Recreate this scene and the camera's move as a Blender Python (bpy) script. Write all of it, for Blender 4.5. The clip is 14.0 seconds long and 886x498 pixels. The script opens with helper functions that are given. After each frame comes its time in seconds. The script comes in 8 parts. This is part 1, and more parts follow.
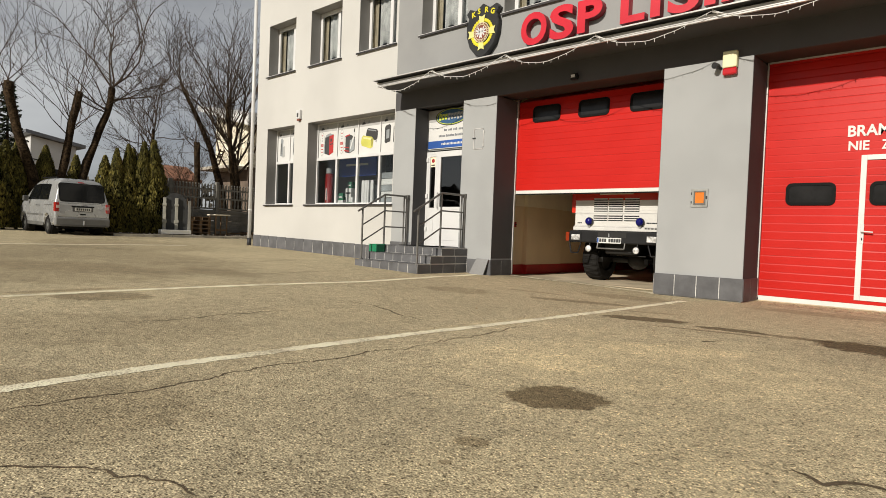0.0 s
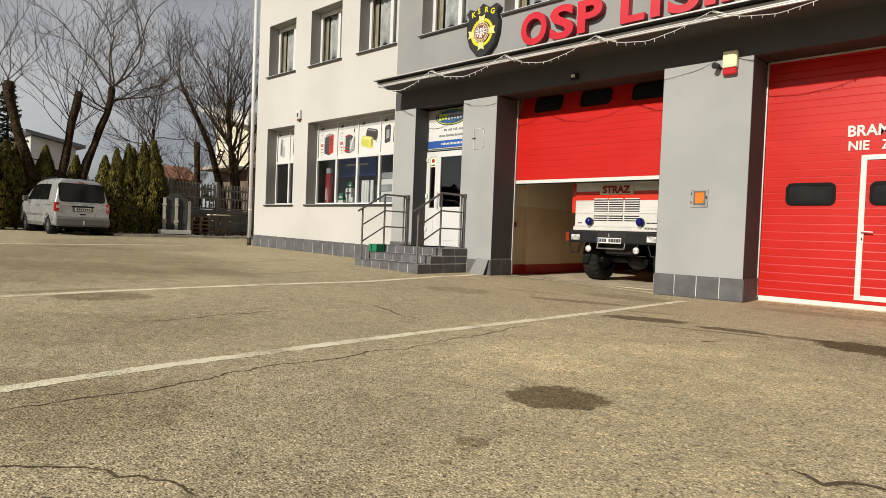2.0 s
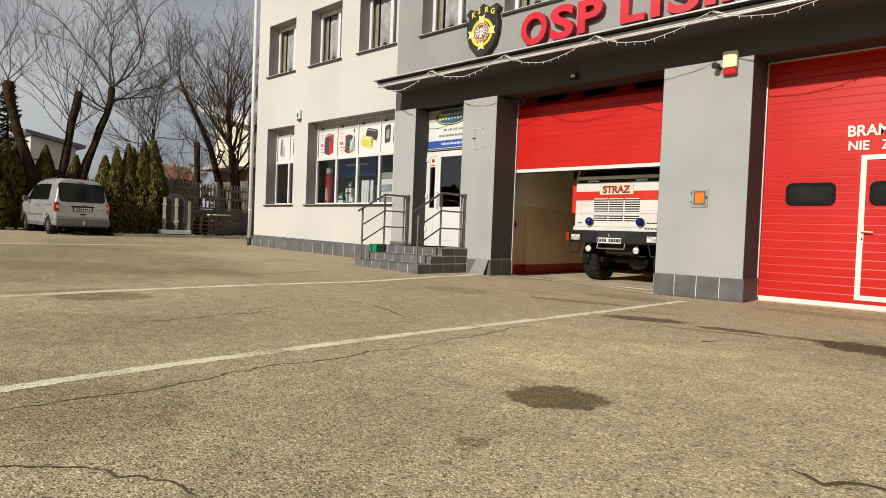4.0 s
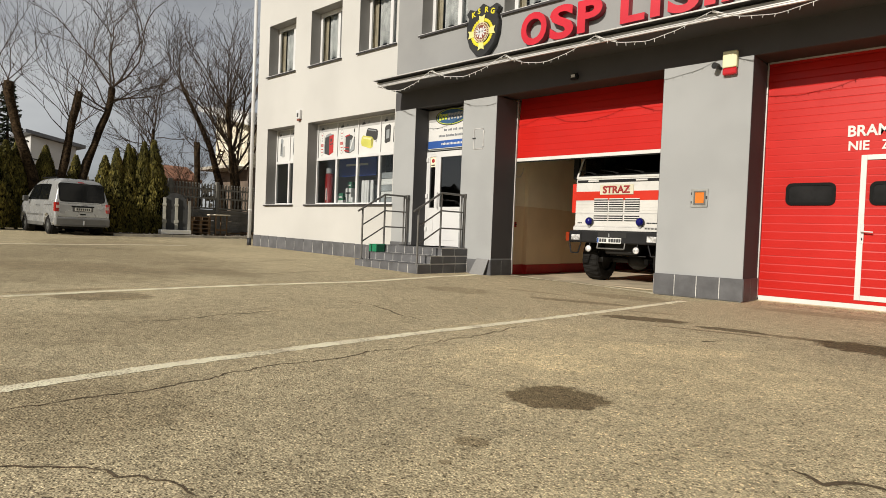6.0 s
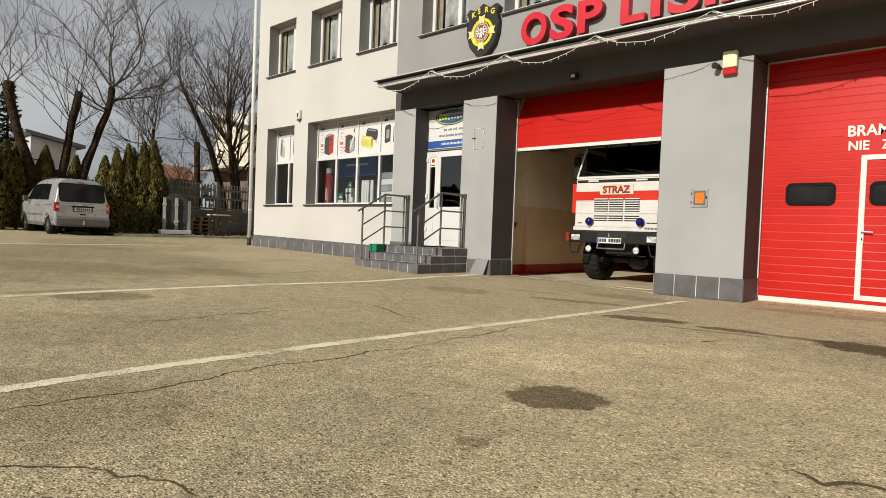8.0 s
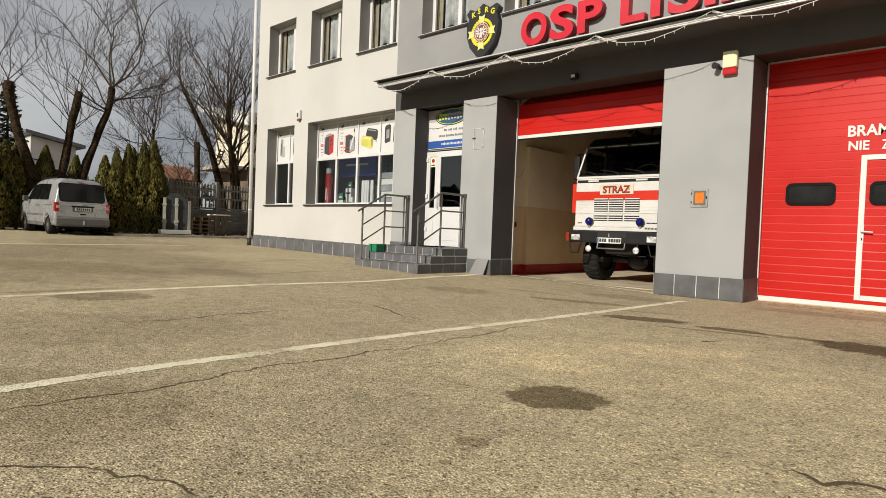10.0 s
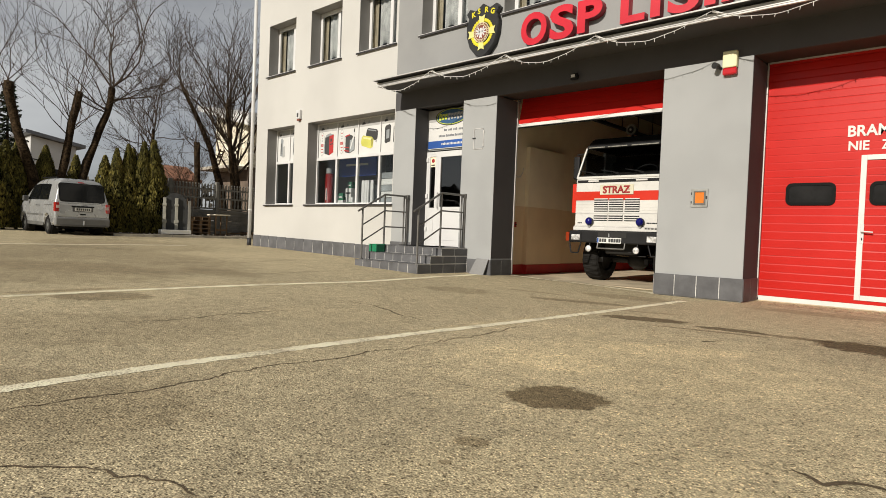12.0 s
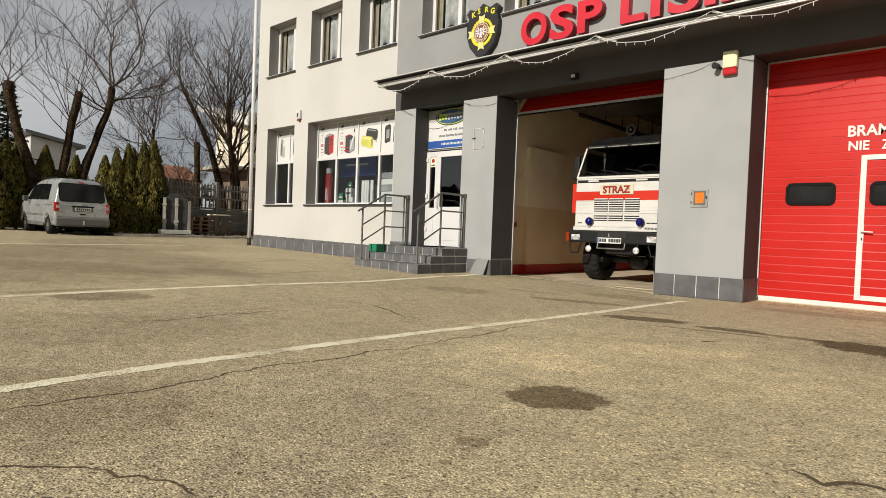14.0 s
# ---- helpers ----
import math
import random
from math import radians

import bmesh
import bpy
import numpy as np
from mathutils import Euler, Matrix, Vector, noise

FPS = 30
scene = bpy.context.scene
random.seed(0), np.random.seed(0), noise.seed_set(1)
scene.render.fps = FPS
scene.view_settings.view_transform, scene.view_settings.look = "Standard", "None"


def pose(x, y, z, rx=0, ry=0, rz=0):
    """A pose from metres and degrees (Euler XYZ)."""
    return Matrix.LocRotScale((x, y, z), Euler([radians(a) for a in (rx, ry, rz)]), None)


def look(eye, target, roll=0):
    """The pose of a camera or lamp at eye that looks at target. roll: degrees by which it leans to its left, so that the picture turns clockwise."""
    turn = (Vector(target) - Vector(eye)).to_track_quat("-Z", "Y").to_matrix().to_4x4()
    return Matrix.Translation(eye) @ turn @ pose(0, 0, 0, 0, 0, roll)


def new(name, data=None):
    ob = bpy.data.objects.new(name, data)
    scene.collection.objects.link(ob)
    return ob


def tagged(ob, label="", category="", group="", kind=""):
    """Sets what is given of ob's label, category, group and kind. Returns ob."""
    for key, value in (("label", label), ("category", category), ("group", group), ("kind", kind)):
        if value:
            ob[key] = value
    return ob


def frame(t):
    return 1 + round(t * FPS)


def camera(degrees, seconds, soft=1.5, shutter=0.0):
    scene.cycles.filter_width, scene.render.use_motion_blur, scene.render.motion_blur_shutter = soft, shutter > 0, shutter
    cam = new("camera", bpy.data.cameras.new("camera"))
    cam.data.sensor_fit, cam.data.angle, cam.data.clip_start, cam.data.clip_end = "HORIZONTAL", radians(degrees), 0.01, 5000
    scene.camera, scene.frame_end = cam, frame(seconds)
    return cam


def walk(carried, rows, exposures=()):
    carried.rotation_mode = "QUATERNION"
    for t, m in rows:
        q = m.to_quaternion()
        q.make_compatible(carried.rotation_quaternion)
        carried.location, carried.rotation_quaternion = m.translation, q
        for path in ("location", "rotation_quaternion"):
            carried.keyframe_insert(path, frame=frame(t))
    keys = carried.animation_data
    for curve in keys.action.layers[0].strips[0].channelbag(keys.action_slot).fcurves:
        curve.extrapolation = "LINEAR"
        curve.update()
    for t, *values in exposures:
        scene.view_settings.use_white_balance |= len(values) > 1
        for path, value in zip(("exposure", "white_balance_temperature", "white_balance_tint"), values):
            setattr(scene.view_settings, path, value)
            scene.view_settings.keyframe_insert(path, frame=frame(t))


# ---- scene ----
EYE = pose(0.0, -10.213, 0.9, 88.551, -2.243, 42.823)
cam = camera(72.08, 14.0, soft=0.5)
walk(cam, [(0.0, EYE), (14.0, EYE)], exposures=[(0.0, -0.03), (14.0, -0.03)])

# ---- world and sun ----
SUN_EL, SUN_AZ = 26.2, 2.2            # height above the horizon; degrees to the right of square-on to the facade
TO_SUN = Vector((math.sin(radians(SUN_AZ)) * math.cos(radians(SUN_EL)),
                 -math.cos(radians(SUN_AZ)) * math.cos(radians(SUN_EL)), math.sin(radians(SUN_EL))))
world = bpy.data.worlds.new("sky")
scene.world = world
world.use_nodes = True
wn, wl = world.node_tree.nodes, world.node_tree.links
wn.clear()
w_out, w_bg = wn.new("ShaderNodeOutputWorld"), wn.new("ShaderNodeBackground")
w_sky = wn.new("ShaderNodeTexSky")
w_sky.sky_type, w_sky.sun_disc = "NISHITA", False
w_sky.sun_elevation, w_sky.sun_rotation = radians(SUN_EL), radians(180.0 - SUN_AZ)
w_co, w_map = wn.new("ShaderNodeTexCoord"), wn.new("ShaderNodeMapping")
w_map.inputs["Scale"].default_value, w_map.inputs["Location"].default_value = (1.0, 1.0, 2.2), (0.6, -0.25, 0.1)
w_noise, w_ramp, w_mix = wn.new("ShaderNodeTexNoise"), wn.new("ShaderNodeValToRGB"), wn.new("ShaderNodeMix")
w_noise.inputs["Scale"].default_value, w_noise.inputs["Detail"].default_value = 2.9, 7.0
w_noise.inputs["Distortion"].default_value = 0.3
w_ramp.color_ramp.elements[0].position, w_ramp.color_ramp.elements[0].color = 0.36, (3.3, 3.4, 3.65, 1)
w_ramp.color_ramp.elements[1].position, w_ramp.color_ramp.elements[1].color = 0.62, (6.5, 6.5, 6.45, 1)
w_mix.data_type, w_mix.inputs[0].default_value = "RGBA", 0.85
wl.new(w_co.outputs["Generated"], w_map.inputs["Vector"])
wl.new(w_map.outputs["Vector"], w_noise.inputs["Vector"])
wl.new(w_noise.outputs["Fac"], w_ramp.inputs["Fac"])
wl.new(w_sky.outputs["Color"], w_mix.inputs[6])
wl.new(w_ramp.outputs["Color"], w_mix.inputs[7])
# paler towards the horizon, as a hazy cloud cover is
w_sep, w_grad, w_mul = wn.new("ShaderNodeSeparateXYZ"), wn.new("ShaderNodeMapRange"), wn.new("ShaderNodeMix")
w_mul.data_type, w_mul.blend_type, w_mul.inputs[0].default_value = "RGBA", "MULTIPLY", 1.0
w_grad.inputs["From Min"].default_value, w_grad.inputs["From Max"].default_value = 0.0, 0.95
w_grad.inputs["To Min"].default_value, w_grad.inputs["To Max"].default_value = 1.42, 0.4
wl.new(w_co.outputs["Generated"], w_sep.inputs["Vector"])
wl.new(w_sep.outputs["Z"], w_grad.inputs["Value"])
wl.new(w_mix.outputs[2], w_mul.inputs[6])
wl.new(w_grad.outputs["Result"], w_mul.inputs[7])
wl.new(w_mul.outputs[2], w_bg.inputs["Color"])
w_bg.inputs["Strength"].default_value = 0.07
wl.new(w_bg.outputs["Background"], w_out.inputs["Surface"])

sun = new("sun", bpy.data.lights.new("sun", "SUN"))
sun.data.energy, sun.data.angle, sun.data.color = 4.15, radians(0.55), (1.0, 0.93, 0.82)
sun.matrix_world = look(TO_SUN * 60, (0, 0, 0))


# ---- materials ----
def mat(name, base, rough=0.6, metal=0.0, var=0.12, scale=1.3, fine=0.08, fscale=60.0, bump=0.15, spec=0.5, coat=0.0, tint=None, rnd=0.0):
    """A surface with slow stains, fine grain, relief and, with rnd, a shift from piece to piece."""
    m = bpy.data.materials.new(name)
    m.use_nodes = True
    n, l = m.node_tree.nodes, m.node_tree.links
    b = n["Principled BSDF"]
    co = n.new("ShaderNodeTexCoord")
    n1, n2 = n.new("ShaderNodeTexNoise"), n.new("ShaderNodeTexNoise")
    n1.inputs["Scale"].default_value, n1.inputs["Detail"].default_value = scale, 6.0
    n2.inputs["Scale"].default_value, n2.inputs["Detail"].default_value = fscale, 3.0
    l.new(co.outputs["Object"], n1.inputs["Vector"])
    l.new(co.outputs["Object"], n2.inputs["Vector"])
    mix = n.new("ShaderNodeMix")
    mix.data_type = "RGBA"
    dark = tint if tint else tuple(c * (1 - 2 * var) for c in base)
    mix.inputs[6].default_value = (*[max(c, 0) for c in dark], 1)
    mix.inputs[7].default_value = (*[min(c * (1 + var), 1) for c in base], 1)
    r = n.new("ShaderNodeMapRange")
    r.inputs["From Min"].default_value, r.inputs["From Max"].default_value = 0.3, 0.62
    l.new(n1.outputs["Fac"], r.inputs["Value"])
    l.new(r.outputs["Result"], mix.inputs[0])
    r2 = n.new("ShaderNodeMapRange")
    r2.inputs["From Min"].default_value, r2.inputs["From Max"].default_value = 0.3, 0.7
    r2.inputs["To Min"].default_value, r2.inputs["To Max"].default_value = 1 - fine, 1 + fine
    l.new(n2.outputs["Fac"], r2.inputs["Value"])
    hsv = n.new("ShaderNodeHueSaturation")
    l.new(mix.outputs[2], hsv.inputs["Color"])
    if rnd:
        info, ra, mu = n.new("ShaderNodeObjectInfo"), n.new("ShaderNodeMapRange"), n.new("ShaderNodeMath")
        ra.inputs["To Min"].default_value, ra.inputs["To Max"].default_value = 1 - rnd, 1 + rnd
        mu.operation = "MULTIPLY"
        l.new(info.outputs["Random"], ra.inputs["Value"])
        l.new(ra.outputs["Result"], mu.inputs[0])
        l.new(r2.outputs["Result"], mu.inputs[1])
        l.new(mu.outputs["Value"], hsv.inputs["Value"])
    else:
        l.new(r2.outputs["Result"], hsv.inputs["Value"])
    l.new(hsv.outputs["Color"], b.inputs["Base Color"])
    rr = n.new("ShaderNodeMapRange")
    rr.inputs["To Min"].default_value, rr.inputs["To Max"].default_value = max(rough - 0.1, 0.02), min(rough + 0.1, 1)
    l.new(n1.outputs["Fac"], rr.inputs["Value"])
    l.new(rr.outputs["Result"], b.inputs["Roughness"])
    b.inputs["Metallic"].default_value, b.inputs["Specular IOR Level"].default_value = metal, spec
    b.inputs["Coat Weight"].default_value = coat
    if bump:
        bp = n.new("ShaderNodeBump")
        bp.inputs["Strength"].default_value, bp.inputs["Distance"].default_value = bump, 0.004
        l.new(n2.outputs["Fac"], bp.inputs["Height"])
        l.new(bp.outputs["Normal"], b.inputs["Normal"])
    return m


def glass_mat(name, tint, gloss, least=0.03):
    """A clear pane: what lies behind it shows through, with a mirror image over it."""
    m = bpy.data.materials.new(name)
    m.use_nodes = True
    n, l = m.node_tree.nodes, m.node_tree.links
    n.remove(n["Principled BSDF"])
    a, g, x, f = n.new("ShaderNodeBsdfTransparent"), n.new("ShaderNodeBsdfGlossy"), n.new("ShaderNodeMixShader"), n.new("ShaderNodeLayerWeight")
    a.inputs["Color"].default_value = (*tint, 1)
    g.inputs["Roughness"].default_value = 0.015
    g.inputs["Color"].default_value = (gloss, gloss, gloss, 1)
    f.inputs["Blend"].default_value = 0.5
    pw, ml = n.new("ShaderNodeMath"), n.new("ShaderNodeMath")
    pw.operation, ml.operation = "POWER", "MULTIPLY_ADD"
    pw.inputs[1].default_value, ml.inputs[1].default_value, ml.inputs[2].default_value = 4.0, 0.42, least
    l.new(f.outputs["Facing"], pw.inputs[0])
    l.new(pw.outputs["Value"], ml.inputs[0])
    l.new(ml.outputs["Value"], x.inputs["Fac"])
    l.new(a.outputs["BSDF"], x.inputs[1])
    l.new(g.outputs["BSDF"], x.inputs[2])
    l.new(x.outputs["Shader"], n["Material Output"].inputs["Surface"])
    return m


def asphalt_mat():
    """Old asphalt: pale stone chips in a brown binder, dark oil stains and painted brightness."""
    m = mat("asphalt", (0.54, 0.462, 0.307), 0.9, 0, 0.07, 0.35, 0.0, 90.0, 0.0, spec=0.25)
    n, l = m.node_tree.nodes, m.node_tree.links
    b = n["Principled BSDF"]
    old = b.inputs["Base Color"].links[0].from_socket
    co = n.new("ShaderNodeTexCoord")
    vor = n.new("ShaderNodeTexVoronoi")
    vor.inputs["Scale"].default_value = 168.0
    vor.inputs["Randomness"].default_value = 1.0
    l.new(co.outputs["Object"], vor.inputs["Vector"])
    sep = n.new("ShaderNodeSeparateColor")
    l.new(vor.outputs["Color"], sep.inputs["Color"])
    chips = n.new("ShaderNodeValToRGB")
    e = chips.color_ramp.elements
    e[0].position, e[0].color = 0.0, (0.42, 0.4, 0.37, 1)
    e[1].position, e[1].color = 1.0, (1.8, 1.77, 1.68, 1)
    for p, c in ((0.12, (0.68, 0.66, 0.63, 1)), (0.38, (0.84, 0.83, 0.8, 1)), (0.78, (1.1, 1.09, 1.06, 1)), (0.9, (1.28, 1.26, 1.2, 1))):
        k = e.new(p)
        k.color = c
    l.new(sep.outputs["Red"], chips.inputs["Fac"])
    mul = n.new("ShaderNodeMix")
    mul.data_type, mul.blend_type = "RGBA", "MULTIPLY"
    mul.inputs[0].default_value = 1.0
    l.new(old, mul.inputs[6])
    l.new(chips.outputs["Color"], mul.inputs[7])
    # dark pits between the chips
    pn, pr, pm = n.new("ShaderNodeTexNoise"), n.new("ShaderNodeMapRange"), n.new("ShaderNodeMix")
    pn.inputs["Scale"].default_value, pn.inputs["Detail"].default_value = 42.0, 5.0
    l.new(co.outputs["Object"], pn.inputs["Vector"])
    pr.inputs["From Min"].default_value, pr.inputs["From Max"].default_value = 0.35, 0.415
    pr.inputs["To Min"].default_value, pr.inputs["To Max"].default_value = 0.85, 0.0
    l.new(pn.outputs["Fac"], pr.inputs["Value"])
    pm.data_type, pm.blend_type = "RGBA", "MULTIPLY"
    pm.inputs[7].default_value = (0.24, 0.22, 0.19, 1)
    l.new(pr.outputs["Result"], pm.inputs[0])
    l.new(mul.outputs[2], pm.inputs[6])
    # middle-sized blotches
    nb = n.new("ShaderNodeTexNoise")
    nb.inputs["Scale"].default_value, nb.inputs["Detail"].default_value = 4.5, 8.0
    l.new(co.outputs["Object"], nb.inputs["Vector"])
    rb = n.new("ShaderNodeMapRange")
    rb.inputs["From Min"].default_value, rb.inputs["From Max"].default_value = 0.3, 0.7
    rb.inputs["To Min"].default_value, rb.inputs["To Max"].default_value = 0.88, 1.12
    l.new(nb.outputs["Fac"], rb.inputs["Value"])
    # coarser stones and gaps
    cv, cs, cr, cm = n.new("ShaderNodeTexVoronoi"), n.new("ShaderNodeSeparateColor"), n.new("ShaderNodeMapRange"), n.new("ShaderNodeMix")
    cv.inputs["Scale"].default_value = 66.0
    l.new(co.outputs["Object"], cv.inputs["Vector"])
    l.new(cv.outputs["Color"], cs.inputs["Color"])
    cr.inputs["To Min"].default_value, cr.inputs["To Max"].default_value = 0.76, 1.22
    l.new(cs.outputs["Green"], cr.inputs["Value"])
    cm.data_type, cm.blend_type, cm.inputs[0].default_value = "RGBA", "MULTIPLY", 1.0
    l.new(pm.outputs[2], cm.inputs[6])
    l.new(cr.outputs["Result"], cm.inputs[7])
    cn, cq, cx = n.new("ShaderNodeTexNoise"), n.new("ShaderNodeMapRange"), n.new("ShaderNodeMix")
    cn.inputs["Scale"].default_value, cn.inputs["Detail"].default_value = 15.0, 3.0
    l.new(co.outputs["Object"], cn.inputs["Vector"])
    cq.inputs["From Min"].default_value, cq.inputs["From Max"].default_value = 0.32, 0.68
    cq.inputs["To Min"].default_value, cq.inputs["To Max"].default_value = 0.9, 1.1
    l.new(cn.outputs["Fac"], cq.inputs["Value"])
    cx.data_type, cx.blend_type, cx.inputs[0].default_value = "RGBA", "MULTIPLY", 1.0
    l.new(cm.outputs[2], cx.inputs[6])
    l.new(cq.outputs["Result"], cx.inputs[7])
    hs = n.new("ShaderNodeHueSaturation")
    l.new(cx.outputs[2], hs.inputs["Color"])
    l.new(rb.outputs["Result"], hs.inputs["Value"])
    last = hs.outputs["Color"]
    # oil stains and painted brightness: centre x, y, half length, half width, turn, depth of tone
    for sx, sy, sa, sb, sr, sd in STAINS_AND_LIGHT:
        mp, ln, rg, mx = n.new("ShaderNodeMapping"), n.new("ShaderNodeVectorMath"), n.new("ShaderNodeMapRange"), n.new("ShaderNodeMix")
        mp.vector_type = "TEXTURE"
        mp.inputs["Location"].default_value = (sx, sy, 0)
        mp.inputs["Rotation"].default_value = (0, 0, radians(sr))
        mp.inputs["Scale"].default_value = (sa, sb, 50)
        wob, sc, ad = n.new("ShaderNodeTexNoise"), n.new("ShaderNodeVectorMath"), n.new("ShaderNodeVectorMath")
        wob.inputs["Scale"].default_value, wob.inputs["Detail"].default_value = 8.0, 10.0
        l.new(co.outputs["Object"], wob.inputs["Vector"])
        sc.operation, ad.operation, ln.operation = "MULTIPLY_ADD", "ADD", "LENGTH"
        k = 0.95 * min(sa, sb) + 0.02
        sc.inputs[1].default_value, sc.inputs[2].default_value = (k, k, 0), (-k / 2, -k / 2, 0)
        l.new(wob.outputs["Color"], sc.inputs[0])
        l.new(co.outputs["Object"], ad.inputs[0])
        l.new(sc.outputs["Vector"], ad.inputs[1])
        l.new(ad.outputs["Vector"], mp.inputs["Vector"])
        l.new(mp.outputs["Vector"], ln.inputs[0])
        rg.inputs["From Min"].default_value, rg.inputs["From Max"].default_value = 0.86, 1.05
        rg.inputs["To Min"].default_value, rg.inputs["To Max"].default_value = abs(sd), 0.0
        l.new(ln.outputs["Value"], rg.inputs["Value"])
        mx.data_type, mx.blend_type = "RGBA", "MULTIPLY"
        mx.inputs[7].default_value = ((0.25, 0.215, 0.17, 1) if sd > 0.8 else (0.38, 0.335, 0.28, 1)) if sd > 0 else (1.35, 1.33, 1.28, 1)
        l.new(rg.outputs["Result"], mx.inputs[0])
        l.new(last, mx.inputs[6])
        last = mx.outputs[2]
    l.new(last, b.inputs["Base Color"])
    bp = n.new("ShaderNodeBump")
    bp.inputs["Strength"].default_value, bp.inputs["Distance"].default_value = 0.7, 0.006
    l.new(pn.outputs["Fac"], bp.inputs["Height"])
    # rounded stones standing out of the binder
    sv, si, sb2 = n.new("ShaderNodeTexVoronoi"), n.new("ShaderNodeMapRange"), n.new("ShaderNodeBump")
    sv.inputs["Scale"].default_value = 78.0
    l.new(co.outputs["Object"], sv.inputs["Vector"])
    si.inputs["From Min"].default_value, si.inputs["From Max"].default_value = 0.0, 0.6
    si.inputs["To Min"].default_value, si.inputs["To Max"].default_value = 1.0, 0.0
    l.new(sv.outputs["Distance"], si.inputs["Value"])
    sb2.inputs["Strength"].default_value, sb2.inputs["Distance"].default_value = 0.6, 0.006
    l.new(si.outputs["Result"], sb2.inputs["Height"])
    l.new(bp.outputs["Normal"], sb2.inputs["Normal"])
    l.new(sb2.outputs["Normal"], b.inputs["Normal"])
    return m


# besides oil stains, depths below 0 paint the brighter sunlight towards the right
STAINS_AND_LIGHT = [(-1.83, -7.24, 0.29, 0.26, 20, 0.86), (-1.66, -8.18, 0.085, 0.07, 30, 0.6), (-1.59, -8.43, 0.03, 0.03, 0, 0.6),
          (-0.8, -3.52, 0.55, 0.38, -15, 0.95), (-0.1, -3.55, 0.6, 0.42, 0, 0.9), (-3.05, -3.43, 0.5, 0.2, 18, 0.85), (-2.1, -3.43, 0.36, 0.13, 9, 0.82), (-1.5, -3.4, 0.36, 0.1, 4, 0.75), (-2.2, -3.72, 0.6, 0.05, 12, 0.7), (-4.5, -2.47, 0.8, 0.16, 14, 0.6), (-3.3, -2.75, 0.5, 0.07, 20, 0.45), (-5.6, -1.9, 0.6, 0.09, 8, 0.4), (-8.17, -8.0, 0.1, 0.6, 3, 0.5), (-1.9, -6.1, 1.3, 0.8, 20, -0.3),
          (-7.5, -7.75, 0.55, 0.38, 60, 0.6), (-6.3, -3.0, 0.6, 0.4, 10, 0.35), (-9.8, -5.2, 0.9, 0.5, 15, 0.3), (-4.4, -1.1, 0.8, 0.35, 5, 0.4), (-1.5, -0.6, 1.3, 0.3, 3, 0.35),
          # broad marks at far left paint the darkening of ground seen at grazing angles
          (-2.35, -6.4, 0.42, 0.3, 20, -0.35), (-2.0, -5.2, 0.6, 0.4, 40, -0.25), (-5.2, -6.3, 0.8, 0.5, 30, -0.2), (-1.2, -6.2, 2.2, 1.6, 15, -0.5), (-0.6, -8.3, 1.3, 0.8, 10, -0.4), (-2.6, -4.9, 1.6, 0.6, 20, -0.3), (-13.5, -6.5, 4.2, 2.6, 15, 0.34), (-10.5, -7.5, 2.0, 1.5, 30, 0.3), (-5.6, -8.6, 1.5, 0.8, 50, 0.22), (-3.3, -9.3, 0.7, 0.4, 40, 0.2), (-17.5, -4.0, 3.0, 2.2, 0, 0.28), (-3.6, -9.7, 1.3, 0.8, 45, 0.28)]
ASPHALT = asphalt_mat()


def road_paint():
    """White paint worn off the tops of the chips."""
    m = mat("worn_road_paint", (1.0, 0.9, 0.66), 0.8, 0, 0.06, 5.0, 0.12, 90, 0.4)
    n, l = m.node_tree.nodes, m.node_tree.links
    b = n["Principled BSDF"]
    old = b.inputs["Base Color"].links[0].from_socket
    co, a, c, ad, r, mx = (n.new(k) for k in ("ShaderNodeTexCoord", "ShaderNodeTexNoise", "ShaderNodeTexNoise", "ShaderNodeMath", "ShaderNodeMapRange", "ShaderNodeMix"))
    a.inputs["Scale"].default_value, a.inputs["Detail"].default_value = 80.0, 4.0
    c.inputs["Scale"].default_value, c.inputs["Detail"].default_value = 2.2, 5.0
    l.new(co.outputs["Object"], a.inputs["Vector"])
    l.new(co.outputs["Object"], c.inputs["Vector"])
    ad.operation = "MULTIPLY_ADD"
    ad.inputs[1].default_value = 0.7
    l.new(c.outputs["Fac"], ad.inputs[0])
    l.new(a.outputs["Fac"], ad.inputs[2])
    r.inputs["From Min"].default_value, r.inputs["From Max"].default_value = 0.87, 1.0
    l.new(ad.outputs["Value"], r.inputs["Value"])
    mx.data_type = "RGBA"
    mx.inputs[7].default_value = (0.40, 0.33, 0.22, 1)
    l.new(r.outputs["Result"], mx.inputs[0])
    l.new(old, mx.inputs[6])
    l.new(mx.outputs[2], b.inputs["Base Color"])
    return m


ROAD_PAINT = road_paint()
CRACK = mat("crack_dirt", (0.13, 0.1, 0.065), 0.95, fine=0.3, bump=0.0, spec=0.1)
WHITE_RENDER = mat("white_render", (0.575, 0.566, 0.538), 0.9, 0, 0.035, 0.55, 0.04, 140, 0.35, spec=0.2)
REVEAL_GREY = mat("reveal_grey_render", (0.27, 0.262, 0.25), 0.9, 0, 0.06, 0.9, 0.05, 140, 0.4, spec=0.2)
# dark grey render, its colour deepened by the shade of canopy and recesses
SHADED_RENDER = mat("dark_render_with_shade", (0.09, 0.087, 0.09), 0.9, 0, 0.06, 0.9, 0.05, 140, 0.4, spec=0.2)
TILE = mat("slate_grey_tile", (0.125, 0.125, 0.13), 0.7, 0, 0.12, 4.0, 0.08, 90, 0.12, spec=0.3, rnd=0.1)
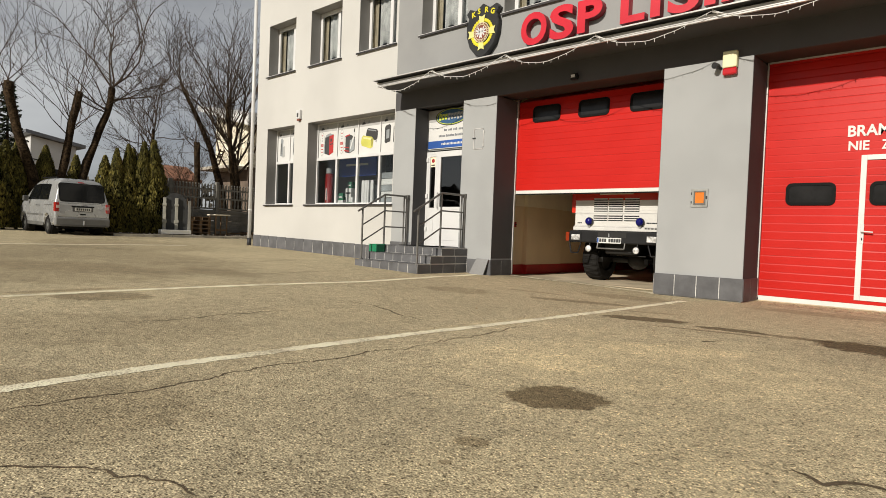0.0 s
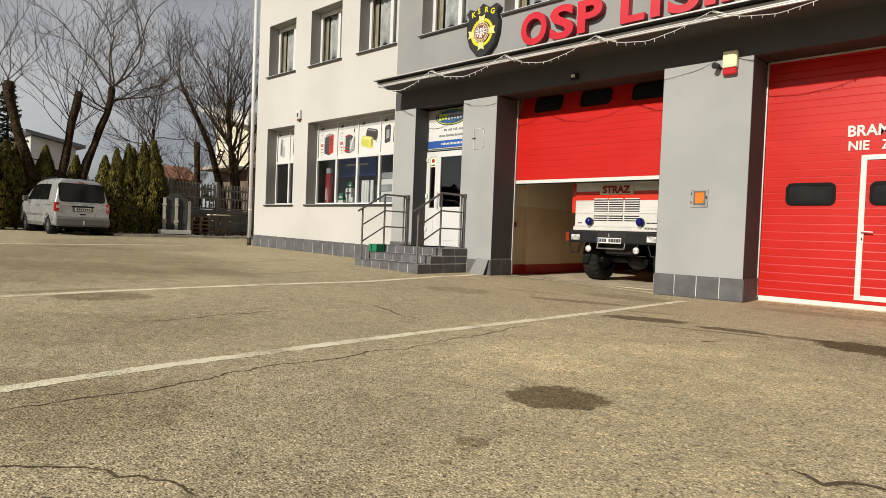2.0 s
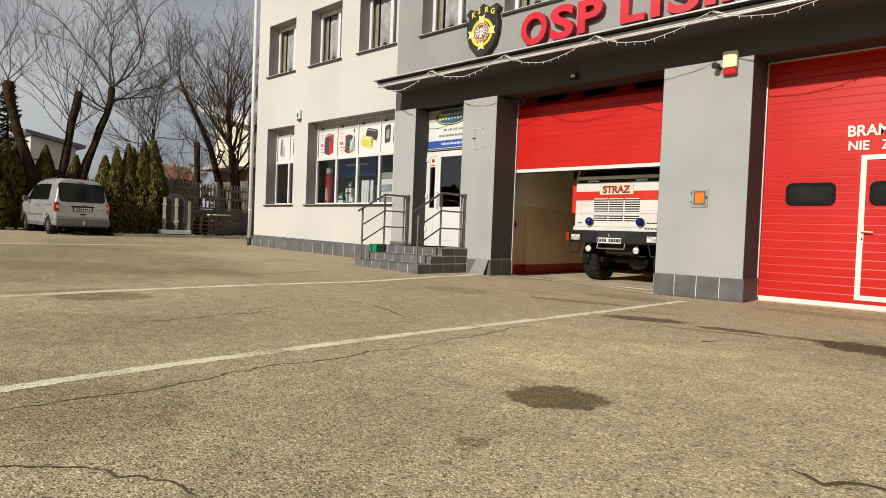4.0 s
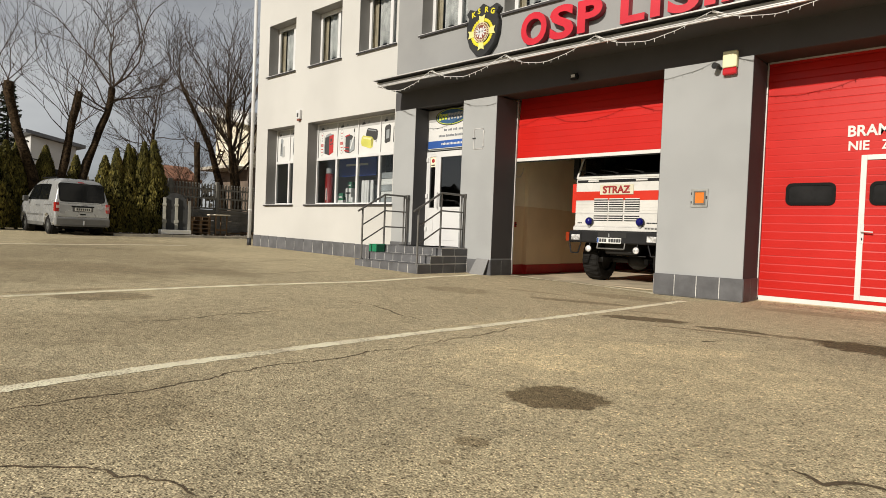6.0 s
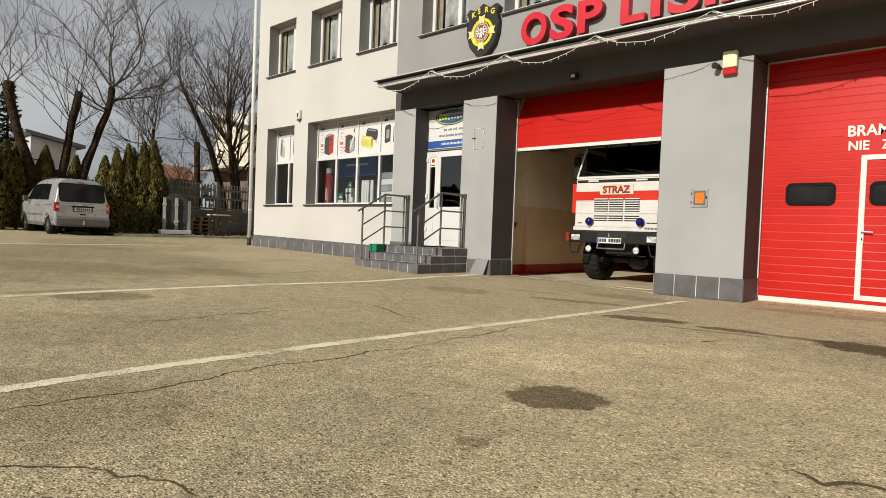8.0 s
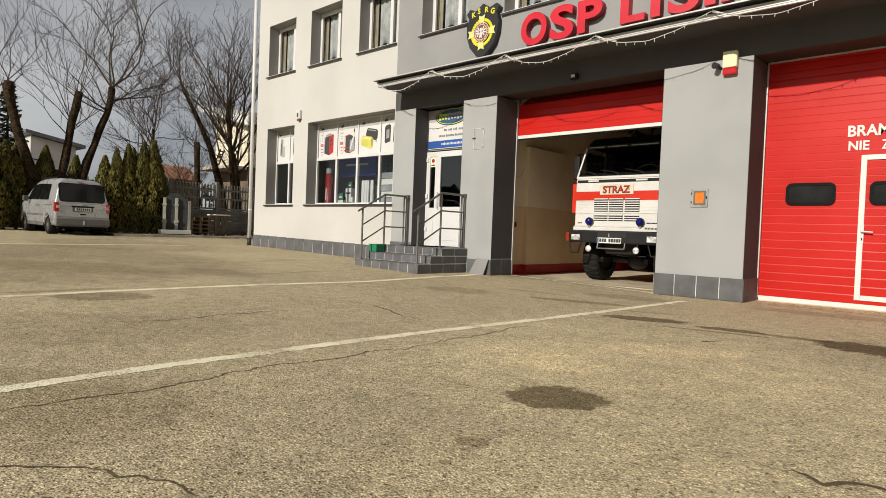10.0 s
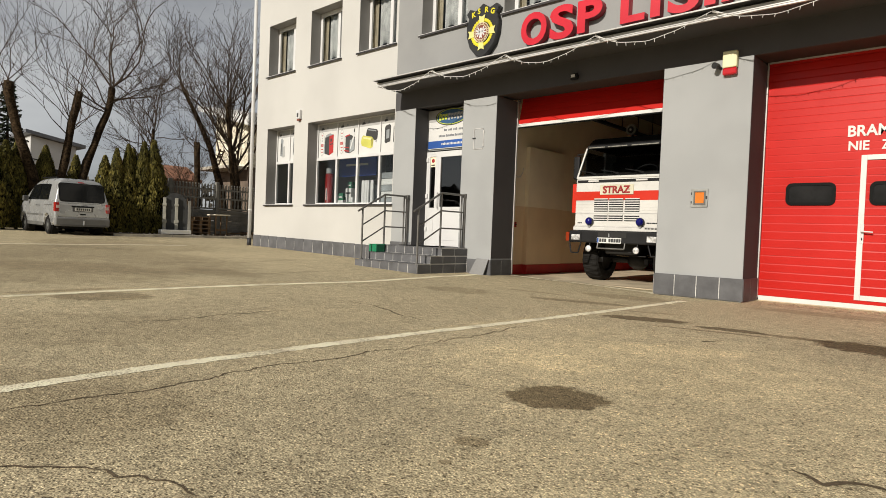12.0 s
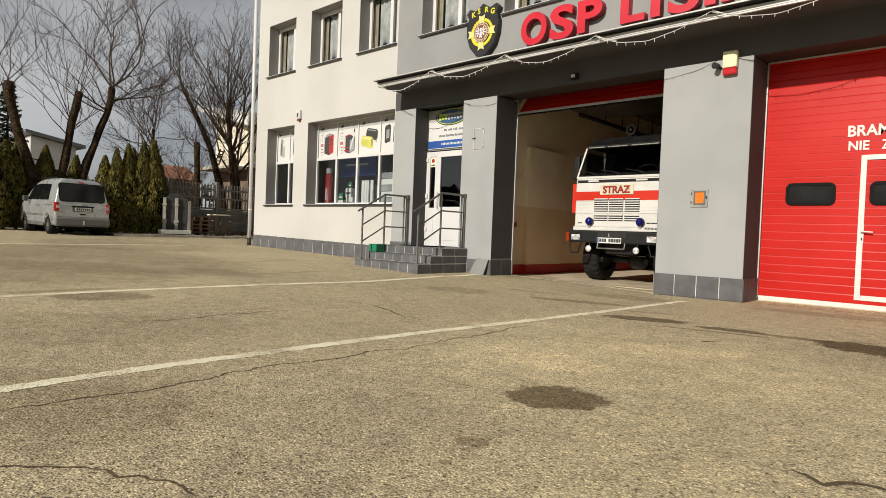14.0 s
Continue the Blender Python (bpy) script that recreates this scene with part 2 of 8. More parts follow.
GROUT = mat("pale_grout", (0.6, 0.59, 0.56), 0.95, fine=0.1)
RED_STEEL = mat("red_lacquered_steel", (0.55, 0.016, 0.011), 0.33, 0, 0.05, 0.8, 0.03, 120, 0.04, spec=0.3)
WHITE_PAINT = mat("white_paint", (0.72, 0.71, 0.68), 0.45, 0, 0.04, 2.0, 0.03, 60, 0.03)
UPVC = mat("white_upvc", (0.68, 0.68, 0.675), 0.35, 0, 0.03, 2.0, 0.02, 60, 0.0)
BLACK_RUBBER = mat("black_rubber", (0.009, 0.009, 0.009), 0.75, fine=0.2, spec=0.15)
DARK_TRIM = mat("dark_sheet_trim", (0.035, 0.035, 0.037), 0.5, 0.2, fine=0.1, bump=0.05)
PALE_TRIM = mat("pale_sheet_trim", (0.6, 0.59, 0.57), 0.4, 0.2, 0.08, 3.0, fine=0.05, bump=0.03)
STEEL_RAIL = mat("weathered_steel_rail", (0.17, 0.165, 0.155), 0.5, 0.55, 0.15, 5.0, 0.1, 80, 0.08)
ZINC = mat("galvanised_steel", (0.5, 0.51, 0.52), 0.4, 0.8, 0.1, 4.0, 0.06, 60, 0.04)
GLASS = glass_mat("window_glass", (0.86, 0.88, 0.88), 0.9)
TINTED = glass_mat("tinted_glass", (0.35, 0.37, 0.38), 0.8, 0.11)
CREAM_WALL = mat("cream_interior_paint", (0.9, 0.79, 0.58), 0.7, 0, 0.05, 1.0, 0.03, 90, 0.1)
TAN_WALL = mat("tan_oil_paint", (0.8, 0.61, 0.38), 0.5, 0, 0.05, 1.0, 0.03, 90, 0.08)
GARAGE_FLOOR = mat("dusty_garage_concrete", (0.6, 0.5, 0.35), 0.85, 0, 0.15, 1.2, 0.15, 50, 0.3)
RED_BASE = mat("red_oil_paint", (0.5, 0.025, 0.02), 0.5, 0, 0.1, 2.0)
CONCRETE = mat("concrete", (0.46, 0.42, 0.35), 0.9, 0, 0.12, 1.5, 0.1, 60, 0.3)
# room surfaces with the dimness of the unlit interior put into their colour
DARK_ROOM = mat("dimness_painted_plaster", (0.07, 0.062, 0.054), 0.9)
# colour holds the soffit's shade and the brownish bounce from the ground
SOFFIT = mat("soffit_with_painted_shade", (0.062, 0.05, 0.045), 0.9, 0, 0.06, 0.9, 0.05, 140, 0.3, spec=0.2)


# ---- building blocks ----
def box(bm, x0, x1, y0, y1, z0, z1, bevel=0.0):
    """A box between two corners, with its edges broken by bevel."""
    r = bmesh.ops.create_cube(bm, size=1.0, matrix=Matrix.Translation(((x0 + x1) / 2, (y0 + y1) / 2, (z0 + z1) / 2))
                              @ Matrix.Diagonal((abs(x1 - x0), abs(y1 - y0), abs(z1 - z0), 1)))
    if bevel:
        edges = list({e for v in r["verts"] for e in v.link_edges})
        bmesh.ops.bevel(bm, geom=edges, offset=bevel, segments=2, affect="EDGES", profile=0.5)
    return bm


def boxes(*specs, bevel=0.0):
    bm = bmesh.new()
    for s in specs:
        box(bm, *s, bevel=bevel)
    return bm


def rod(bm, a, b, r, r2=None, seg=10, caps=True):
    """A round bar from a to b."""
    a, b = Vector(a), Vector(b)
    d = b - a
    m = Matrix.Translation((a + b) / 2) @ d.to_track_quat("Z", "Y").to_matrix().to_4x4()
    bmesh.ops.create_cone(bm, cap_ends=caps, segments=seg, radius1=r, radius2=r if r2 is None else r2, depth=d.length, matrix=m)
    return bm


def ball(bm, c, r, sx=1, sy=1, sz=1, seg=12):
    bmesh.ops.create_uvsphere(bm, u_segments=seg, v_segments=max(6, seg // 2), radius=r,
                              matrix=Matrix.Translation(c) @ Matrix.Diagonal((sx, sy, sz, 1)))
    return bm


def prism(bm, outline, y0, y1):
    """A solid from an outline of (x, z), running from y0 to y1."""
    va = [bm.verts.new((x, y0, z)) for x, z in outline]
    vb = [bm.verts.new((x, y1, z)) for x, z in outline]
    bm.faces.new(va)
    bm.faces.new(vb[::-1])
    for i in range(len(outline)):
        j = (i + 1) % len(outline)
        bm.faces.new((va[j], va[i], vb[i], vb[j]))
    bmesh.ops.recalc_face_normals(bm, faces=bm.faces)
    return bm


def rounded(x0, x1, z0, z1, r, seg=5):
    """The outline of a rectangle with round corners."""
    pts = []
    for cx, cz, a0 in ((x1 - r, z1 - r, 0), (x0 + r, z1 - r, 90), (x0 + r, z0 + r, 180), (x1 - r, z0 + r, 270)):
        for i in range(seg + 1):
            a = radians(a0 + 90 * i / seg)
            pts.append((cx + r * math.cos(a), cz + r * math.sin(a)))
    return pts


def mesh_of(name, bm, material, smooth=False):
    me = bpy.data.meshes.new(name)
    bm.to_mesh(me)
    bm.free()
    if smooth:
        for p in me.polygons:
            p.use_smooth = True
    for mt in material if isinstance(material, (list, tuple)) else [material]:
        me.materials.append(mt)
    return me


def part(name, bm, material, parent=None, label="", smooth=False):
    """Links a bmesh as one mesh object, under a thing or a part where one is given."""
    ob = new(name, mesh_of(name, bm, material, smooth))
    ob.parent = parent
    return tagged(ob, label)


def thing(name, label, category, group="", at=None, kind=""):
    ob = new(name)
    ob.empty_display_size = 0.1
    if at is not None:
        ob.matrix_basis = at
    return tagged(ob, label, category, group, kind)


def raw(name, verts, faces, material, parent=None, label="", smooth=False):
    me = bpy.data.meshes.new(name)
    me.from_pydata(verts, [], faces)
    me.update()
    if smooth:
        for p in me.polygons:
            p.use_smooth = True
    me.materials.append(material)
    ob = new(name, me)
    ob.parent = parent
    return tagged(ob, label)


def pierced(x0, x1, z0, z1, y0, y1, holes):
    """An upright wall along x with openings (x0, x1, z0, z1) that go right through it."""
    xs = sorted({x0, x1, *[v for h in holes for v in h[:2] if x0 < v < x1]})
    zs = sorted({z0, z1, *[v for h in holes for v in h[2:] if z0 < v < z1]})
    solid = {}
    for i in range(len(xs) - 1):
        for k in range(len(zs) - 1):
            cx, cz = (xs[i] + xs[i + 1]) / 2, (zs[k] + zs[k + 1]) / 2
            solid[i, k] = not any(h[0] < cx < h[1] and h[2] < cz < h[3] for h in holes)
    bm, vs = bmesh.new(), {}

    def v(i, j, k):
        if (i, j, k) not in vs:
            vs[i, j, k] = bm.verts.new((xs[i], (y0, y1)[j], zs[k]))
        return vs[i, j, k]
    for (i, k), on in solid.items():
        if not on:
            continue
        bm.faces.new((v(i, 0, k), v(i + 1, 0, k), v(i + 1, 0, k + 1), v(i, 0, k + 1)))
        bm.faces.new((v(i, 1, k), v(i, 1, k + 1), v(i + 1, 1, k + 1), v(i + 1, 1, k)))
        for di, dk, ends in ((-1, 0, (i, k, i, k + 1)), (1, 0, (i + 1, k, i + 1, k + 1)), (0, -1, (i, k, i + 1, k)), (0, 1, (i, k + 1, i + 1, k + 1))):
            if not solid.get((i + di, k + dk), False):
                a, b, c, d = ends
                bm.faces.new((v(a, 0, b), v(c, 0, d), v(c, 1, d), v(a, 1, b)))
    bmesh.ops.recalc_face_normals(bm, faces=bm.faces)
    return bm


def lettering(name, text, size, depth, material, m, parent=None, label="", bold=0.0, bevel=0.0, align="LEFT"):
    """Raised letters with the built-in font, turned into a mesh."""
    cu = bpy.data.curves.new(name, "FONT")
    cu.body, cu.size, cu.extrude, cu.offset, cu.bevel_depth, cu.align_x = text, size, depth / 2, bold, bevel, align
    cu.resolution_u = 4
    tmp = bpy.data.objects.new(name, cu)
    me = bpy.data.meshes.new_from_object(tmp)
    bpy.data.objects.remove(tmp)
    bpy.data.curves.remove(cu)
    me.materials.clear()
    me.materials.append(material)
    ob = new(name, me)
    ob.matrix_basis = m
    ob.parent = parent
    return tagged(ob, label)


# ---- ground ----
RISE = [(-400, 0.6), (-40, 0.5), (-28, 0.45), (-25.4, 0.415), (-22.6, 0.368), (-17.7, 0.28), (-12.3, 0.166), (-8.0, 0.047), (-5.0, 0.0), (400, 0.0)]


def ground_z(x):
    """The yard rises gently towards the hedge."""
    return float(np.interp(x, [r[0] for r in RISE], [r[1] for r in RISE]))


def build_ground():
    xs = [-400, -150, -80] + list(np.arange(-45, 12.1, 0.5)) + [30, 80, 400]
    ys = [-400, -150, -60, -25] + list(np.arange(-14, 0.1, 1.0)) + [0.70, 0.745, 11.9, 12.2, 25, 60, 150, 400]
    verts = [(x, y, ground_z(x) if not (0.72 < y < 12 and -8.7 < x < 2.1) else 0.002) for x in xs for y in ys]
    k = len(ys)
    faces = [(i * k + j, (i + 1) * k + j, (i + 1) * k + j + 1, i * k + j + 1) for i in range(len(xs) - 1) for j in range(k - 1)]
    tagged(raw("ground", verts, faces, ASPHALT, smooth=True), "weathered brown-grey asphalt yard with oil stains", "asphalt", kind="structure")


def ribbon(pts, width, lift, jag=0.0, ragged=0.0, step=0.08, taper=False):
    """A flat strip along a line on the ground, with a jagged course or ragged edges."""
    line = []
    for (x0, y0), (x1, y1) in zip(pts, pts[1:]):
        n = max(2, int(math.hypot(x1 - x0, y1 - y0) / step))
        line += [(x0 + (x1 - x0) * i / n, y0 + (y1 - y0) * i / n) for i in range(n)]
    line.append(pts[-1])
    verts, faces = [], []
    for i, (x, y) in enumerate(line):
        x1, y1 = line[min(i + 1, len(line) - 1)]
        x0, y0 = line[max(i - 1, 0)]
        d = Vector((x1 - x0, y1 - y0)).normalized()
        p = Vector((-d.y, d.x))
        off = jag * noise.noise((x * 5.1, y * 5.1, 1.7)) + jag * 0.5 * noise.noise((x * 17, y * 17, 4.0))
        w = width / 2 * ((0.35 + 0.65 * math.sin(math.pi * i / len(line)) * (0.45 + 0.9 * abs(noise.noise((x * 9, y * 9, 8))))) if taper else 1)
        for s in (-1, 1):
            e = w + ragged * (0.6 * noise.noise((x * 11, y * 11, s * 3.3)) + 0.7 * noise.noise((x * 43, y * 43, s * 3.3)))
            q = Vector((x, y)) + p * (off + s * e)
            verts.append((q.x, q.y, ground_z(q.x) + lift))
        if i:
            faces.append((2 * i - 2, 2 * i - 1, 2 * i + 1, 2 * i))
    return verts, faces


LINES = [([(-3.78, -12.5), (-3.8, -9.45), (-3.85, -8.5), (-3.85, -7.2), (-3.83, -6.27), (-3.75, -5.1), (-3.68, -3.34), (-3.64, -0.75)], 0.13),
         ([(-7.83, -12), (-7.85, -8.65), (-7.96, -7.16), (-7.98, -5.6), (-7.92, -4.65), (-7.86, -3.6), (-7.96, -2.9), (-8.12, -1.78), (-8.2, -0.63), (-8.3, -0.1)], 0.15),
         ([(-17.0, -11), (-17.1, -6), (-17.3, -2.4)], 0.19)]
CRACKS = [([(-3.3, -10.2), (-3.39, -9.53), (-3.39, -9.42), (-3.38, -9.3), (-3.33, -9.06), (-3.33, -8.95), (-3.34, -8.77), (-3.42, -8.4), (-3.47, -8.08), (-3.39, -7.81), (-3.43, -7.55), (-3.42, -7.2), (-3.36, -6.9), (-3.47, -6.28)], 0.016), ([(-2.75, -9.95), (-2.62, -9.68), (-2.53, -9.6), (-2.42, -9.5), (-2.32, -9.44), (-2.25, -9.43), (-2.15, -9.35), (-2.04, -9.32), (-1.92, -9.28)], 0.015),
          ([(-0.6, -7.46), (-0.55, -7.47), (-0.47, -7.52), (-0.39, -7.43), (-0.22, -7.38)], 0.042), ([(-5.75, -8.3), (-5.6, -7.81), (-5.66, -7.2), (-5.62, -6.47)], 0.02),
          ([(-2.03, -4.49), (-1.9, -4.26)], 0.03), ([(-3.4, -6.5), (-3.5, -5.6), (-3.53, -5.0)], 0.016), ([(-5.93, -5.47), (-5.45, -5.43), (-4.81, -5.66), (-4.35, -5.74)], 0.03), ([(-9.9, -6.4), (-9.4, -4.4), (-9.7, -2.2)], 0.03),
          ([(-3.0, 0.1), (-1.8, 0.12), (-0.4, 0.08)], 0.03), ([(-12, -7), (-11.4, -4), (-12.2, -2)], 0.03)]


def build_markings():
    for pts, w in LINES:
        v, f = ribbon(pts, w, 0.0028, 0.012, 0.026, 0.015)
        tagged(raw("road_line", v, f, ROAD_PAINT), "worn white painted line on the asphalt", "road marking", "bay lines", "structure")
    v, f = ribbon([(-7.96, 0.64), (-7.22, 0.54), (-6.52, 0.51), (-5.87, 0.49), (-5.21, 0.34), (-4.6, 0.21), (-4.33, -0.07)], 0.11, 0.0028, 0.02, 0.03, 0.02)
    tagged(raw("road_line", v, f, ROAD_PAINT), "worn pale line across the threshold of the open bay", "road marking", kind="structure")
    for pts, w in CRACKS:
        v, f = ribbon(pts, w, 0.003, 0.05, 0.006, 0.014, True)
        tagged(raw("crack", v, f, CRACK), "jagged dirt-filled crack in the asphalt", "crack", "asphalt cracks", "structure")


build_ground()
build_markings()

# ---- shell of the fire station ----
X_END, X_GREY, X_RIGHT, TOP = -17.75, -11.2, 2.2, 9.2
LOW_WIN = [(-17.1, -15.62, 1.575, 3.94), (-14.93, -11.24, 1.575, 3.94)]
UP_WIN = [(-17.15, -15.7, 5.54, 7.13), (-14.93, -13.5, 5.54, 7.13), (-12.74, -11.3, 5.54, 7.13)]
GREY_WIN = [(-10.39, -8.96, 5.54, 7.13), (-7.95, -6.52, 5.54, 7.13), (-5.51, -4.08, 5.54, 7.13), (-3.07, -1.64, 5.54, 7.13)]
NICHE = (-10.48, -8.97, 0.58, 3.87)
GATES = [(-8.04, -4.43, -0.2, 3.905), (-3.015, 0.6, -0.2, 3.905)]
GATE_Y = 0.75


def build_shell():
    st = "structure"
    tagged(part("wall_white", pierced(X_END, X_GREY, -0.2, TOP, 0, 0.4, LOW_WIN + UP_WIN), WHITE_RENDER), "white rendered facade wall", "wall", kind=st)
    for n, (x0, x1) in enumerate(((X_GREY, NICHE[0]), (NICHE[1], GATES[0][0]), (GATES[0][1], GATES[1][0]), (GATES[1][1], X_RIGHT))):
        tagged(part("pillar_%d" % (n + 1), boxes((x0, x1, -0.02, 0.73, -0.2, 3.859)), PILLAR_GREY), "light grey rendered pillar beside a gate", "pillar", "rendered pillars", st)
    tagged(part("wall_grey_upper", pierced(X_GREY, X_RIGHT, 4.3, TOP, -0.02, 0.73, GREY_WIN), UPPER_GREY), "mid-grey rendered upper wall", "wall", kind=st)
    tagged(part("lintel_band", boxes((X_GREY, X_RIGHT, -0.02, 0.1, 3.86, 4.3), (X_GREY, X_RIGHT, 0.1, 0.73, 3.91, 4.3)), SHADED_RENDER), "dark rendered band over the gates, canopy shade in its colour", "wall", kind=st)
    # thin sheets that paint the opening's underside in shade
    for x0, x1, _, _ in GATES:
        tagged(part("soffit", boxes((x0, x1, -0.012, 0.1, 3.853, 3.859), (x0, x1, 0.1, 0.725, 3.9, 3.909)), SOFFIT), "soffit of the gate opening, shade put into its brown-grey", "soffit", kind=st)
    # dark linings of the gate openings and of the entrance, recess shade in their colour
    for n, (x0, x1, z0, z1) in enumerate(GATES + [NICHE]):
        d = 0.70 if n < 2 else 0.41
        zt = 3.858
        zb = ground_z(x0) + 0.36 if n < 2 else 0.58
        tagged(part("reveal", boxes((x0 - 0.002, x0 + 0.006, -0.017, d, zb, zt), (x1 - 0.006, x1 + 0.002, -0.017, d, zb, zt)), SHADED_RENDER),
               "dark grey reveal of the opening with shade in its colour", "reveal", kind=st)
    # closing walls, slabs and roof
    tagged(part("wall_west", boxes((X_END, X_END + 0.4, 0.4, 12, -0.2, TOP)), WHITE_RENDER), "white rendered end wall", "wall", kind=st)
    tagged(part("wall_east", boxes((X_RIGHT - 0.4, X_RIGHT, 0.73, 12, -0.2, TOP)), UPPER_GREY), "grey rendered end wall", "wall", kind=st)
    tagged(part("wall_north", boxes((X_END, X_RIGHT, 12, 12.4, -0.2, TOP)), WHITE_RENDER), "white rendered rear wall", "wall", kind=st)
    tagged(part("roof", boxes((X_END - 0.3, X_RIGHT + 0.3, -0.35, 12.7, TOP, TOP + 0.25)), DARK_TRIM), "dark flat roof", "roof", kind=st)
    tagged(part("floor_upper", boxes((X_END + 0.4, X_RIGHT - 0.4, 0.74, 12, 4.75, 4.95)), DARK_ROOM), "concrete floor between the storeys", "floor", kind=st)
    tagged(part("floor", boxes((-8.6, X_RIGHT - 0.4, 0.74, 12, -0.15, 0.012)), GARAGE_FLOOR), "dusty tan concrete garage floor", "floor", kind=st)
    tagged(part("floor_shop", boxes((X_END + 0.4, -8.9, 0.42, 12, 0.3, 0.57)), DARK_ROOM), "shop floor, its dimness put into the colour", "floor", kind=st)
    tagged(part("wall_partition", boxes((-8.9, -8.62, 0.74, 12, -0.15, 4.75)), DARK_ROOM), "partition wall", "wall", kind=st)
    tagged(part("wall_shop_back", boxes((X_END + 0.4, -8.9, 5.2, 5.4, 0.57, 4.75)), DARK_ROOM), "rear wall of the shop, its dimness put into the colour", "wall", kind=st)
    # garage lining: cream above, tan dado, red base
    for nm, z0, z1, m, e in (("wall_garage_base", 0.012, 0.24, RED_BASE, 0.02), ("wall_garage_dado", 0.24, 1.62, TAN_WALL, 0.0), ("wall_garage_upper", 1.62, 4.75, CREAM_WALL, 0.0)):
        tagged(part(nm, boxes((-8.615, -8.5 + e, 0.76, 11.9, z0, z1), (-8.5 + e, 1.75, 11.8 - e, 11.9, z0, z1)), m), "painted garage wall", "wall", kind=st)
        tagged(part(nm, boxes((-8.5 + e, -8.39 + e, 1.78, 3.3, z0, min(z1, 3.04)), bevel=0.006), m), "painted pilaster on the garage wall", "wall", kind=st)


PILLAR_GREY = mat("light_grey_render", (0.375, 0.383, 0.383), 0.92, 0, 0.05, 0.8, 0.05, 150, 0.4, spec=0.2)
UPPER_GREY = mat("mid_grey_render", (0.315, 0.317, 0.314), 0.92, 0, 0.05, 0.8, 0.05, 150, 0.4, spec=0.2)
build_shell()


def build_canopy():
    c = thing("canopy", "long flat canopy with a pale fascia and projecting metal flashing", "canopy")
    x0, x1 = -10.98, 2.3
    part("slab", boxes((x0 + 0.02, x1, -0.785, -0.022, 4.285, 4.355)), SHADED_RENDER, c, "dark soffit board with shade in its colour")
    part("fascia", boxes((x0 + 0.01, x1, -0.812, -0.787, 4.288, 4.348), bevel=0.003), PALE_TRIM, c, "pale sheet-metal fascia")
    part("drip_edge", boxes((x0 + 0.01, x1, -0.826, -0.787, 4.253, 4.279), bevel=0.004), PALE_TRIM, c, "pale drip edge")
    # dark strip painting the shadow that the flashing casts on the fascia
    part("painted_shadow_gap", boxes((x0 + 0.01, x1, -0.795, -0.03, 4.356, 4.374)), DARK_TRIM, c, "dark strip that paints the shadow under the flashing")
    part("flashing", boxes((x0 - 0.01, x1, -0.94, -0.022, 4.376, 4.388)), DARK_TRIM, c, "dark metal flashing")
    part("flashing_lip", boxes((x0 - 0.01, x1, -0.956, -0.941, 4.374, 4.4), bevel=0.004), PALE_TRIM, c, "bright folded lip of the flashing")
    part("end_cap", boxes((x0 - 0.008, x0 + 0.009, -0.81, -0.022, 4.27, 4.374)), DARK_TRIM, c, "dark end cap")


build_canopy()


# ---- gates ----
RIB = 0.121


def gate_panel(z0, z1, w, parent, windows=(), material=None):
    """One insulated section with pressed ribs; its bottom edge is at z0, its face looks along -y."""
    bm = bmesh.new()
    pts, n = [], max(1, round((z1 - z0) / RIB))
    for i in range(n):
        a, b = z0 + (z1 - z0) * i / n, z0 + (z1 - z0) * (i + 1) / n
        pts += [(0.0, a + 0.001), (0.0, b - 0.017), (0.005, b - 0.001)]
    ring0 = [bm.verts.new((-w / 2, y, z)) for y, z in pts] + [bm.verts.new((-w / 2, 0.042, z1 - 0.001)), bm.verts.new((-w / 2, 0.042, z0 + 0.001))]
    ring1 = [bm.verts.new((w / 2, v.co.y, v.co.z)) for v in ring0]
    for i in range(len(ring0)):
        j = (i + 1) % len(ring0)
        bm.faces.new((ring0[i], ring1[i], ring1[j], ring0[j]))
    bm.faces.new(ring0)
    bm.faces.new(ring1[::-1])
    bmesh.ops.recalc_face_normals(bm, faces=bm.faces)
    for f in bm.faces:
        f.material_index = 1 if f.normal.y > 0.9 else 0
    p = part("panel", bm, [material or RED_STEEL, GATE_BACK], parent)
    for c in windows:
        gate_window(c, (z0 + z1) / 2, p)
    return p


def gate_window(c, zc, parent):
    """A small round-cornered light in a black rubber frame."""
    bm = bmesh.new()
    outer, inner = rounded(c - 0.345, c + 0.345, zc - 0.178, zc + 0.178, 0.09), rounded(c - 0.30, c + 0.30, zc - 0.133, zc + 0.133, 0.06)
    rows = []
    for ring, y in ((outer, -0.002), (outer, -0.016), (inner, -0.02), (inner, -0.004)):
        rows.append([bm.verts.new((x, y, z)) for x, z in ring])
    k = len(outer)
    for a, b in zip(rows, rows[1:]):
        for i in range(k):
            bm.faces.new((a[i], a[(i + 1) % k], b[(i + 1) % k], b[i]))
    bmesh.ops.recalc_face_normals(bm, faces=bm.faces)
    fr = part("window", bm, BLACK_RUBBER, parent, "black-framed small gate window")
    part("pane", prism(bmesh.new(), rounded(c - 0.30, c + 0.30, zc - 0.133, zc + 0.133, 0.06), -0.008, -0.003), GATE_PANE, parent, "dull tinted acrylic pane")


GATE_BACK = mat("dull_brown_grey_sheet", (0.11, 0.1, 0.09), 0.6, 0, 0.08, 2.0, spec=0.2)
GATE_PANE = mat("dull_acrylic", (0.02, 0.02, 0.02), 0.12, 0, 0.2, 2.0, 0.06, 20, 0.03, spec=0.35)
GATE_W = 3.56
WIN_AT = [-1.07, 0.045, 1.165]
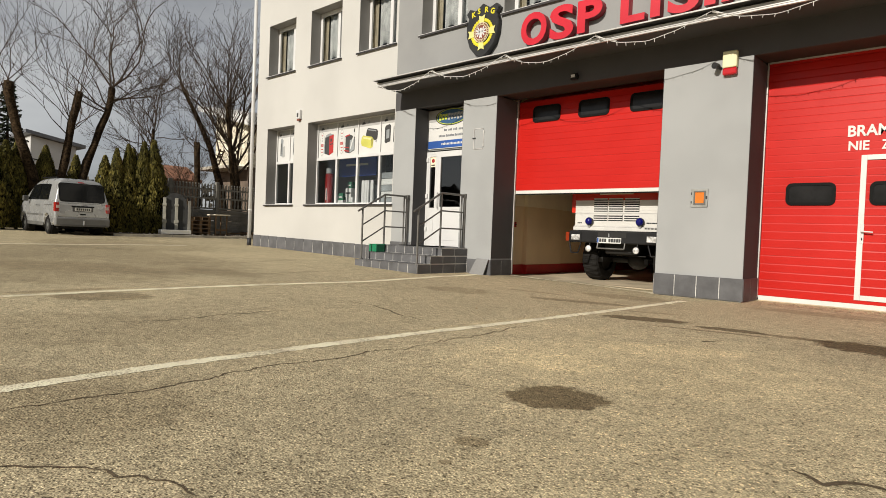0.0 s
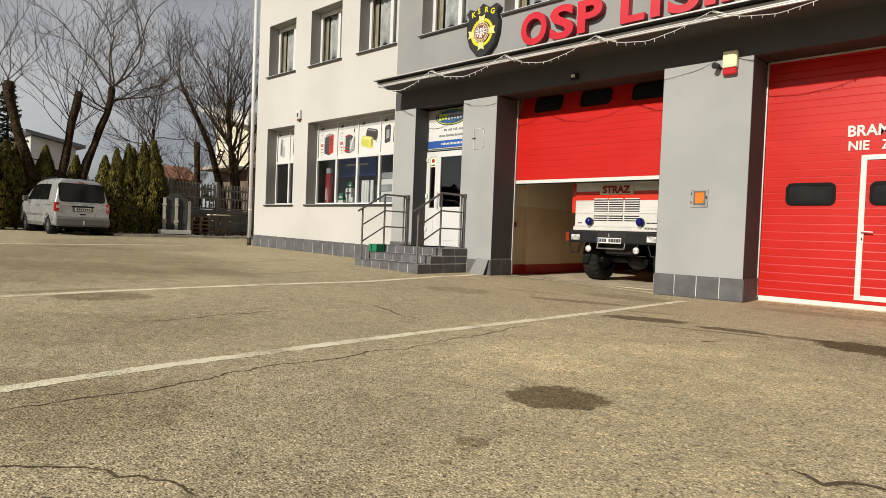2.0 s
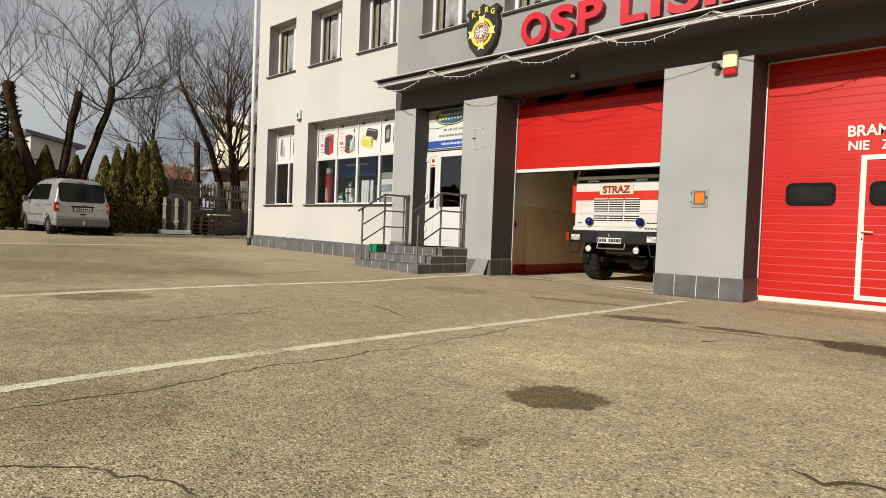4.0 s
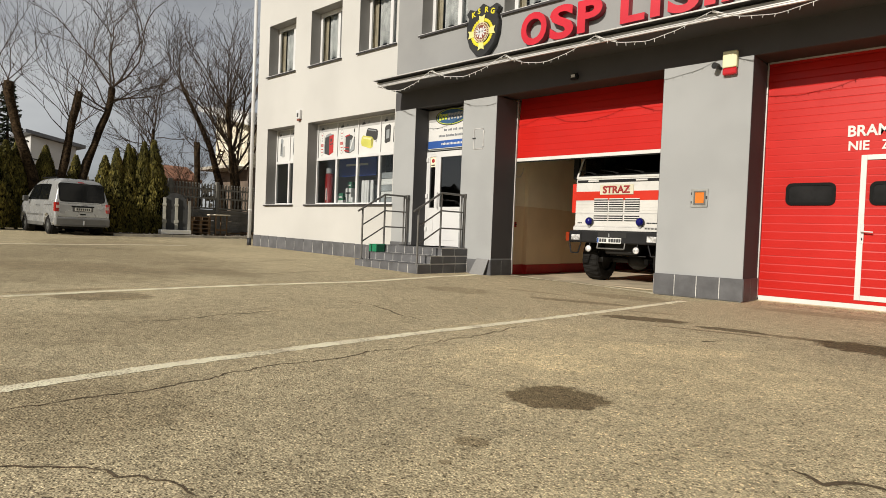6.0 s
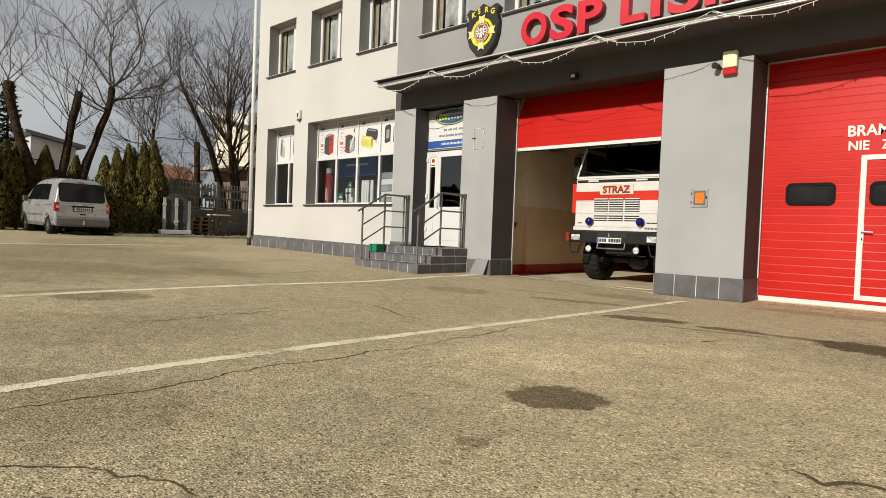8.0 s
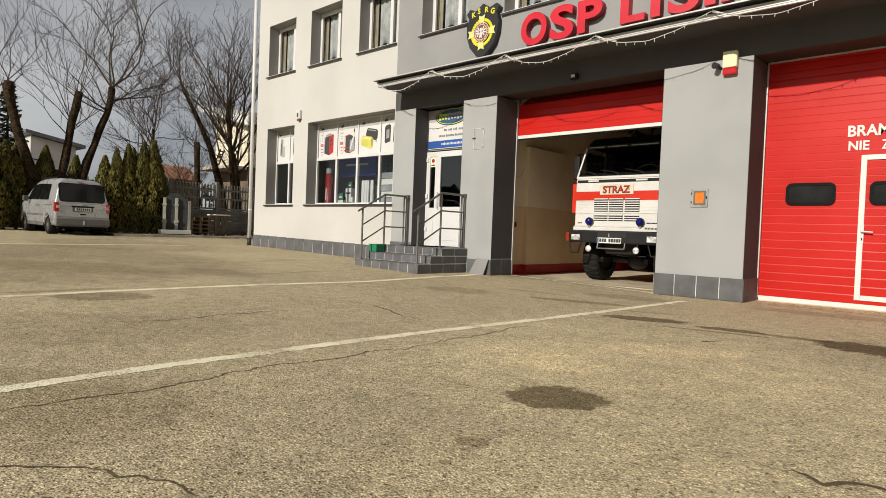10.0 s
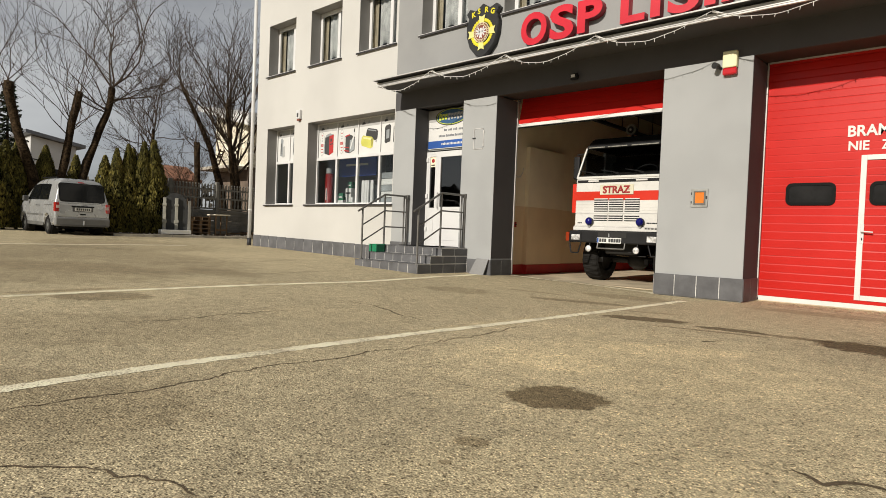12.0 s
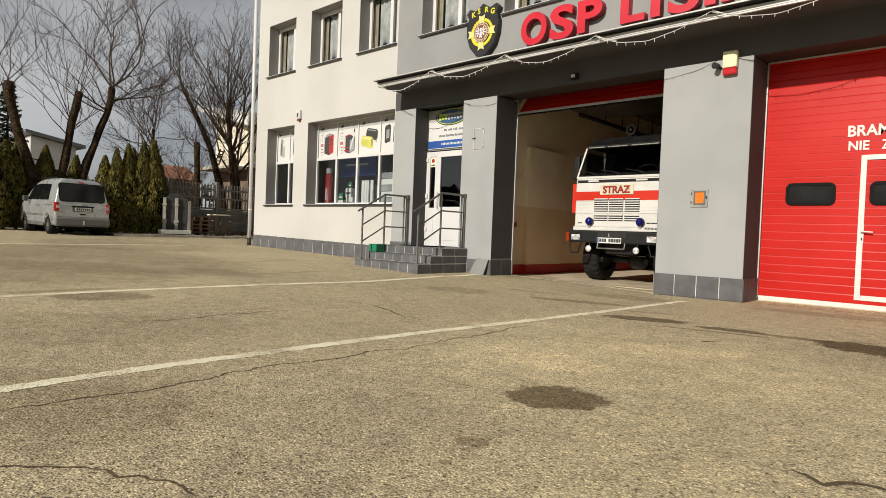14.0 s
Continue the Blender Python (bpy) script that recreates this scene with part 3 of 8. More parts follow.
SECTIONS = [(0.075, 0.74), (0.74, 1.405), (1.405, 2.01), (2.01, 2.615), (2.615, 3.22), (3.22, 3.825)]
moving_panels = []


def build_gate_open():
    g = thing("sectional_gate", "red ribbed sectional gate sliding up, white bottom rail", "garage door")
    x = (GATES[0][0] + GATES[0][1]) / 2
    for n, (a, b) in enumerate(SECTIONS):
        pv = gate_panel(0.0, b - a, GATE_W, g, WIN_AT if n == 2 else ())
        if n == 0:
            part("bottom_rail", boxes((-GATE_W / 2, GATE_W / 2, -0.004, 0.046, -0.072, -0.001), bevel=0.004), WHITE_PAINT, pv, "white bottom rail")
            part("seal", boxes((-GATE_W / 2, GATE_W / 2, 0.004, 0.03, -0.095, -0.073)), BLACK_RUBBER, pv, "black rubber seal")
            part("roller_bracket", boxes((-GATE_W / 2 + 0.01, -GATE_W / 2 + 0.09, 0.047, 0.1, -0.02, 0.14), bevel=0.01), ZINC, pv, "galvanised roller bracket")
        moving_panels.append((pv, a, x))
    tr = thing("gate_track", "galvanised steel gate tracks beside the opening", "gate track")
    for s in (GATES[0][0] - 0.0, GATES[0][1] + 0.0):
        k = 1 if s < -6 else -1
        part("track", boxes((s + 0.008, s + 0.028 * 1, GATE_Y - 0.045, GATE_Y - 0.012, 0.06, 3.9)) if k > 0 else boxes((s - 0.028, s - 0.008, GATE_Y - 0.045, GATE_Y - 0.012, 0.06, 3.9)), PALE_TRIM, tr)
        for u in (0.0,):
            bm = bmesh.new()
            path = [track_point(3.45 + 0.08 * i) for i in range(48)]
            for (y0, z0, _), (y1, z1, _) in zip(path, path[1:]):
                rod(bm, (s - k * 0.02, y0 + 0.03, z0), (s - k * 0.02, y1 + 0.03, z1), 0.02, seg=6)
            part("curved_track", bm, ZINC, tr)


R_CURVE, Z_CURVE = 0.42, 3.68


def track_point(s):
    """Place and lean of a section whose lower edge has run s metres up the track: y, z and the lean in degrees."""
    if s <= Z_CURVE:
        return GATE_Y, s, 0.0
    a = (s - Z_CURVE) / R_CURVE
    if a < math.pi / 2:
        return GATE_Y + R_CURVE * (1 - math.cos(a)), Z_CURVE + R_CURVE * math.sin(a), math.degrees(a)
    r = s - Z_CURVE - R_CURVE * math.pi / 2
    return GATE_Y + R_CURVE + r, Z_CURVE + R_CURVE, 90.0


GATE_UP = [(0.0, 1.835), (3.0, 2.17), (5.5, 2.49), (8.0, 2.772), (10.5, 3.11), (12.0, 3.30), (13.0, 3.435), (14.0, 3.56)]


def section_pose(s, h, x):
    """Both edges of the section run in the track."""
    y0, z0, _ = track_point(s)
    y1, z1, _ = track_point(s + h)
    return pose(x, y0, z0, -math.degrees(math.atan2(y1 - y0, z1 - z0)))


def motions():
    for (pv, a, x), (lo, hi) in zip(moving_panels, SECTIONS):
        rows = []
        for i in range(29):
            t = 0.5 * i
            lift = float(np.interp(t, [r[0] for r in GATE_UP], [r[1] for r in GATE_UP]))
            rows.append((t, section_pose(lift + a, hi - lo, x)))
        walk(pv, rows)


def build_gate_closed():
    g = thing("sectional_gate", "closed red ribbed sectional gate with a wicket door and white lettering", "garage door",
              at=pose((GATES[1][0] + GATES[1][1]) / 2, GATE_Y, 0.012))
    x0 = (GATES[1][0] + GATES[1][1]) / 2
    wl, wr = -1.66 - x0, -0.72 - x0
    for n, (a, b) in enumerate(SECTIONS + [(3.825, 3.95)]):
        if n < 4:
            for lo, hi, wins in ((-GATE_W / 2, wl, [-2.31 - x0]), (wr, GATE_W / 2, [0.02 - x0]), (wl + 0.075, wr - 0.075, [(wl + wr) / 2])):
                pv = gate_panel(a, 2.234 if (n == 3 and lo > wl and hi < wr) else b, hi - lo, g)
                pv.location.x = (lo + hi) / 2
                if n == 2:
                    for c in wins:
                        gate_window(c - (lo + hi) / 2, 1.735, pv)
            if n == 3:
                pv = gate_panel(2.3, b, wr - wl, g)
                pv.location.x = (wl + wr) / 2
        else:
            gate_panel(a, b, GATE_W, g)
    part("bottom_rail", boxes((-GATE_W / 2, GATE_W / 2, -0.004, 0.046, 0.0, 0.073), bevel=0.004), WHITE_PAINT, g, "white bottom rail")
    part("wicket_threshold", boxes((wl, wr, -0.003, 0.04, 0.0745, 0.1295)), RED_STEEL, g)
    d = part("wicket_frame", boxes((wl, wl + 0.075, -0.018, 0.03, 0.13, 2.31), (wr - 0.075, wr, -0.018, 0.03, 0.13, 2.31), (wl + 0.075, wr - 0.075, -0.018, 0.03, 2.235, 2.31),
                                   (wl + 0.075, wr - 0.075, -0.018, 0.03, 0.13, 0.205), bevel=0.004), WHITE_PAINT, g, "white wicket door frame")
    hx = wl + 0.06
    bm = boxes((hx - 0.022, hx + 0.022, -0.03, -0.017, 0.98, 1.28), bevel=0.004)
    rod(bm, (hx, -0.03, 1.165), (hx, -0.075, 1.165), 0.012)
    rod(bm, (hx, -0.07, 1.165), (hx + 0.14, -0.07, 1.155), 0.011)
    part("door_handle", bm, UPVC, d, "white lever handle on a long plate")
    part("keyhole", boxes((hx - 0.007, hx + 0.007, -0.032, -0.0295, 1.03, 1.07)), BLACK_RUBBER, d)
    for txt, xa, w, za, hh in (("BRAMA", -1.85, 0.68, 2.607, 0.17), ("NIE", -1.835, 0.265, 2.4, 0.14), ("Z", -1.42, 0.09, 2.4, 0.14)):
        ob = lettering("lettering", txt, 0.3, 0.004, WHITE_PAINT, Matrix(), g, "white painted capitals", bold=0.008)
        vx, vy = [v.co.x for v in ob.data.vertices], [v.co.y for v in ob.data.vertices]
        kx, ky = w / (max(vx) - min(vx)), hh / (max(vy) - min(vy))
        ob.matrix_basis = pose(xa - x0 - min(vx) * kx, -0.006, za - 0.012 - min(vy) * ky, 90, 0, 0) @ Matrix.Diagonal((kx, ky, 1, 1))
    tr = thing("gate_track", "pale steel frame strips beside the closed gate", "gate track")
    part("track", boxes((GATES[1][0] + 0.008, GATES[1][0] + 0.026, GATE_Y - 0.045, GATE_Y - 0.012, 0.05, 3.9)), PALE_TRIM, tr)
    part("track", boxes((GATES[1][1] - 0.026, GATES[1][1] - 0.008, GATE_Y - 0.045, GATE_Y - 0.012, 0.05, 3.85)), PALE_TRIM, tr)
    part("head_strip", boxes((GATES[1][0] + 0.03, GATES[1][1] - 0.03, GATE_Y - 0.045, GATE_Y - 0.012, 3.878, 3.902)), PALE_TRIM, tr)


build_gate_open()
build_gate_closed()


# ---- entrance stairs ----
STEP_X = (-10.68, -8.69)


def build_stairs():
    s = thing("entrance_stairs", "three grey tiled steps up to the shop door", "stairs")
    steps = [(-1.56, 0.265), (-1.19, 0.43), (-0.85, 0.595)]
    xl, xr = STEP_X
    for n, (y, z) in enumerate(steps):
        y1 = steps[n + 1][0] + 0.0 if n < 2 else -0.025
        part("step", boxes((xl + 0.003, xr - 0.003, y + 0.003, y1 + (0.003 if n < 2 else 0), -0.1, z - 0.004)), GROUT, s)
    part("landing", boxes((NICHE[0] + 0.01, NICHE[1] - 0.01, -0.022, 0.4, 0.5, 0.592)), TILE, s)
    return s


STAIRS = build_stairs()


def tile_run(parent, x0, x1, y, z0, z1, w, gap=0.013, t=0.012):
    """Upright tiles along x with open joints; z0 and z1 may be functions of x."""
    n = max(1, round((x1 - x0) / w))
    d = (x1 - x0) / n
    for i in range(n):
        a, b = x0 + d * i + gap / 2, x0 + d * (i + 1) - gap / 2
        lo = z0 if not callable(z0) else z0((a + b) / 2)
        hi = z1 if not callable(z1) else z1((a + b) / 2)
        part("tile", boxes((a, b, y, y + t, lo, hi)), TILE, parent)


def tile_run_y(parent, y0, y1, x, z0, z1, w, gap=0.013, t=0.012):
    n = max(1, round((y1 - y0) / w))
    d = (y1 - y0) / n
    for i in range(n):
        part("tile", boxes((x, x + t, y0 + d * i + gap / 2, y0 + d * (i + 1) - gap / 2, z0, z1)), TILE, parent)


def tube_rail(name, label, x, ys, zb, zt):
    """A stair rail: three posts, a sloping and a level run of three bars, a stout wall post."""
    r = thing(name, label, "railing", "stair railings")
    (ya, yb, yc), (za, zbb), (ta, tb) = ys, zb, zt
    for y, z0, z1, w in ((ya, za, ta, 0.021), (yb, zbb, tb, 0.021), (yc + 0.04, zbb, tb, 0.03), (yc - 0.06, zbb, tb, 0.018)):
        part("post", rod(bmesh.new(), (x, y, z0), (x, y, z1), w), STEEL_RAIL, r)
        part("foot", rod(bmesh.new(), (x, y, z0), (x, y, z0 + 0.012), 0.045), STEEL_RAIL, r)
    sl = (tb - ta) / (yb - ya)
    for n, dz in enumerate((0.0, 0.375, 0.745)):
        e = 0.13 if n == 0 else 0.0
        bm = rod(bmesh.new(), (x, ya - e, ta - e * sl - dz), (x, yb, tb - dz), 0.022 if n == 0 else 0.016)
        ball(bm, (x, yb, tb - dz), 0.022 if n == 0 else 0.016)
        rod(bm, (x, yb, tb - dz), (x, yc, tb - dz - 0.0), 0.022 if n == 0 else 0.016)
        part("handrail" if n == 0 else "bar", bm, STEEL_RAIL, r, smooth=False)
    part("wall_clamp", boxes((x - 0.04, x + 0.04, yc, yc + 0.09, tb - 0.06, tb + 0.035), bevel=0.006), STEEL_RAIL, r)
    return r


tube_rail("stair_railing", "grey tubular steel railing on the far side of the steps", -10.6, (-1.44, -0.785, -0.12), (0.265, 0.595), (1.40, 1.752))
tube_rail("stair_railing", "grey tubular steel railing on the gate side of the steps", -8.81, (-1.46, -0.79, -0.08), (0.265, 0.595), (1.395, 1.757))


# ---- windows ----
LACE = mat("white_lace_curtain", (0.5, 0.5, 0.49), 0.9, 0, 0.12, 6.0, 0.15, 90, 0.2)
BEIGE_CLOTH = mat("beige_curtain", (0.42, 0.36, 0.26), 0.9, 0, 0.12, 4.0, 0.1, 90, 0.2)
SILL_DARK = mat("dark_brown_sill", (0.05, 0.045, 0.045), 0.45, 0.3, fine=0.08, bump=0.03)


def leaf(name, x0, x1, z0, z1, y, w, parent, glass=None):
    """A sash with its pane."""
    f = part(name, boxes((x0, x1, y, y + 0.06, z0, z0 + w), (x0, x1, y, y + 0.06, z1 - w, z1), (x0, x0 + w, y, y + 0.06, z0 + w, z1 - w), (x1 - w, x1, y, y + 0.06, z0 + w, z1 - w), bevel=0.005), UPVC, parent)
    p = part("pane", boxes((x0 + w, x1 - w, y + 0.03, y + 0.036, z0 + w, z1 - w)), glass or GLASS, f)
    p.visible_shadow = False
    return f


def window_surround(n, x0, x1, z0, z1, lining, y=0.33, front=0.0):
    """Window with painted reveals and a projecting dark sill."""
    win = tagged(new("window_%d" % n), "white plastic window set deep in a grey reveal", "window", kind="structure")
    part("reveal", boxes((x0 - 0.001, x0 + 0.005, front + 0.002, y, z0, z1), (x1 - 0.005, x1 + 0.001, front + 0.002, y, z0, z1), (x0 + 0.005, x1 - 0.005, front + 0.002, y, z1 - 0.005, z1 + 0.001)), lining, win, "grey painted reveal")
    bm = boxes((x0 - 0.05, x1 + 0.05, front - 0.05, y + 0.01, z0 - 0.012, z0 + 0.008))
    box(bm, x0 - 0.05, x1 + 0.05, front - 0.056, front - 0.048, z0 - 0.034, z0 + 0.006)
    part("window_sill", bm, SILL_DARK, win, "dark sheet-metal sill")
    part("sill_top", boxes((x0 - 0.05, x1 + 0.05, front - 0.058, y, z0 + 0.0085, z0 + 0.018)), UPVC, win)
    return win


def cloth(name, label, x0, x1, z0, z1, y, folds, material, scallop=0.0):
    """A hanging curtain with folds and, with scallop, a wavy hem."""
    verts, faces, n = [], [], folds * 8
    for i in range(n + 1):
        x = x0 + (x1 - x0) * i / n
        d = 0.025 * math.sin(2 * math.pi * i / 8) + 0.01 * math.sin(i * 1.7)
        hem = z0 + scallop * abs(math.sin(math.pi * 2.5 * i / n))
        for k in range(5):
            verts.append((x, y + d * (1 - 0.4 * k / 4), hem + (z1 - hem) * k / 4))
    for i in range(n):
        for k in range(4):
            a = i * 5 + k
            faces.append((a, a + 5, a + 6, a + 1))
    ob = raw(name, verts, faces, material, smooth=True)
    so = ob.modifiers.new("thickness", "SOLIDIFY")
    so.thickness = 0.004
    return tagged(ob, label, "curtain", "window curtains")


def upper_window(n, x0, x1, z0, z1, front=0.0):
    w = window_surround(n, x0, x1, z0, z1, REVEAL_GREY, front=front)
    fr = 0.05
    part("window_frame", boxes((x0 + 0.006, x0 + fr, 0.33, 0.40, z0 + 0.015, z1 - 0.006), (x1 - fr, x1 - 0.006, 0.33, 0.40, z0 + 0.015, z1 - 0.006), (x0 + fr, x1 - fr, 0.33, 0.40, z0 + 0.015, z0 + 0.065),
                               (x0 + fr, x1 - fr, 0.33, 0.40, z1 - 0.05, z1 - 0.006), bevel=0.004), UPVC, w)
    xm = x0 + (x1 - x0) * 0.62
    for a, b in ((x0 + fr, xm), (xm, x1 - fr)):
        leaf("sash", a, b, z0 + 0.065, z1 - 0.05, 0.32, 0.055, w)
    cloth("curtain", "beige side curtain behind the window", x0 + 0.02, x0 + 0.24, z0 - 0.3, z1 + 0.03, 0.45, 3, BEIGE_CLOTH)
    cloth("curtain", "white lace curtain with a scalloped hem behind the window", x0 + 0.30, x1 - 0.02, z0 + 0.06, z1 + 0.03, 0.46, 6, LACE, 0.25)
    part("curtain_rail", boxes((x0 - 0.1, x1 + 0.1, 0.41 if front == 0 else 0.43, 0.50, z1 + 0.02, z1 + 0.06)), UPVC, w)


for i, (a, b, c, d) in enumerate(UP_WIN):
    upper_window(i + 1, a, b, c, d)
for i, (a, b, c, d) in enumerate(GREY_WIN):
    upper_window(i + 4, a, b, c, d, -0.02)

POSTER = mat("white_poster_paper", (0.68, 0.68, 0.665), 0.6, 0, 0.03, 1.0, 0.02, 60, 0.0)
POSTER_GREY = mat("grey_print_and_shade", (0.42, 0.42, 0.41), 0.6, 0, 0.06, 2.0, 0.03, 60, 0.0)
PRINT_RED = mat("red_print", (0.4, 0.025, 0.025), 0.6, bump=0)
PRINT_DARK = mat("dark_print", (0.05, 0.05, 0.05), 0.6, bump=0)
PRINT_YELLOW = mat("yellow_print", (0.62, 0.6, 0.12), 0.6, bump=0)
PRINT_BLUE = mat("blue_print", (0.02, 0.09, 0.36), 0.6, bump=0)
PRINT_GREEN = mat("olive_print", (0.55, 0.62, 0.06), 0.6, bump=0)
PRINT_GREY = mat("grey_print", (0.3, 0.32, 0.33), 0.6, bump=0)


def flat(outline, y, material, name, parent, t=0.0015):
    return part(name, prism(bmesh.new(), outline, y - t, y), material, parent)


def oval(cx, cz, rx, rz, n=28):
    return [(cx + rx * math.cos(2 * math.pi * i / n), cz + rz * math.sin(2 * math.pi * i / n)) for i in range(n)]


def poster(x0, x1, z0, z1, y, kind):
    p = thing("window_poster", {"boiler": "white poster with a red boiler picture on the glass", "stove": "white poster with a red and black stove picture",
                               "tank": "white poster with yellow and black tanks", "unit": "white poster with a dark appliance", "slim": "narrow white poster with a grey appliance"}[kind], "poster", "shop window posters")
    part("sheet", boxes((x0, x1, y - 0.002, y, z0, z1)), POSTER, p)
    part("header", boxes((x0, x1, y - 0.003, y - 0.0021, z1 - 0.21, z1)), POSTER_GREY, p, "grey header strip")
    q, w, hh = y - 0.004, x1 - x0, z1 - z0

    def at(u, v):
        return x0 + w * u, z0 + hh * v

    def shape(pts, level, material, name):
        flat([at(u, v) for u, v in pts], q - 0.0008 * level, material, name, p)

    def bar(u0, u1, v0, v1, level, material, name="text_bar"):
        shape([(u0, v0), (u1, v0), (u1, v1), (u0, v1)], level, material, name)
    # plain marks in the header
    shape([(0.12, 0.83), (0.3, 0.84), (0.26, 0.9), (0.16, 0.9)], 1, PRINT_DARK, "emblem")
    flat(oval(*at(0.23, 0.93), 0.03, 0.03, 12), q - 0.0008, PRINT_GREY, "emblem", p)
    shape([(0.4, 0.85), (0.52, 0.86), (0.5, 0.93), (0.43, 0.93)], 1, PRINT_GREY, "emblem")
    if kind in ("boiler", "stove"):
        # tall pale label with small red figures
        flat(oval(*at(0.19, 0.42), w * 0.125, hh * 0.36, 22), q - 0.0008, POSTER_GREY, "badge", p)
        flat(oval(*at(0.19, 0.42), w * 0.112, hh * 0.345, 22), q - 0.0016, POSTER, "badge_face", p)
        bar(0.15, 0.23, 0.66, 0.685, 3, PRINT_RED)
        bar(0.16, 0.22, 0.57, 0.6, 3, PRINT_GREY)
        bar(0.16, 0.22, 0.5, 0.53, 3, PRINT_GREY)
        for j in range(3):
            bar(0.115 + 0.052 * j, 0.155 + 0.052 * j, 0.33, 0.42, 3, PRINT_RED)
        bar(0.14, 0.24, 0.24, 0.27, 3, PRINT_RED)
        bar(0.15, 0.23, 0.16, 0.185, 3, PRINT_RED)
    if kind == "boiler":
        shape([(0.3, 0.14), (0.36, 0.1), (0.36, 0.44), (0.3, 0.42)], 1, PRINT_GREY, "pipe")
        shape([(0.34, 0.12), (0.58, 0.06), (0.58, 0.64), (0.34, 0.6)], 1, PRINT_DARK, "appliance")
        shape([(0.34, 0.6), (0.58, 0.64), (0.8, 0.67), (0.6, 0.72), (0.4, 0.68)], 2, PRINT_GREY, "appliance_top")
        shape([(0.58, 0.06), (0.8, 0.14), (0.8, 0.67), (0.58, 0.64)], 2, PRINT_RED, "front_panel")
        shape([(0.61, 0.36), (0.77, 0.39), (0.77, 0.42), (0.61, 0.4)], 3, PRINT_DARK, "seam")
        shape([(0.63, 0.46), (0.72, 0.47), (0.72, 0.56), (0.63, 0.55)], 3, PRINT_DARK, "display")
    elif kind == "stove":
        shape([(0.38, 0.1), (0.6, 0.06), (0.84, 0.14), (0.84, 0.52), (0.62, 0.6), (0.38, 0.54)], 1, PRINT_DARK, "appliance")
        shape([(0.6, 0.08), (0.82, 0.16), (0.82, 0.48), (0.6, 0.44)], 2, PRINT_GREY, "appliance_side")
        shape([(0.36, 0.54), (0.58, 0.58), (0.6, 0.62), (0.36, 0.58)], 2, PRINT_RED, "pipe")
        for v in (0.14, 0.24):
            shape([(0.32, v), (0.56, v - 0.03), (0.56, v), (0.32, v + 0.03)], 3, PRINT_RED, "pipe")
        shape([(0.6, 0.18), (0.65, 0.18), (0.8, 0.5), (0.84, 0.74), (0.79, 0.74), (0.75, 0.54)], 3, POSTER, "hose")
        shape([(0.78, 0.66), (0.83, 0.66), (0.84, 0.76), (0.79, 0.76)], 4, PRINT_DARK, "hose_end")
    elif kind == "tank":
        shape([(0.36, 0.42), (0.78, 0.36), (0.86, 0.4), (0.88, 0.6), (0.82, 0.66), (0.42, 0.72), (0.36, 0.66), (0.33, 0.54)], 1, PRINT_DARK, "dark_tank")
        shape([(0.42, 0.66), (0.8, 0.6), (0.8, 0.63), (0.43, 0.69)], 2, PRINT_GREY, "sheen")
        shape([(0.14, 0.24), (0.56, 0.14), (0.66, 0.18), (0.69, 0.38), (0.62, 0.46), (0.2, 0.53), (0.13, 0.47), (0.1, 0.34)], 2, PRINT_YELLOW, "yellow_tank")
        shape([(0.2, 0.44), (0.62, 0.37), (0.61, 0.42), (0.21, 0.49)], 3, BADGE_PALE, "sheen")
        flat(oval(*at(0.62, 0.31), w * 0.05, hh * 0.12, 16), q - 0.0024, PRINT_OLIVE, "tank_end", p)
        shape([(0.78, 0.3), (0.82, 0.3), (0.84, 0.38), (0.8, 0.39)], 2, PRINT_GREY, "valve")
    elif kind == "unit":
        shape([(0.16, 0.28), (0.2, 0.24), (0.42, 0.28), (0.44, 0.7), (0.38, 0.75), (0.2, 0.72), (0.16, 0.66)], 1, PRINT_DARK, "dark_appliance")
        shape([(0.23, 0.36), (0.37, 0.38), (0.37, 0.62), (0.23, 0.6)], 2, PRINT_GREY, "cover")
        shape([(0.56, 0.26), (0.62, 0.22), (0.7, 0.26), (0.72, 0.66), (0.64, 0.7), (0.56, 0.66)], 1, PRINT_DARK, "dark_appliance")
        shape([(0.6, 0.2), (0.66, 0.12), (0.68, 0.2), (0.64, 0.26)], 1, PRINT_YELLOW, "fitting")
    else:
        shape([(0.2, 0.2), (0.4, 0.16), (0.44, 0.7), (0.36, 0.76), (0.22, 0.74)], 1, PRINT_GREY, "grey_appliance")
        shape([(0.42, 0.12), (0.6, 0.16), (0.58, 0.5), (0.42, 0.48)], 2, POSTER_GREY, "pale_appliance")
        shape([(0.24, 0.26), (0.3, 0.25), (0.3, 0.6), (0.24, 0.6)], 2, PRINT_DARK, "slot")


PRINT_OLIVE = mat("olive_shade_print", (0.36, 0.34, 0.08), 0.6, bump=0)
BADGE_PALE = mat("pale_yellow_print", (0.75, 0.73, 0.35), 0.6, bump=0)


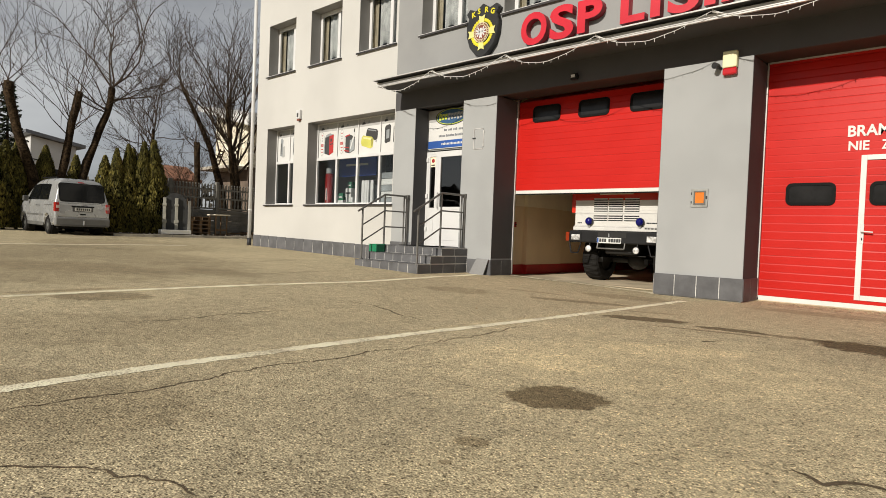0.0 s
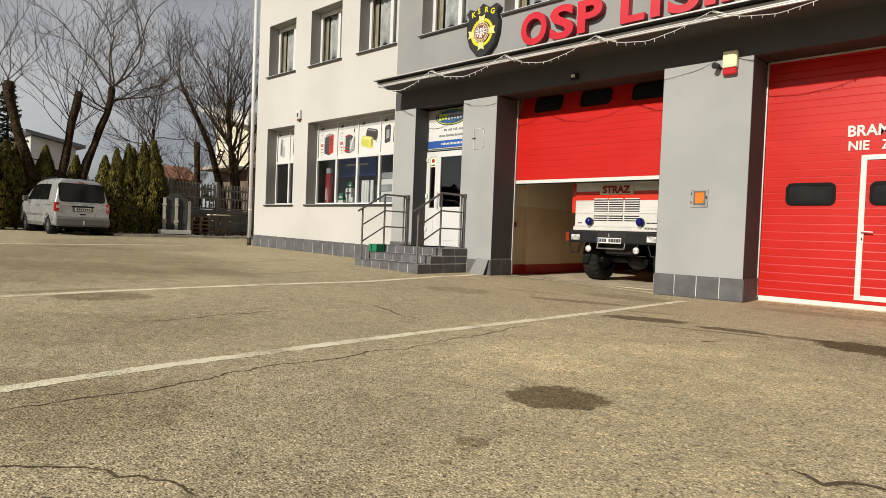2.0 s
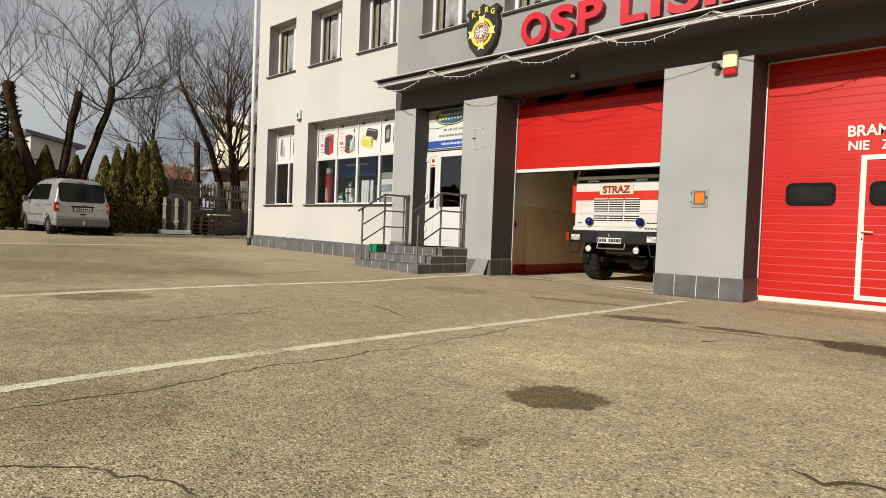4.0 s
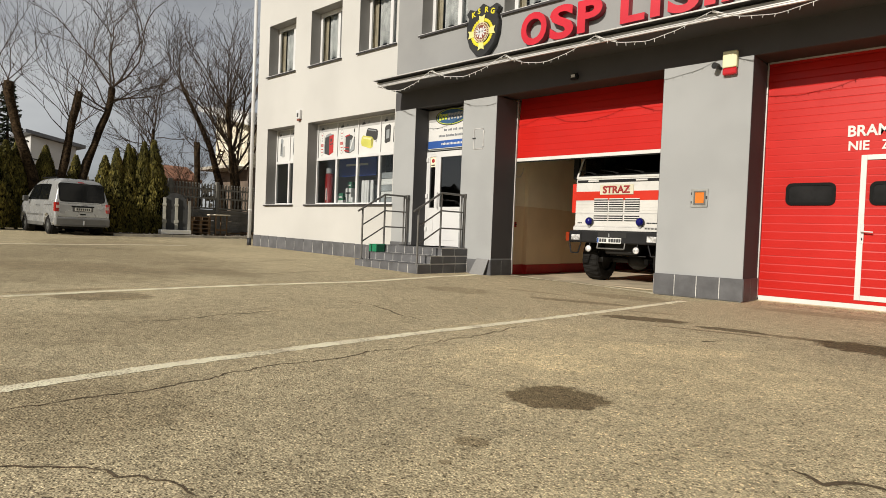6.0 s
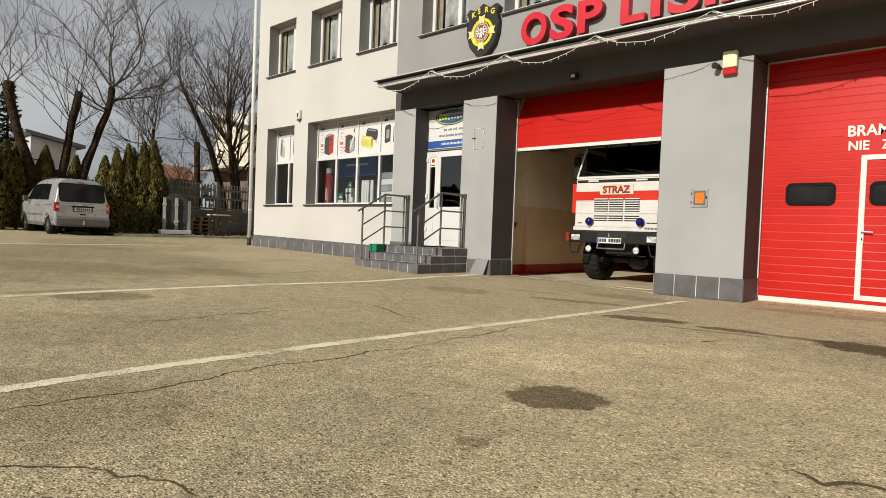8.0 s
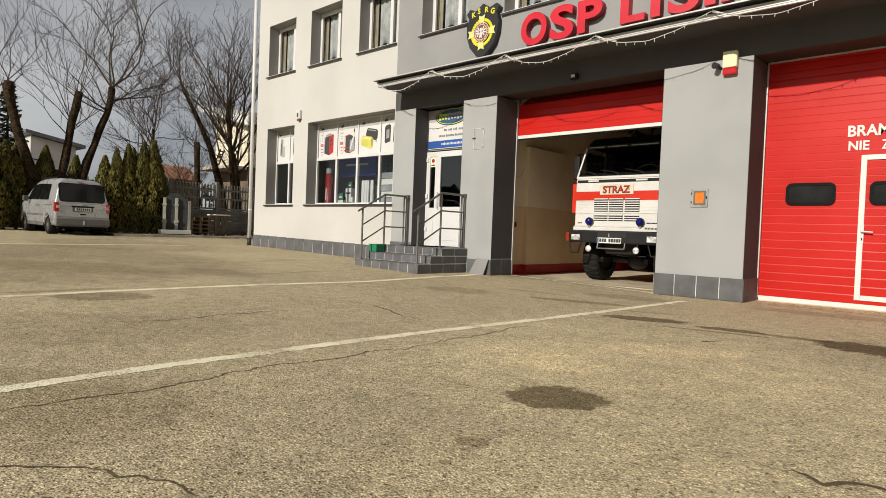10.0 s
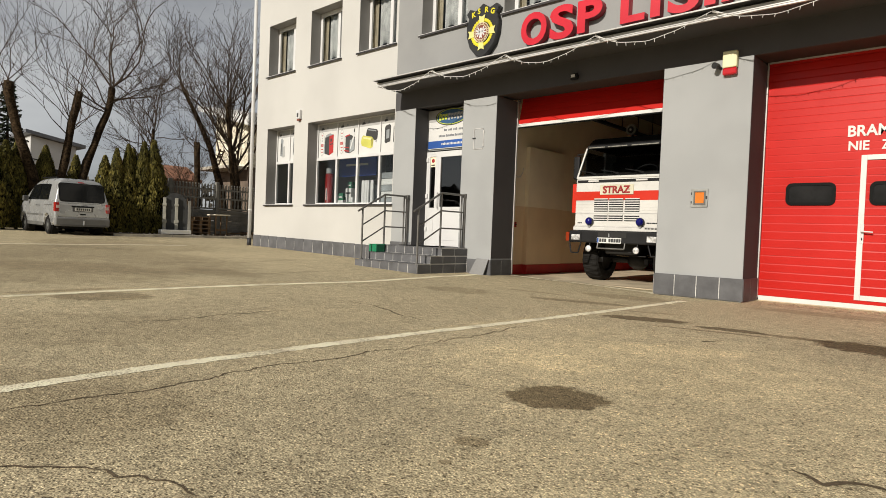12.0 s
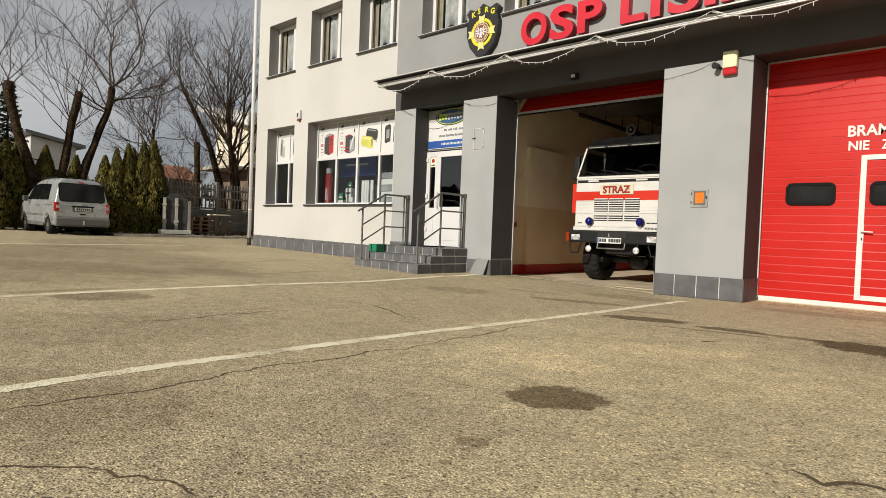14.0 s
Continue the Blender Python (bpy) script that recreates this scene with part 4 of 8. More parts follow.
def shop_window(n, x0, x1, z0, z1, cols, kinds):
    w = window_surround(n, x0, x1, z0, z1, REVEAL_GREY)
    zt = 2.915
    zb = z0 + 0.015
    fr = 0.045
    part("window_frame", boxes((x0 + 0.006, x0 + fr, 0.33, 0.40, zb, z1 - 0.006), (x1 - fr, x1 - 0.006, 0.33, 0.40, zb, z1 - 0.006), (x0 + fr, x1 - fr, 0.33, 0.40, zb, zb + 0.06),
                               (x0 + fr, x1 - fr, 0.33, 0.40, z1 - 0.03, z1 - 0.006), (x0 + fr, x1 - fr, 0.325, 0.40, zt - 0.04, zt + 0.04), bevel=0.004), UPVC, w)
    for c in cols[1:-1]:
        part("mullion", boxes((c - 0.035, c + 0.035, 0.327, 0.399, zb + 0.06, zt - 0.04), (c - 0.012, c + 0.012, 0.337, 0.399, zt + 0.04, z1 - 0.03)), UPVC, w)
    for (a, b), k in zip(zip(cols, cols[1:]), kinds):
        p = part("pane", boxes((a + 0.02, b - 0.02, 0.365, 0.371, zb + 0.05, z1 - 0.02)), GLASS, w)
        p.visible_shadow = False
        if k:
            poster(a + 0.02, b - 0.02, zt + 0.042, z1 - 0.032, 0.36, k)


shop_window(8, *LOW_WIN[0], (-17.06, -16.36, -15.66), ("slim", "slim"))
shop_window(9, *LOW_WIN[1], (-14.89, -13.98, -13.06, -12.14, -11.28), ("boiler", "stove", "tank", "unit"))


# ---- goods in the shop ----
def radiator(x, y, z, w, hh, n, material, label, tilt=0):
    r = thing("panel_radiator", label, "radiator", "radiators in the shop", pose(x, y, z, 0, 0, tilt))
    for i in range(n):
        a = -w / 2 + w * i / n
        part("column", boxes((a + 0.006, a + w / n - 0.006, -0.03, 0.03, 0, hh), bevel=0.012), material, r)
    for z in (0.04, hh - 0.08):
        part("header_pipe", boxes((-w / 2, w / 2, -0.012, 0.012, z, z + 0.04)), material, r)


PRINT_GREEN_D = mat("dark_green_carton", (0.02, 0.13, 0.07), 0.6, bump=0)
PRINT_BLUE_B = mat("blue_board", (0.02, 0.07, 0.42), 0.6, bump=0)


def shop_goods():
    red = mat("red_enamel", (0.22, 0.012, 0.012), 0.4, 0, 0.1)
    t = thing("storage_tank", "tall red cylindrical storage heater", "tank")
    bm = rod(bmesh.new(), (-14.74, 0.68, 0.57), (-14.74, 0.68, 2.5), 0.12, seg=24)
    ball(bm, (-14.74, 0.68, 2.5), 0.12, sz=0.4, seg=24)
    part("shell", bm, red, t, smooth=True)
    part("top_cap", rod(bmesh.new(), (-14.74, 0.68, 2.535), (-14.74, 0.68, 2.68), 0.1, seg=20), PRINT_GREY, t, "dark cap")
    part("nameplate", boxes((-14.73, -14.69, 0.548, 0.563, 1.75, 2.1)), POSTER, t)
    radiator(-13.19, 0.85, 1.2, 0.5, 1.11, 4, UPVC, "white column radiator leaning behind the shop glass")
    radiator(-12.9, 1.02, 1.2, 0.3, 1.0, 3, PRINT_GREY, "grey column radiator standing behind the white one", 20)
    st = thing("shelf_stack", "tall pale stack of boxed radiators", "boxes")
    for k in range(9):
        part("carton", boxes((-12.85 + 0.02 * (k % 2), -12.0, 0.95, 1.3, 0.95 + 0.175 * k, 1.115 + 0.175 * k), bevel=0.01), POSTER if k % 2 else PRINT_GREY, st)
    part("pallet", boxes((-12.9, -11.95, 0.9, 1.35, 0.58, 0.945)), CONCRETE, st)
    b = thing("display_board", "blue display board hanging behind the shop window", "board")
    part("board", boxes((-14.85, -13.15, 1.1, 1.13, 2.48, 3.5), bevel=0.004), PRINT_BLUE_B, b)
    part("lettering_bars", boxes((-14.5, -13.5, 1.094, 1.0985, 2.78, 2.84)), POSTER, b, "plain pale bar")
    for x in (-14.6, -13.4):
        part("hanger", rod(bmesh.new(), (x, 1.115, 3.5), (x, 1.115, 4.75), 0.008, seg=6), ZINC, b)
    for k, (x, z, s) in enumerate(((-14.33, 1.2, 0.3), (-14.36, 1.5, 0.26), (-14.34, 1.76, 0.2), (-13.98, 1.2, 0.34), (-13.94, 1.54, 0.3), (-13.99, 1.84, 0.26), (-13.95, 2.1, 0.18), (-13.62, 1.2, 0.26), (-13.63, 1.46, 0.22))):
        c = thing("carton", "pale cardboard box on the display platform", "box", "shop boxes")
        part("box_body", boxes((x - s / 2, x + s / 2, 0.8, 0.8 + s, z, z + s), bevel=0.008), (POSTER, POSTER, PRINT_GREEN_D, POSTER_GREY)[k % 4], c)
        part("print_band", boxes((x - s / 2 + 0.02, x + s / 2 - 0.02, 0.797, 0.7995, z + s * 0.35, z + s * 0.55)), (PRINT_GREEN_D, PRINT_DARK, POSTER, PRINT_DARK)[k % 4], c)
        part("tape", boxes((x - 0.025, x + 0.025, 0.799, 0.80 + s, z + s, z + s + 0.002)), PRINT_YELLOW, c)
    pl = thing("display_platform", "low grey display platform inside the shop window", "platform")
    part("platform_top", boxes((-14.5, -12.95, 0.6, 1.4, 1.14, 1.2)), CONCRETE, pl)
    part("platform_base", boxes((-14.45, -13.0, 0.64, 1.36, 0.57, 1.139)), DARK_ROOM, pl)


shop_goods()


# ---- entrance door and its sign ----
def entrance():
    y = 0.41
    x0, x1 = NICHE[0] + 0.008, NICHE[1] - 0.008
    tagged(part("wall_niche_back", boxes((x0, x1, 0.47, 0.55, 2.9, 3.86)), PILLAR_GREY), "wall over the shop door", "wall", kind="structure")
    s = thing("shop_sign", "white sign board with an oval badge and blue stripe", "sign")
    part("board", boxes((x0 + 0.01, x1, y + 0.02, y + 0.05, 2.93, 3.86)), POSTER, s)
    # grey field painting the canopy's shadow across the top of the white board
    part("shadow_field", boxes((x0 + 0.01, x1, y + 0.016, y + 0.0195, 3.58, 3.86)), POSTER_GREY, s, "grey field that paints the canopy's shadow")
    part("blue_stripe", boxes((x0 + 0.01, x1, y + 0.016, y + 0.0195, 2.945, 3.12)), PRINT_BLUE, s, "blue stripe")
    cx, cz = -9.74, 3.67
    flat(oval(cx, cz, 0.5, 0.205, 40), y + 0.015, PRINT_DARK, "badge_rim", s)
    flat(oval(cx, cz, 0.47, 0.185, 40), y + 0.013, PRINT_GREEN, "badge_ring", s)
    flat(oval(cx, cz, 0.45, 0.168, 40), y + 0.011, PRINT_NAVY, "badge_field", s)
    for k in range(8):
        a = cx - 0.385 + 0.095 * k
        lo, hi = (-0.06, 0.075) if k % 3 else (-0.075, 0.085)
        flat([(a, cz + lo), (a + 0.07, cz + lo), (a + 0.082, cz + hi), (a + 0.012, cz + hi)], y + 0.009, PRINT_GREEN if k < 3 else POSTER_GREY, "badge_mark", s)
        flat([(a + 0.022, cz - 0.01), (a + 0.058, cz - 0.01), (a + 0.062, cz + 0.025), (a + 0.026, cz + 0.025)], y + 0.007, PRINT_NAVY, "badge_gap", s)
    for z, words, hh in ((3.34, ((-9.96, -9.86), (-9.82, -9.70), (-9.66, -9.53), (-9.49, -9.36)), 0.055), (3.205, ((-10.12, -9.9), (-9.885, -9.62), (-9.605, -9.35), (-9.34, -9.22)), 0.055)):
        for a, b in words:
            n = max(2, round((b - a) / 0.04))
            for i in range(n):
                u = a + (b - a) * i / n
                tall = 1.0 if (i * 7 + int(a * 100)) % 4 == 0 else 0.78
                part("text_bar", boxes((u, u + 0.03, y + 0.014, y + 0.0195, z, z + hh * tall)), PRINT_DARK_GREY, s)
    for i in range(17):
        u = -10.02 + 0.044 * i
        part("text_bar", boxes((u, u + 0.03, y + 0.012, y + 0.0155, 3.01, 3.055 + (0.012 if i % 5 == 2 else 0))), POSTER, s)
    part("text_bar", boxes((-10.35, -10.0, y + 0.014, y + 0.0195, 3.42, 3.428)), PRINT_GREY, s)
    d = tagged(new("door_1"), "white plastic shop door with a side light", "door", kind="structure")
    z0, z1 = 0.592, 2.86
    part("door_frame", boxes((x0, x0 + 0.06, y, y + 0.07, z0, z1), (x1 - 0.06, x1, y, y + 0.07, z0, z1), (x0 + 0.06, x1 - 0.06, y, y + 0.07, z1 - 0.06, z1), (-10.13, -10.075, y, y + 0.07, z0, z1 - 0.06), bevel=0.004), UPVC, d)
    part("threshold", boxes((x0, x1, y + 0.001, y + 0.06, 0.575, z0 - 0.001)), ZINC, d)
    leaf("side_light", x0 + 0.06, -10.13, 1.46, z1 - 0.06, y + 0.002, 0.055, d, TINTED)
    part("side_panel", boxes((x0 + 0.06, -10.13, y + 0.002, y + 0.06, z0, 1.46), bevel=0.006), UPVC, d)
    part("side_inset", boxes((x0 + 0.13, -10.2, y - 0.006, y + 0.003, 0.74, 1.38), bevel=0.004), UPVC, d)
    leaf("door_leaf", -10.075, x1 - 0.06, 1.46, z1 - 0.06, y - 0.008, 0.075, d, TINTED)
    part("door_panel", boxes((-10.075, x1 - 0.06, y - 0.008, y + 0.052, z0 + 0.01, 1.46), bevel=0.006), UPVC, d)
    part("door_inset", boxes((-9.98, x1 - 0.16, y - 0.015, y - 0.007, 0.74, 1.38), bevel=0.004), UPVC, d)
    bm = rod(bmesh.new(), (-10.04, y - 0.06, 1.5), (-10.04, y - 0.06, 1.88), 0.014)
    rod(bm, (-10.04, y - 0.06, 1.52), (-10.04, y - 0.005, 1.52), 0.011)
    rod(bm, (-10.04, y - 0.06, 1.86), (-10.04, y - 0.005, 1.86), 0.011)
    part("pull_handle", bm, UPVC, d, "white bow handle")
    for z in (0.95, 1.75, 2.62):
        part("hinge", boxes((x0 - 0.01 + 0.02, x0 + 0.075, y - 0.03, y + 0.001, z, z + 0.1), bevel=0.006), UPVC, d)
    k = thing("door_sticker", "small cream sticker with a red and orange emblem", "sticker")
    part("sticker_sheet", boxes((-10.36, -10.2, y + 0.026, y + 0.0305, 2.5, 2.74)), CREAM_WALL, k)
    flat(oval(-10.28, 2.65, 0.05, 0.05, 14), y + 0.0255, PRINT_RED, "emblem", k)
    part("text_bar", boxes((-10.34, -10.22, y + 0.0245, y + 0.0255, 2.53, 2.56)), PRINT_DARK, k)


PRINT_DARK_GREY = mat("dark_grey_print", (0.2, 0.21, 0.23), 0.6, bump=0)
PRINT_NAVY = mat("navy_print", (0.03, 0.09, 0.19), 0.5, bump=0)
entrance()


# ---- fixtures on the facade ----
SIGN_RED = mat("red_acrylic_letter", (0.62, 0.012, 0.03), 0.4, 0, 0.05, 2.0, 0.02, 60, 0.02)
SIGN_SIDE = mat("deep_red_letter_edge", (0.3, 0.008, 0.02), 0.5, 0, 0.05)
SHIELD_BLACK = mat("black_emblem", (0.02, 0.02, 0.02), 0.45, bump=0.02)
GOLD = mat("yellow_emblem", (0.75, 0.66, 0.02), 0.5, bump=0.02)
BADGE_CREAM = mat("cream_emblem", (0.72, 0.67, 0.42), 0.5, bump=0.02)


def letters():
    """Big raised capitals over the gates, each a thing of its own."""
    size = 0.97
    for ch, x, w in LETTERS:
        t = thing("sign_letter", "big raised red capital letter %s on the grey wall" % ch, "sign letter", "red sign letters")
        for nm, dep, y, m, b in (("face", 0.012, -0.17, SIGN_RED, 0.03), ("edge", 0.14, -0.0935, SIGN_SIDE, 0.03)):
            ob = lettering(nm, ch, size, dep, m, Matrix(), t, "", bold=b)
            xs = [v.co.x for v in ob.data.vertices]
            zs = [v.co.y for v in ob.data.vertices]
            k = w / (max(xs) - min(xs))
            kz = 0.595 / (max(zs) - min(zs)) * (1.09 if ch in "OS" else 1.0)
            ob.matrix_basis = pose(x - min(xs) * k, y, 4.736 - (0.03 if ch in "OS" else 0) - min(zs) * kz, 90, 0, 0) @ Matrix.Diagonal((k, kz, 1, 1))


LETTERS = [("O", -7.38, 0.61), ("S", -6.70, 0.53), ("P", -6.09, 0.51), ("L", -5.225, 0.455), ("I", -4.668, 0.172), ("S", -4.37, 0.53), ("I", -3.76, 0.175), ("A", -3.5, 0.55)]
letters()


def shield():
    s = thing("emblem_shield", "black shield emblem with a yellow wreath and cross", "emblem", at=pose(-8.43, -0.145, 5.25))
    o = [(0.0, -0.57), (0.17, -0.48), (0.34, -0.3), (0.43, -0.05), (0.44, 0.16), (0.385, 0.33), (0.45, 0.44), (0.36, 0.53), (0.19, 0.47), (0.0, 0.59), (-0.19, 0.47), (-0.36, 0.53), (-0.45, 0.44),
         (-0.385, 0.33), (-0.44, 0.16), (-0.43, -0.05), (-0.34, -0.3), (-0.17, -0.48)]
    bm = prism(bmesh.new(), o, 0.0, 0.122)
    bmesh.ops.bevel(bm, geom=[e for e in bm.edges if max(v.co.y for v in e.verts) < 0.001], offset=0.012, segments=2, affect="EDGES")
    part("backplate", bm, SHIELD_BLACK, s)
    zc = -0.03
    for ch, x, z, turn in (("K", -0.285, 0.33, 9), ("S", -0.125, 0.385, 4), ("R", 0.06, 0.385, -4), ("G", 0.215, 0.33, -9)):
        ob = lettering("lettering", ch, 0.155, 0.008, GOLD, Matrix(), s, "yellow raised capital", bold=0.006)
        ob.matrix_basis = pose(x, -0.004, z, 90, 0, 0) @ pose(0, 0, 0, 0, 0, turn)
    for k in range(28):
        a = 2 * math.pi * (k + 0.5) / 28
        if min(abs(math.sin(2 * a)), 1) < 0.3:
            continue
        part("wreath_leaf", ball(bmesh.new(), (0.265 * math.cos(a), 0.0, zc + 0.265 * math.sin(a)), 0.04, 1, 0.35, 1, 8), GOLD, s)
    for k in range(4):
        a = math.pi / 2 * k
        ca, sa = math.cos(a), math.sin(a)
        pts = [(0.15, -0.055), (0.32, -0.075), (0.37, -0.085), (0.335, 0.0), (0.37, 0.085), (0.32, 0.075), (0.15, 0.055)]
        flat([(u * ca - v * sa, zc + u * sa + v * ca) for u, v in pts], -0.010, BADGE_YELLOW, "cross_arm", s, 0.008)
    flat(oval(0, zc, 0.215, 0.215, 36), -0.0195, BADGE_CREAM, "disc", s, 0.006)
    flat(oval(0, zc, 0.20, 0.20, 36), -0.026, EMBLEM_BROWN, "ring", s, 0.003)
    flat(oval(0, zc, 0.165, 0.165, 32), -0.0295, BADGE_CREAM, "inner_ring", s, 0.003)
    flat(oval(0, zc, 0.152, 0.152, 32), -0.033, EMBLEM_BROWN, "inner_disc", s, 0.003)
    for k in range(26):
        a = 2 * math.pi * k / 26
        ca, sa = math.cos(a), math.sin(a)
        flat([(u * ca - v * sa, zc + u * sa + v * ca) for u, v in ((0.172, -0.008), (0.193, -0.008), (0.193, 0.008), (0.172, 0.008))], -0.0295, BADGE_CREAM, "text_bar", s, 0.002)
    # plain pale crest: head, body, tail and two spread fans
    flat([(-0.022, 0.09 + zc), (0.02, 0.09 + zc), (0.04, 0.03 + zc), (0.03, -0.07 + zc), (0.045, -0.13 + zc), (0.0, -0.11 + zc), (-0.045, -0.13 + zc), (-0.03, -0.07 + zc), (-0.04, 0.03 + zc)], -0.0365, POSTER, "crest", s, 0.003)
    for sx in (-1, 1):
        for k in range(4):
            a = radians(62 - 38 * k)
            d, n = Vector((math.cos(a), math.sin(a))), Vector((-math.sin(a), math.cos(a)))
            c0 = Vector((0.03, 0.01))
            q = [c0 - n * 0.012, c0 + d * 0.105 - n * 0.018, c0 + d * 0.118, c0 + d * 0.105 + n * 0.016, c0 + n * 0.012]
            q = [(sx * v.x, v.y + zc) for v in q]
            flat(q if sx > 0 else q[::-1], -0.0365, POSTER, "crest_feather", s, 0.003)
    part("mount", boxes((-0.2, 0.2, 0.123, 0.126, -0.2, 0.2)), ZINC, s)


EMBLEM_BROWN = mat("brown_red_emblem", (0.22, 0.06, 0.035), 0.5, bump=0.0)
BADGE_YELLOW = mat("pale_yellow_emblem", (0.78, 0.72, 0.25), 0.5, bump=0.02)
shield()


def fixtures():
    # siren with strobe
    s = thing("alarm_siren", "cream alarm siren box with a red strobe below", "alarm")
    bm = boxes((-3.455, -3.235, -0.115, -0.022, 3.70, 3.965), bevel=0.02)
    part("housing", bm, mat("cream_plastic", (0.72, 0.7, 0.44), 0.45, bump=0.0), s)
    part("strobe", boxes((-3.452, -3.238, -0.11, -0.024, 3.59, 3.699), bevel=0.022), mat("red_lens", (0.45, 0.01, 0.015), 0.2, bump=0.0), s, "red strobe lens")
    # camera beside it
    c = thing("security_camera", "small black dome camera on a wall arm", "camera")
    bm = rod(bmesh.new(), (-3.50, -0.02, 3.72), (-3.52, -0.10, 3.74), 0.026)
    part("arm", bm, SHIELD_BLACK, c)
    part("body", rod(bmesh.new(), (-3.53, -0.07, 3.755), (-3.545, -0.19, 3.74), 0.04, 0.05, 16), SHIELD_BLACK, c)
    part("lens", rod(bmesh.new(), (-3.545, -0.191, 3.74), (-3.546, -0.196, 3.74), 0.03, seg=14), SHIELD_BLACK, c)
    # key switch with an orange sign
    k = thing("key_switch", "grey framed box with an orange pictogram plate", "switch")
    part("backplate", boxes((-3.875, -3.6, -0.04, -0.021, 1.50, 1.80), bevel=0.006), PALE_ZINC, k)
    part("frame", boxes((-3.825, -3.635, -0.052, -0.041, 1.535, 1.555), (-3.825, -3.635, -0.052, -0.041, 1.745, 1.765), (-3.825, -3.805, -0.052, -0.041, 1.556, 1.744), (-3.655, -3.635, -0.052, -0.041, 1.556, 1.744)), FRAME_ZINC, k)
    part("plate", boxes((-3.80, -3.66, -0.05, -0.041, 1.562, 1.738), bevel=0.002), mat("orange_plastic", (0.8, 0.2, 0.01), 0.4, bump=0), k, "orange plate")
    part("latch", boxes((-3.63, -3.608, -0.052, -0.041, 1.63, 1.68), bevel=0.003), DARK_TRIM, k)
    part("hinge", boxes((-3.87, -3.855, -0.045, -0.0405, 1.56, 1.60), (-3.87, -3.855, -0.045, -0.0405, 1.70, 1.74)), DARK_TRIM, k)
    # meter cupboard
    m = thing("meter_hatch", "small grey painted meter hatch flush with the pillar", "hatch")
    x0, x1, z0, z1 = -8.635, -8.355, 2.76, 3.21
    part("hatch_frame", boxes((x0, x0 + 0.014, -0.032, -0.021, z0, z1), (x1 - 0.014, x1, -0.032, -0.021, z0 + 0.05, z1 - 0.05), (x0 + 0.015, x1 - 0.02, -0.032, -0.021, z1 - 0.014, z1), (x0 + 0.015, x1 - 0.02, -0.032, -0.021, z0, z0 + 0.014)), PALE_TRIM, m, "worn pale metal rim")
    part("hatch_door", boxes((x0 + 0.018, x1 - 0.018, -0.028, -0.021, z0 + 0.018, z1 - 0.018), bevel=0.003), PILLAR_GREY, m)
    part("hatch_lock", boxes((x0 - 0.03, x0 + 0.06, -0.042, -0.0325, 2.985, 3.012), bevel=0.003), DARK_TRIM, m, "dark latch bar")
    for z in (2.84, 3.13):
        part("hinge", boxes((x1 - 0.025, x1 + 0.012, -0.036, -0.0325, z - 0.03, z + 0.03), bevel=0.002), PALE_TRIM, m)
    # floodlight under the canopy
    f = thing("floodlight", "small black floodlight with a white lens on the dark band", "lamp")
    part("bracket", boxes((-6.16, -6.10, -0.07, -0.021, 3.94, 4.0)), BLACK_RUBBER, f)
    part("head", boxes((-6.215, -6.075, -0.13, -0.071, 3.905, 4.02), bevel=0.01), BLACK_RUBBER, f)
    part("lens", boxes((-6.20, -6.12, -0.136, -0.131, 3.945, 4.0)), POSTER, f)
    # alarm box on the white wall
    a = thing("alarm_siren", "small white alarm box with a dark vent and a red strobe", "alarm")
    part("housing", boxes((-15.44, -15.25, -0.09, -0.001, 4.08, 4.34), bevel=0.02), UPVC, a)
    part("vent", boxes((-15.385, -15.305, -0.096, -0.091, 4.13, 4.25), bevel=0.001), PRINT_DARK, a)
    part("strobe", boxes((-15.41, -15.28, -0.08, -0.004, 4.02, 4.079), bevel=0.02), EMBLEM_BROWN, a, "red strobe lens")
    # downpipe
    d = thing("downpipe", "white rain downpipe at the corner of the building", "downpipe")
    bm = rod(bmesh.new(), (-17.86, -0.09, 9.15), (-17.86, -0.09, 0.5), 0.055, seg=14)
    part("pipe", bm, UPVC, d, smooth=True)
    part("shoe", rod(bmesh.new(), (-17.86, -0.09, 0.52), (-17.86, -0.09, 0.24), 0.062, 0.07, seg=14), DARK_TRIM, d, smooth=True)
    for z in (1.4, 3.2, 5.0, 6.8, 8.6):
        part("clip", rod(bmesh.new(), (-17.86, -0.09, z), (-17.86, -0.09, z + 0.04), 0.066, seg=14), UPVC, d)
    # tile leaning against the pillar
    t = thing("loose_panel", "grey board leaning against the pillar foot", "board")
    bm = prism(bmesh.new(), [(-0.2, 0.0), (0.2, 0.0), (0.28, 0.38), (-0.03, 0.4)], -0.012, 0.012)
    p = part("sheet", bm, PALE_TRIM_GREY, t)
    p.matrix_basis = pose(-8.33, -0.16, 0.012, -12, 0, 2)
    # crate and mats on the landing
    g = thing("plastic_crate", "green plastic crate beside the steps", "crate")
    part("crate_body", boxes((-10.70, -10.45, -1.14, -0.88, 0.431, 0.585), bevel=0.01), mat("green_plastic", (0.01, 0.2, 0.09), 0.4, bump=0.02), g)
    part("crate_rim", boxes((-10.71, -10.44, -1.15, -0.87, 0.586, 0.605), bevel=0.004), mat("green_rim", (0.012, 0.24, 0.11), 0.4, bump=0.02), g)
    mt = thing("door_mat", "dark rubber mat on the landing", "mat")
    part("mat_sheet", boxes((-10.25, -9.3, -0.62, -0.12, 0.596, 0.612), bevel=0.004), BLACK_RUBBER, mt)


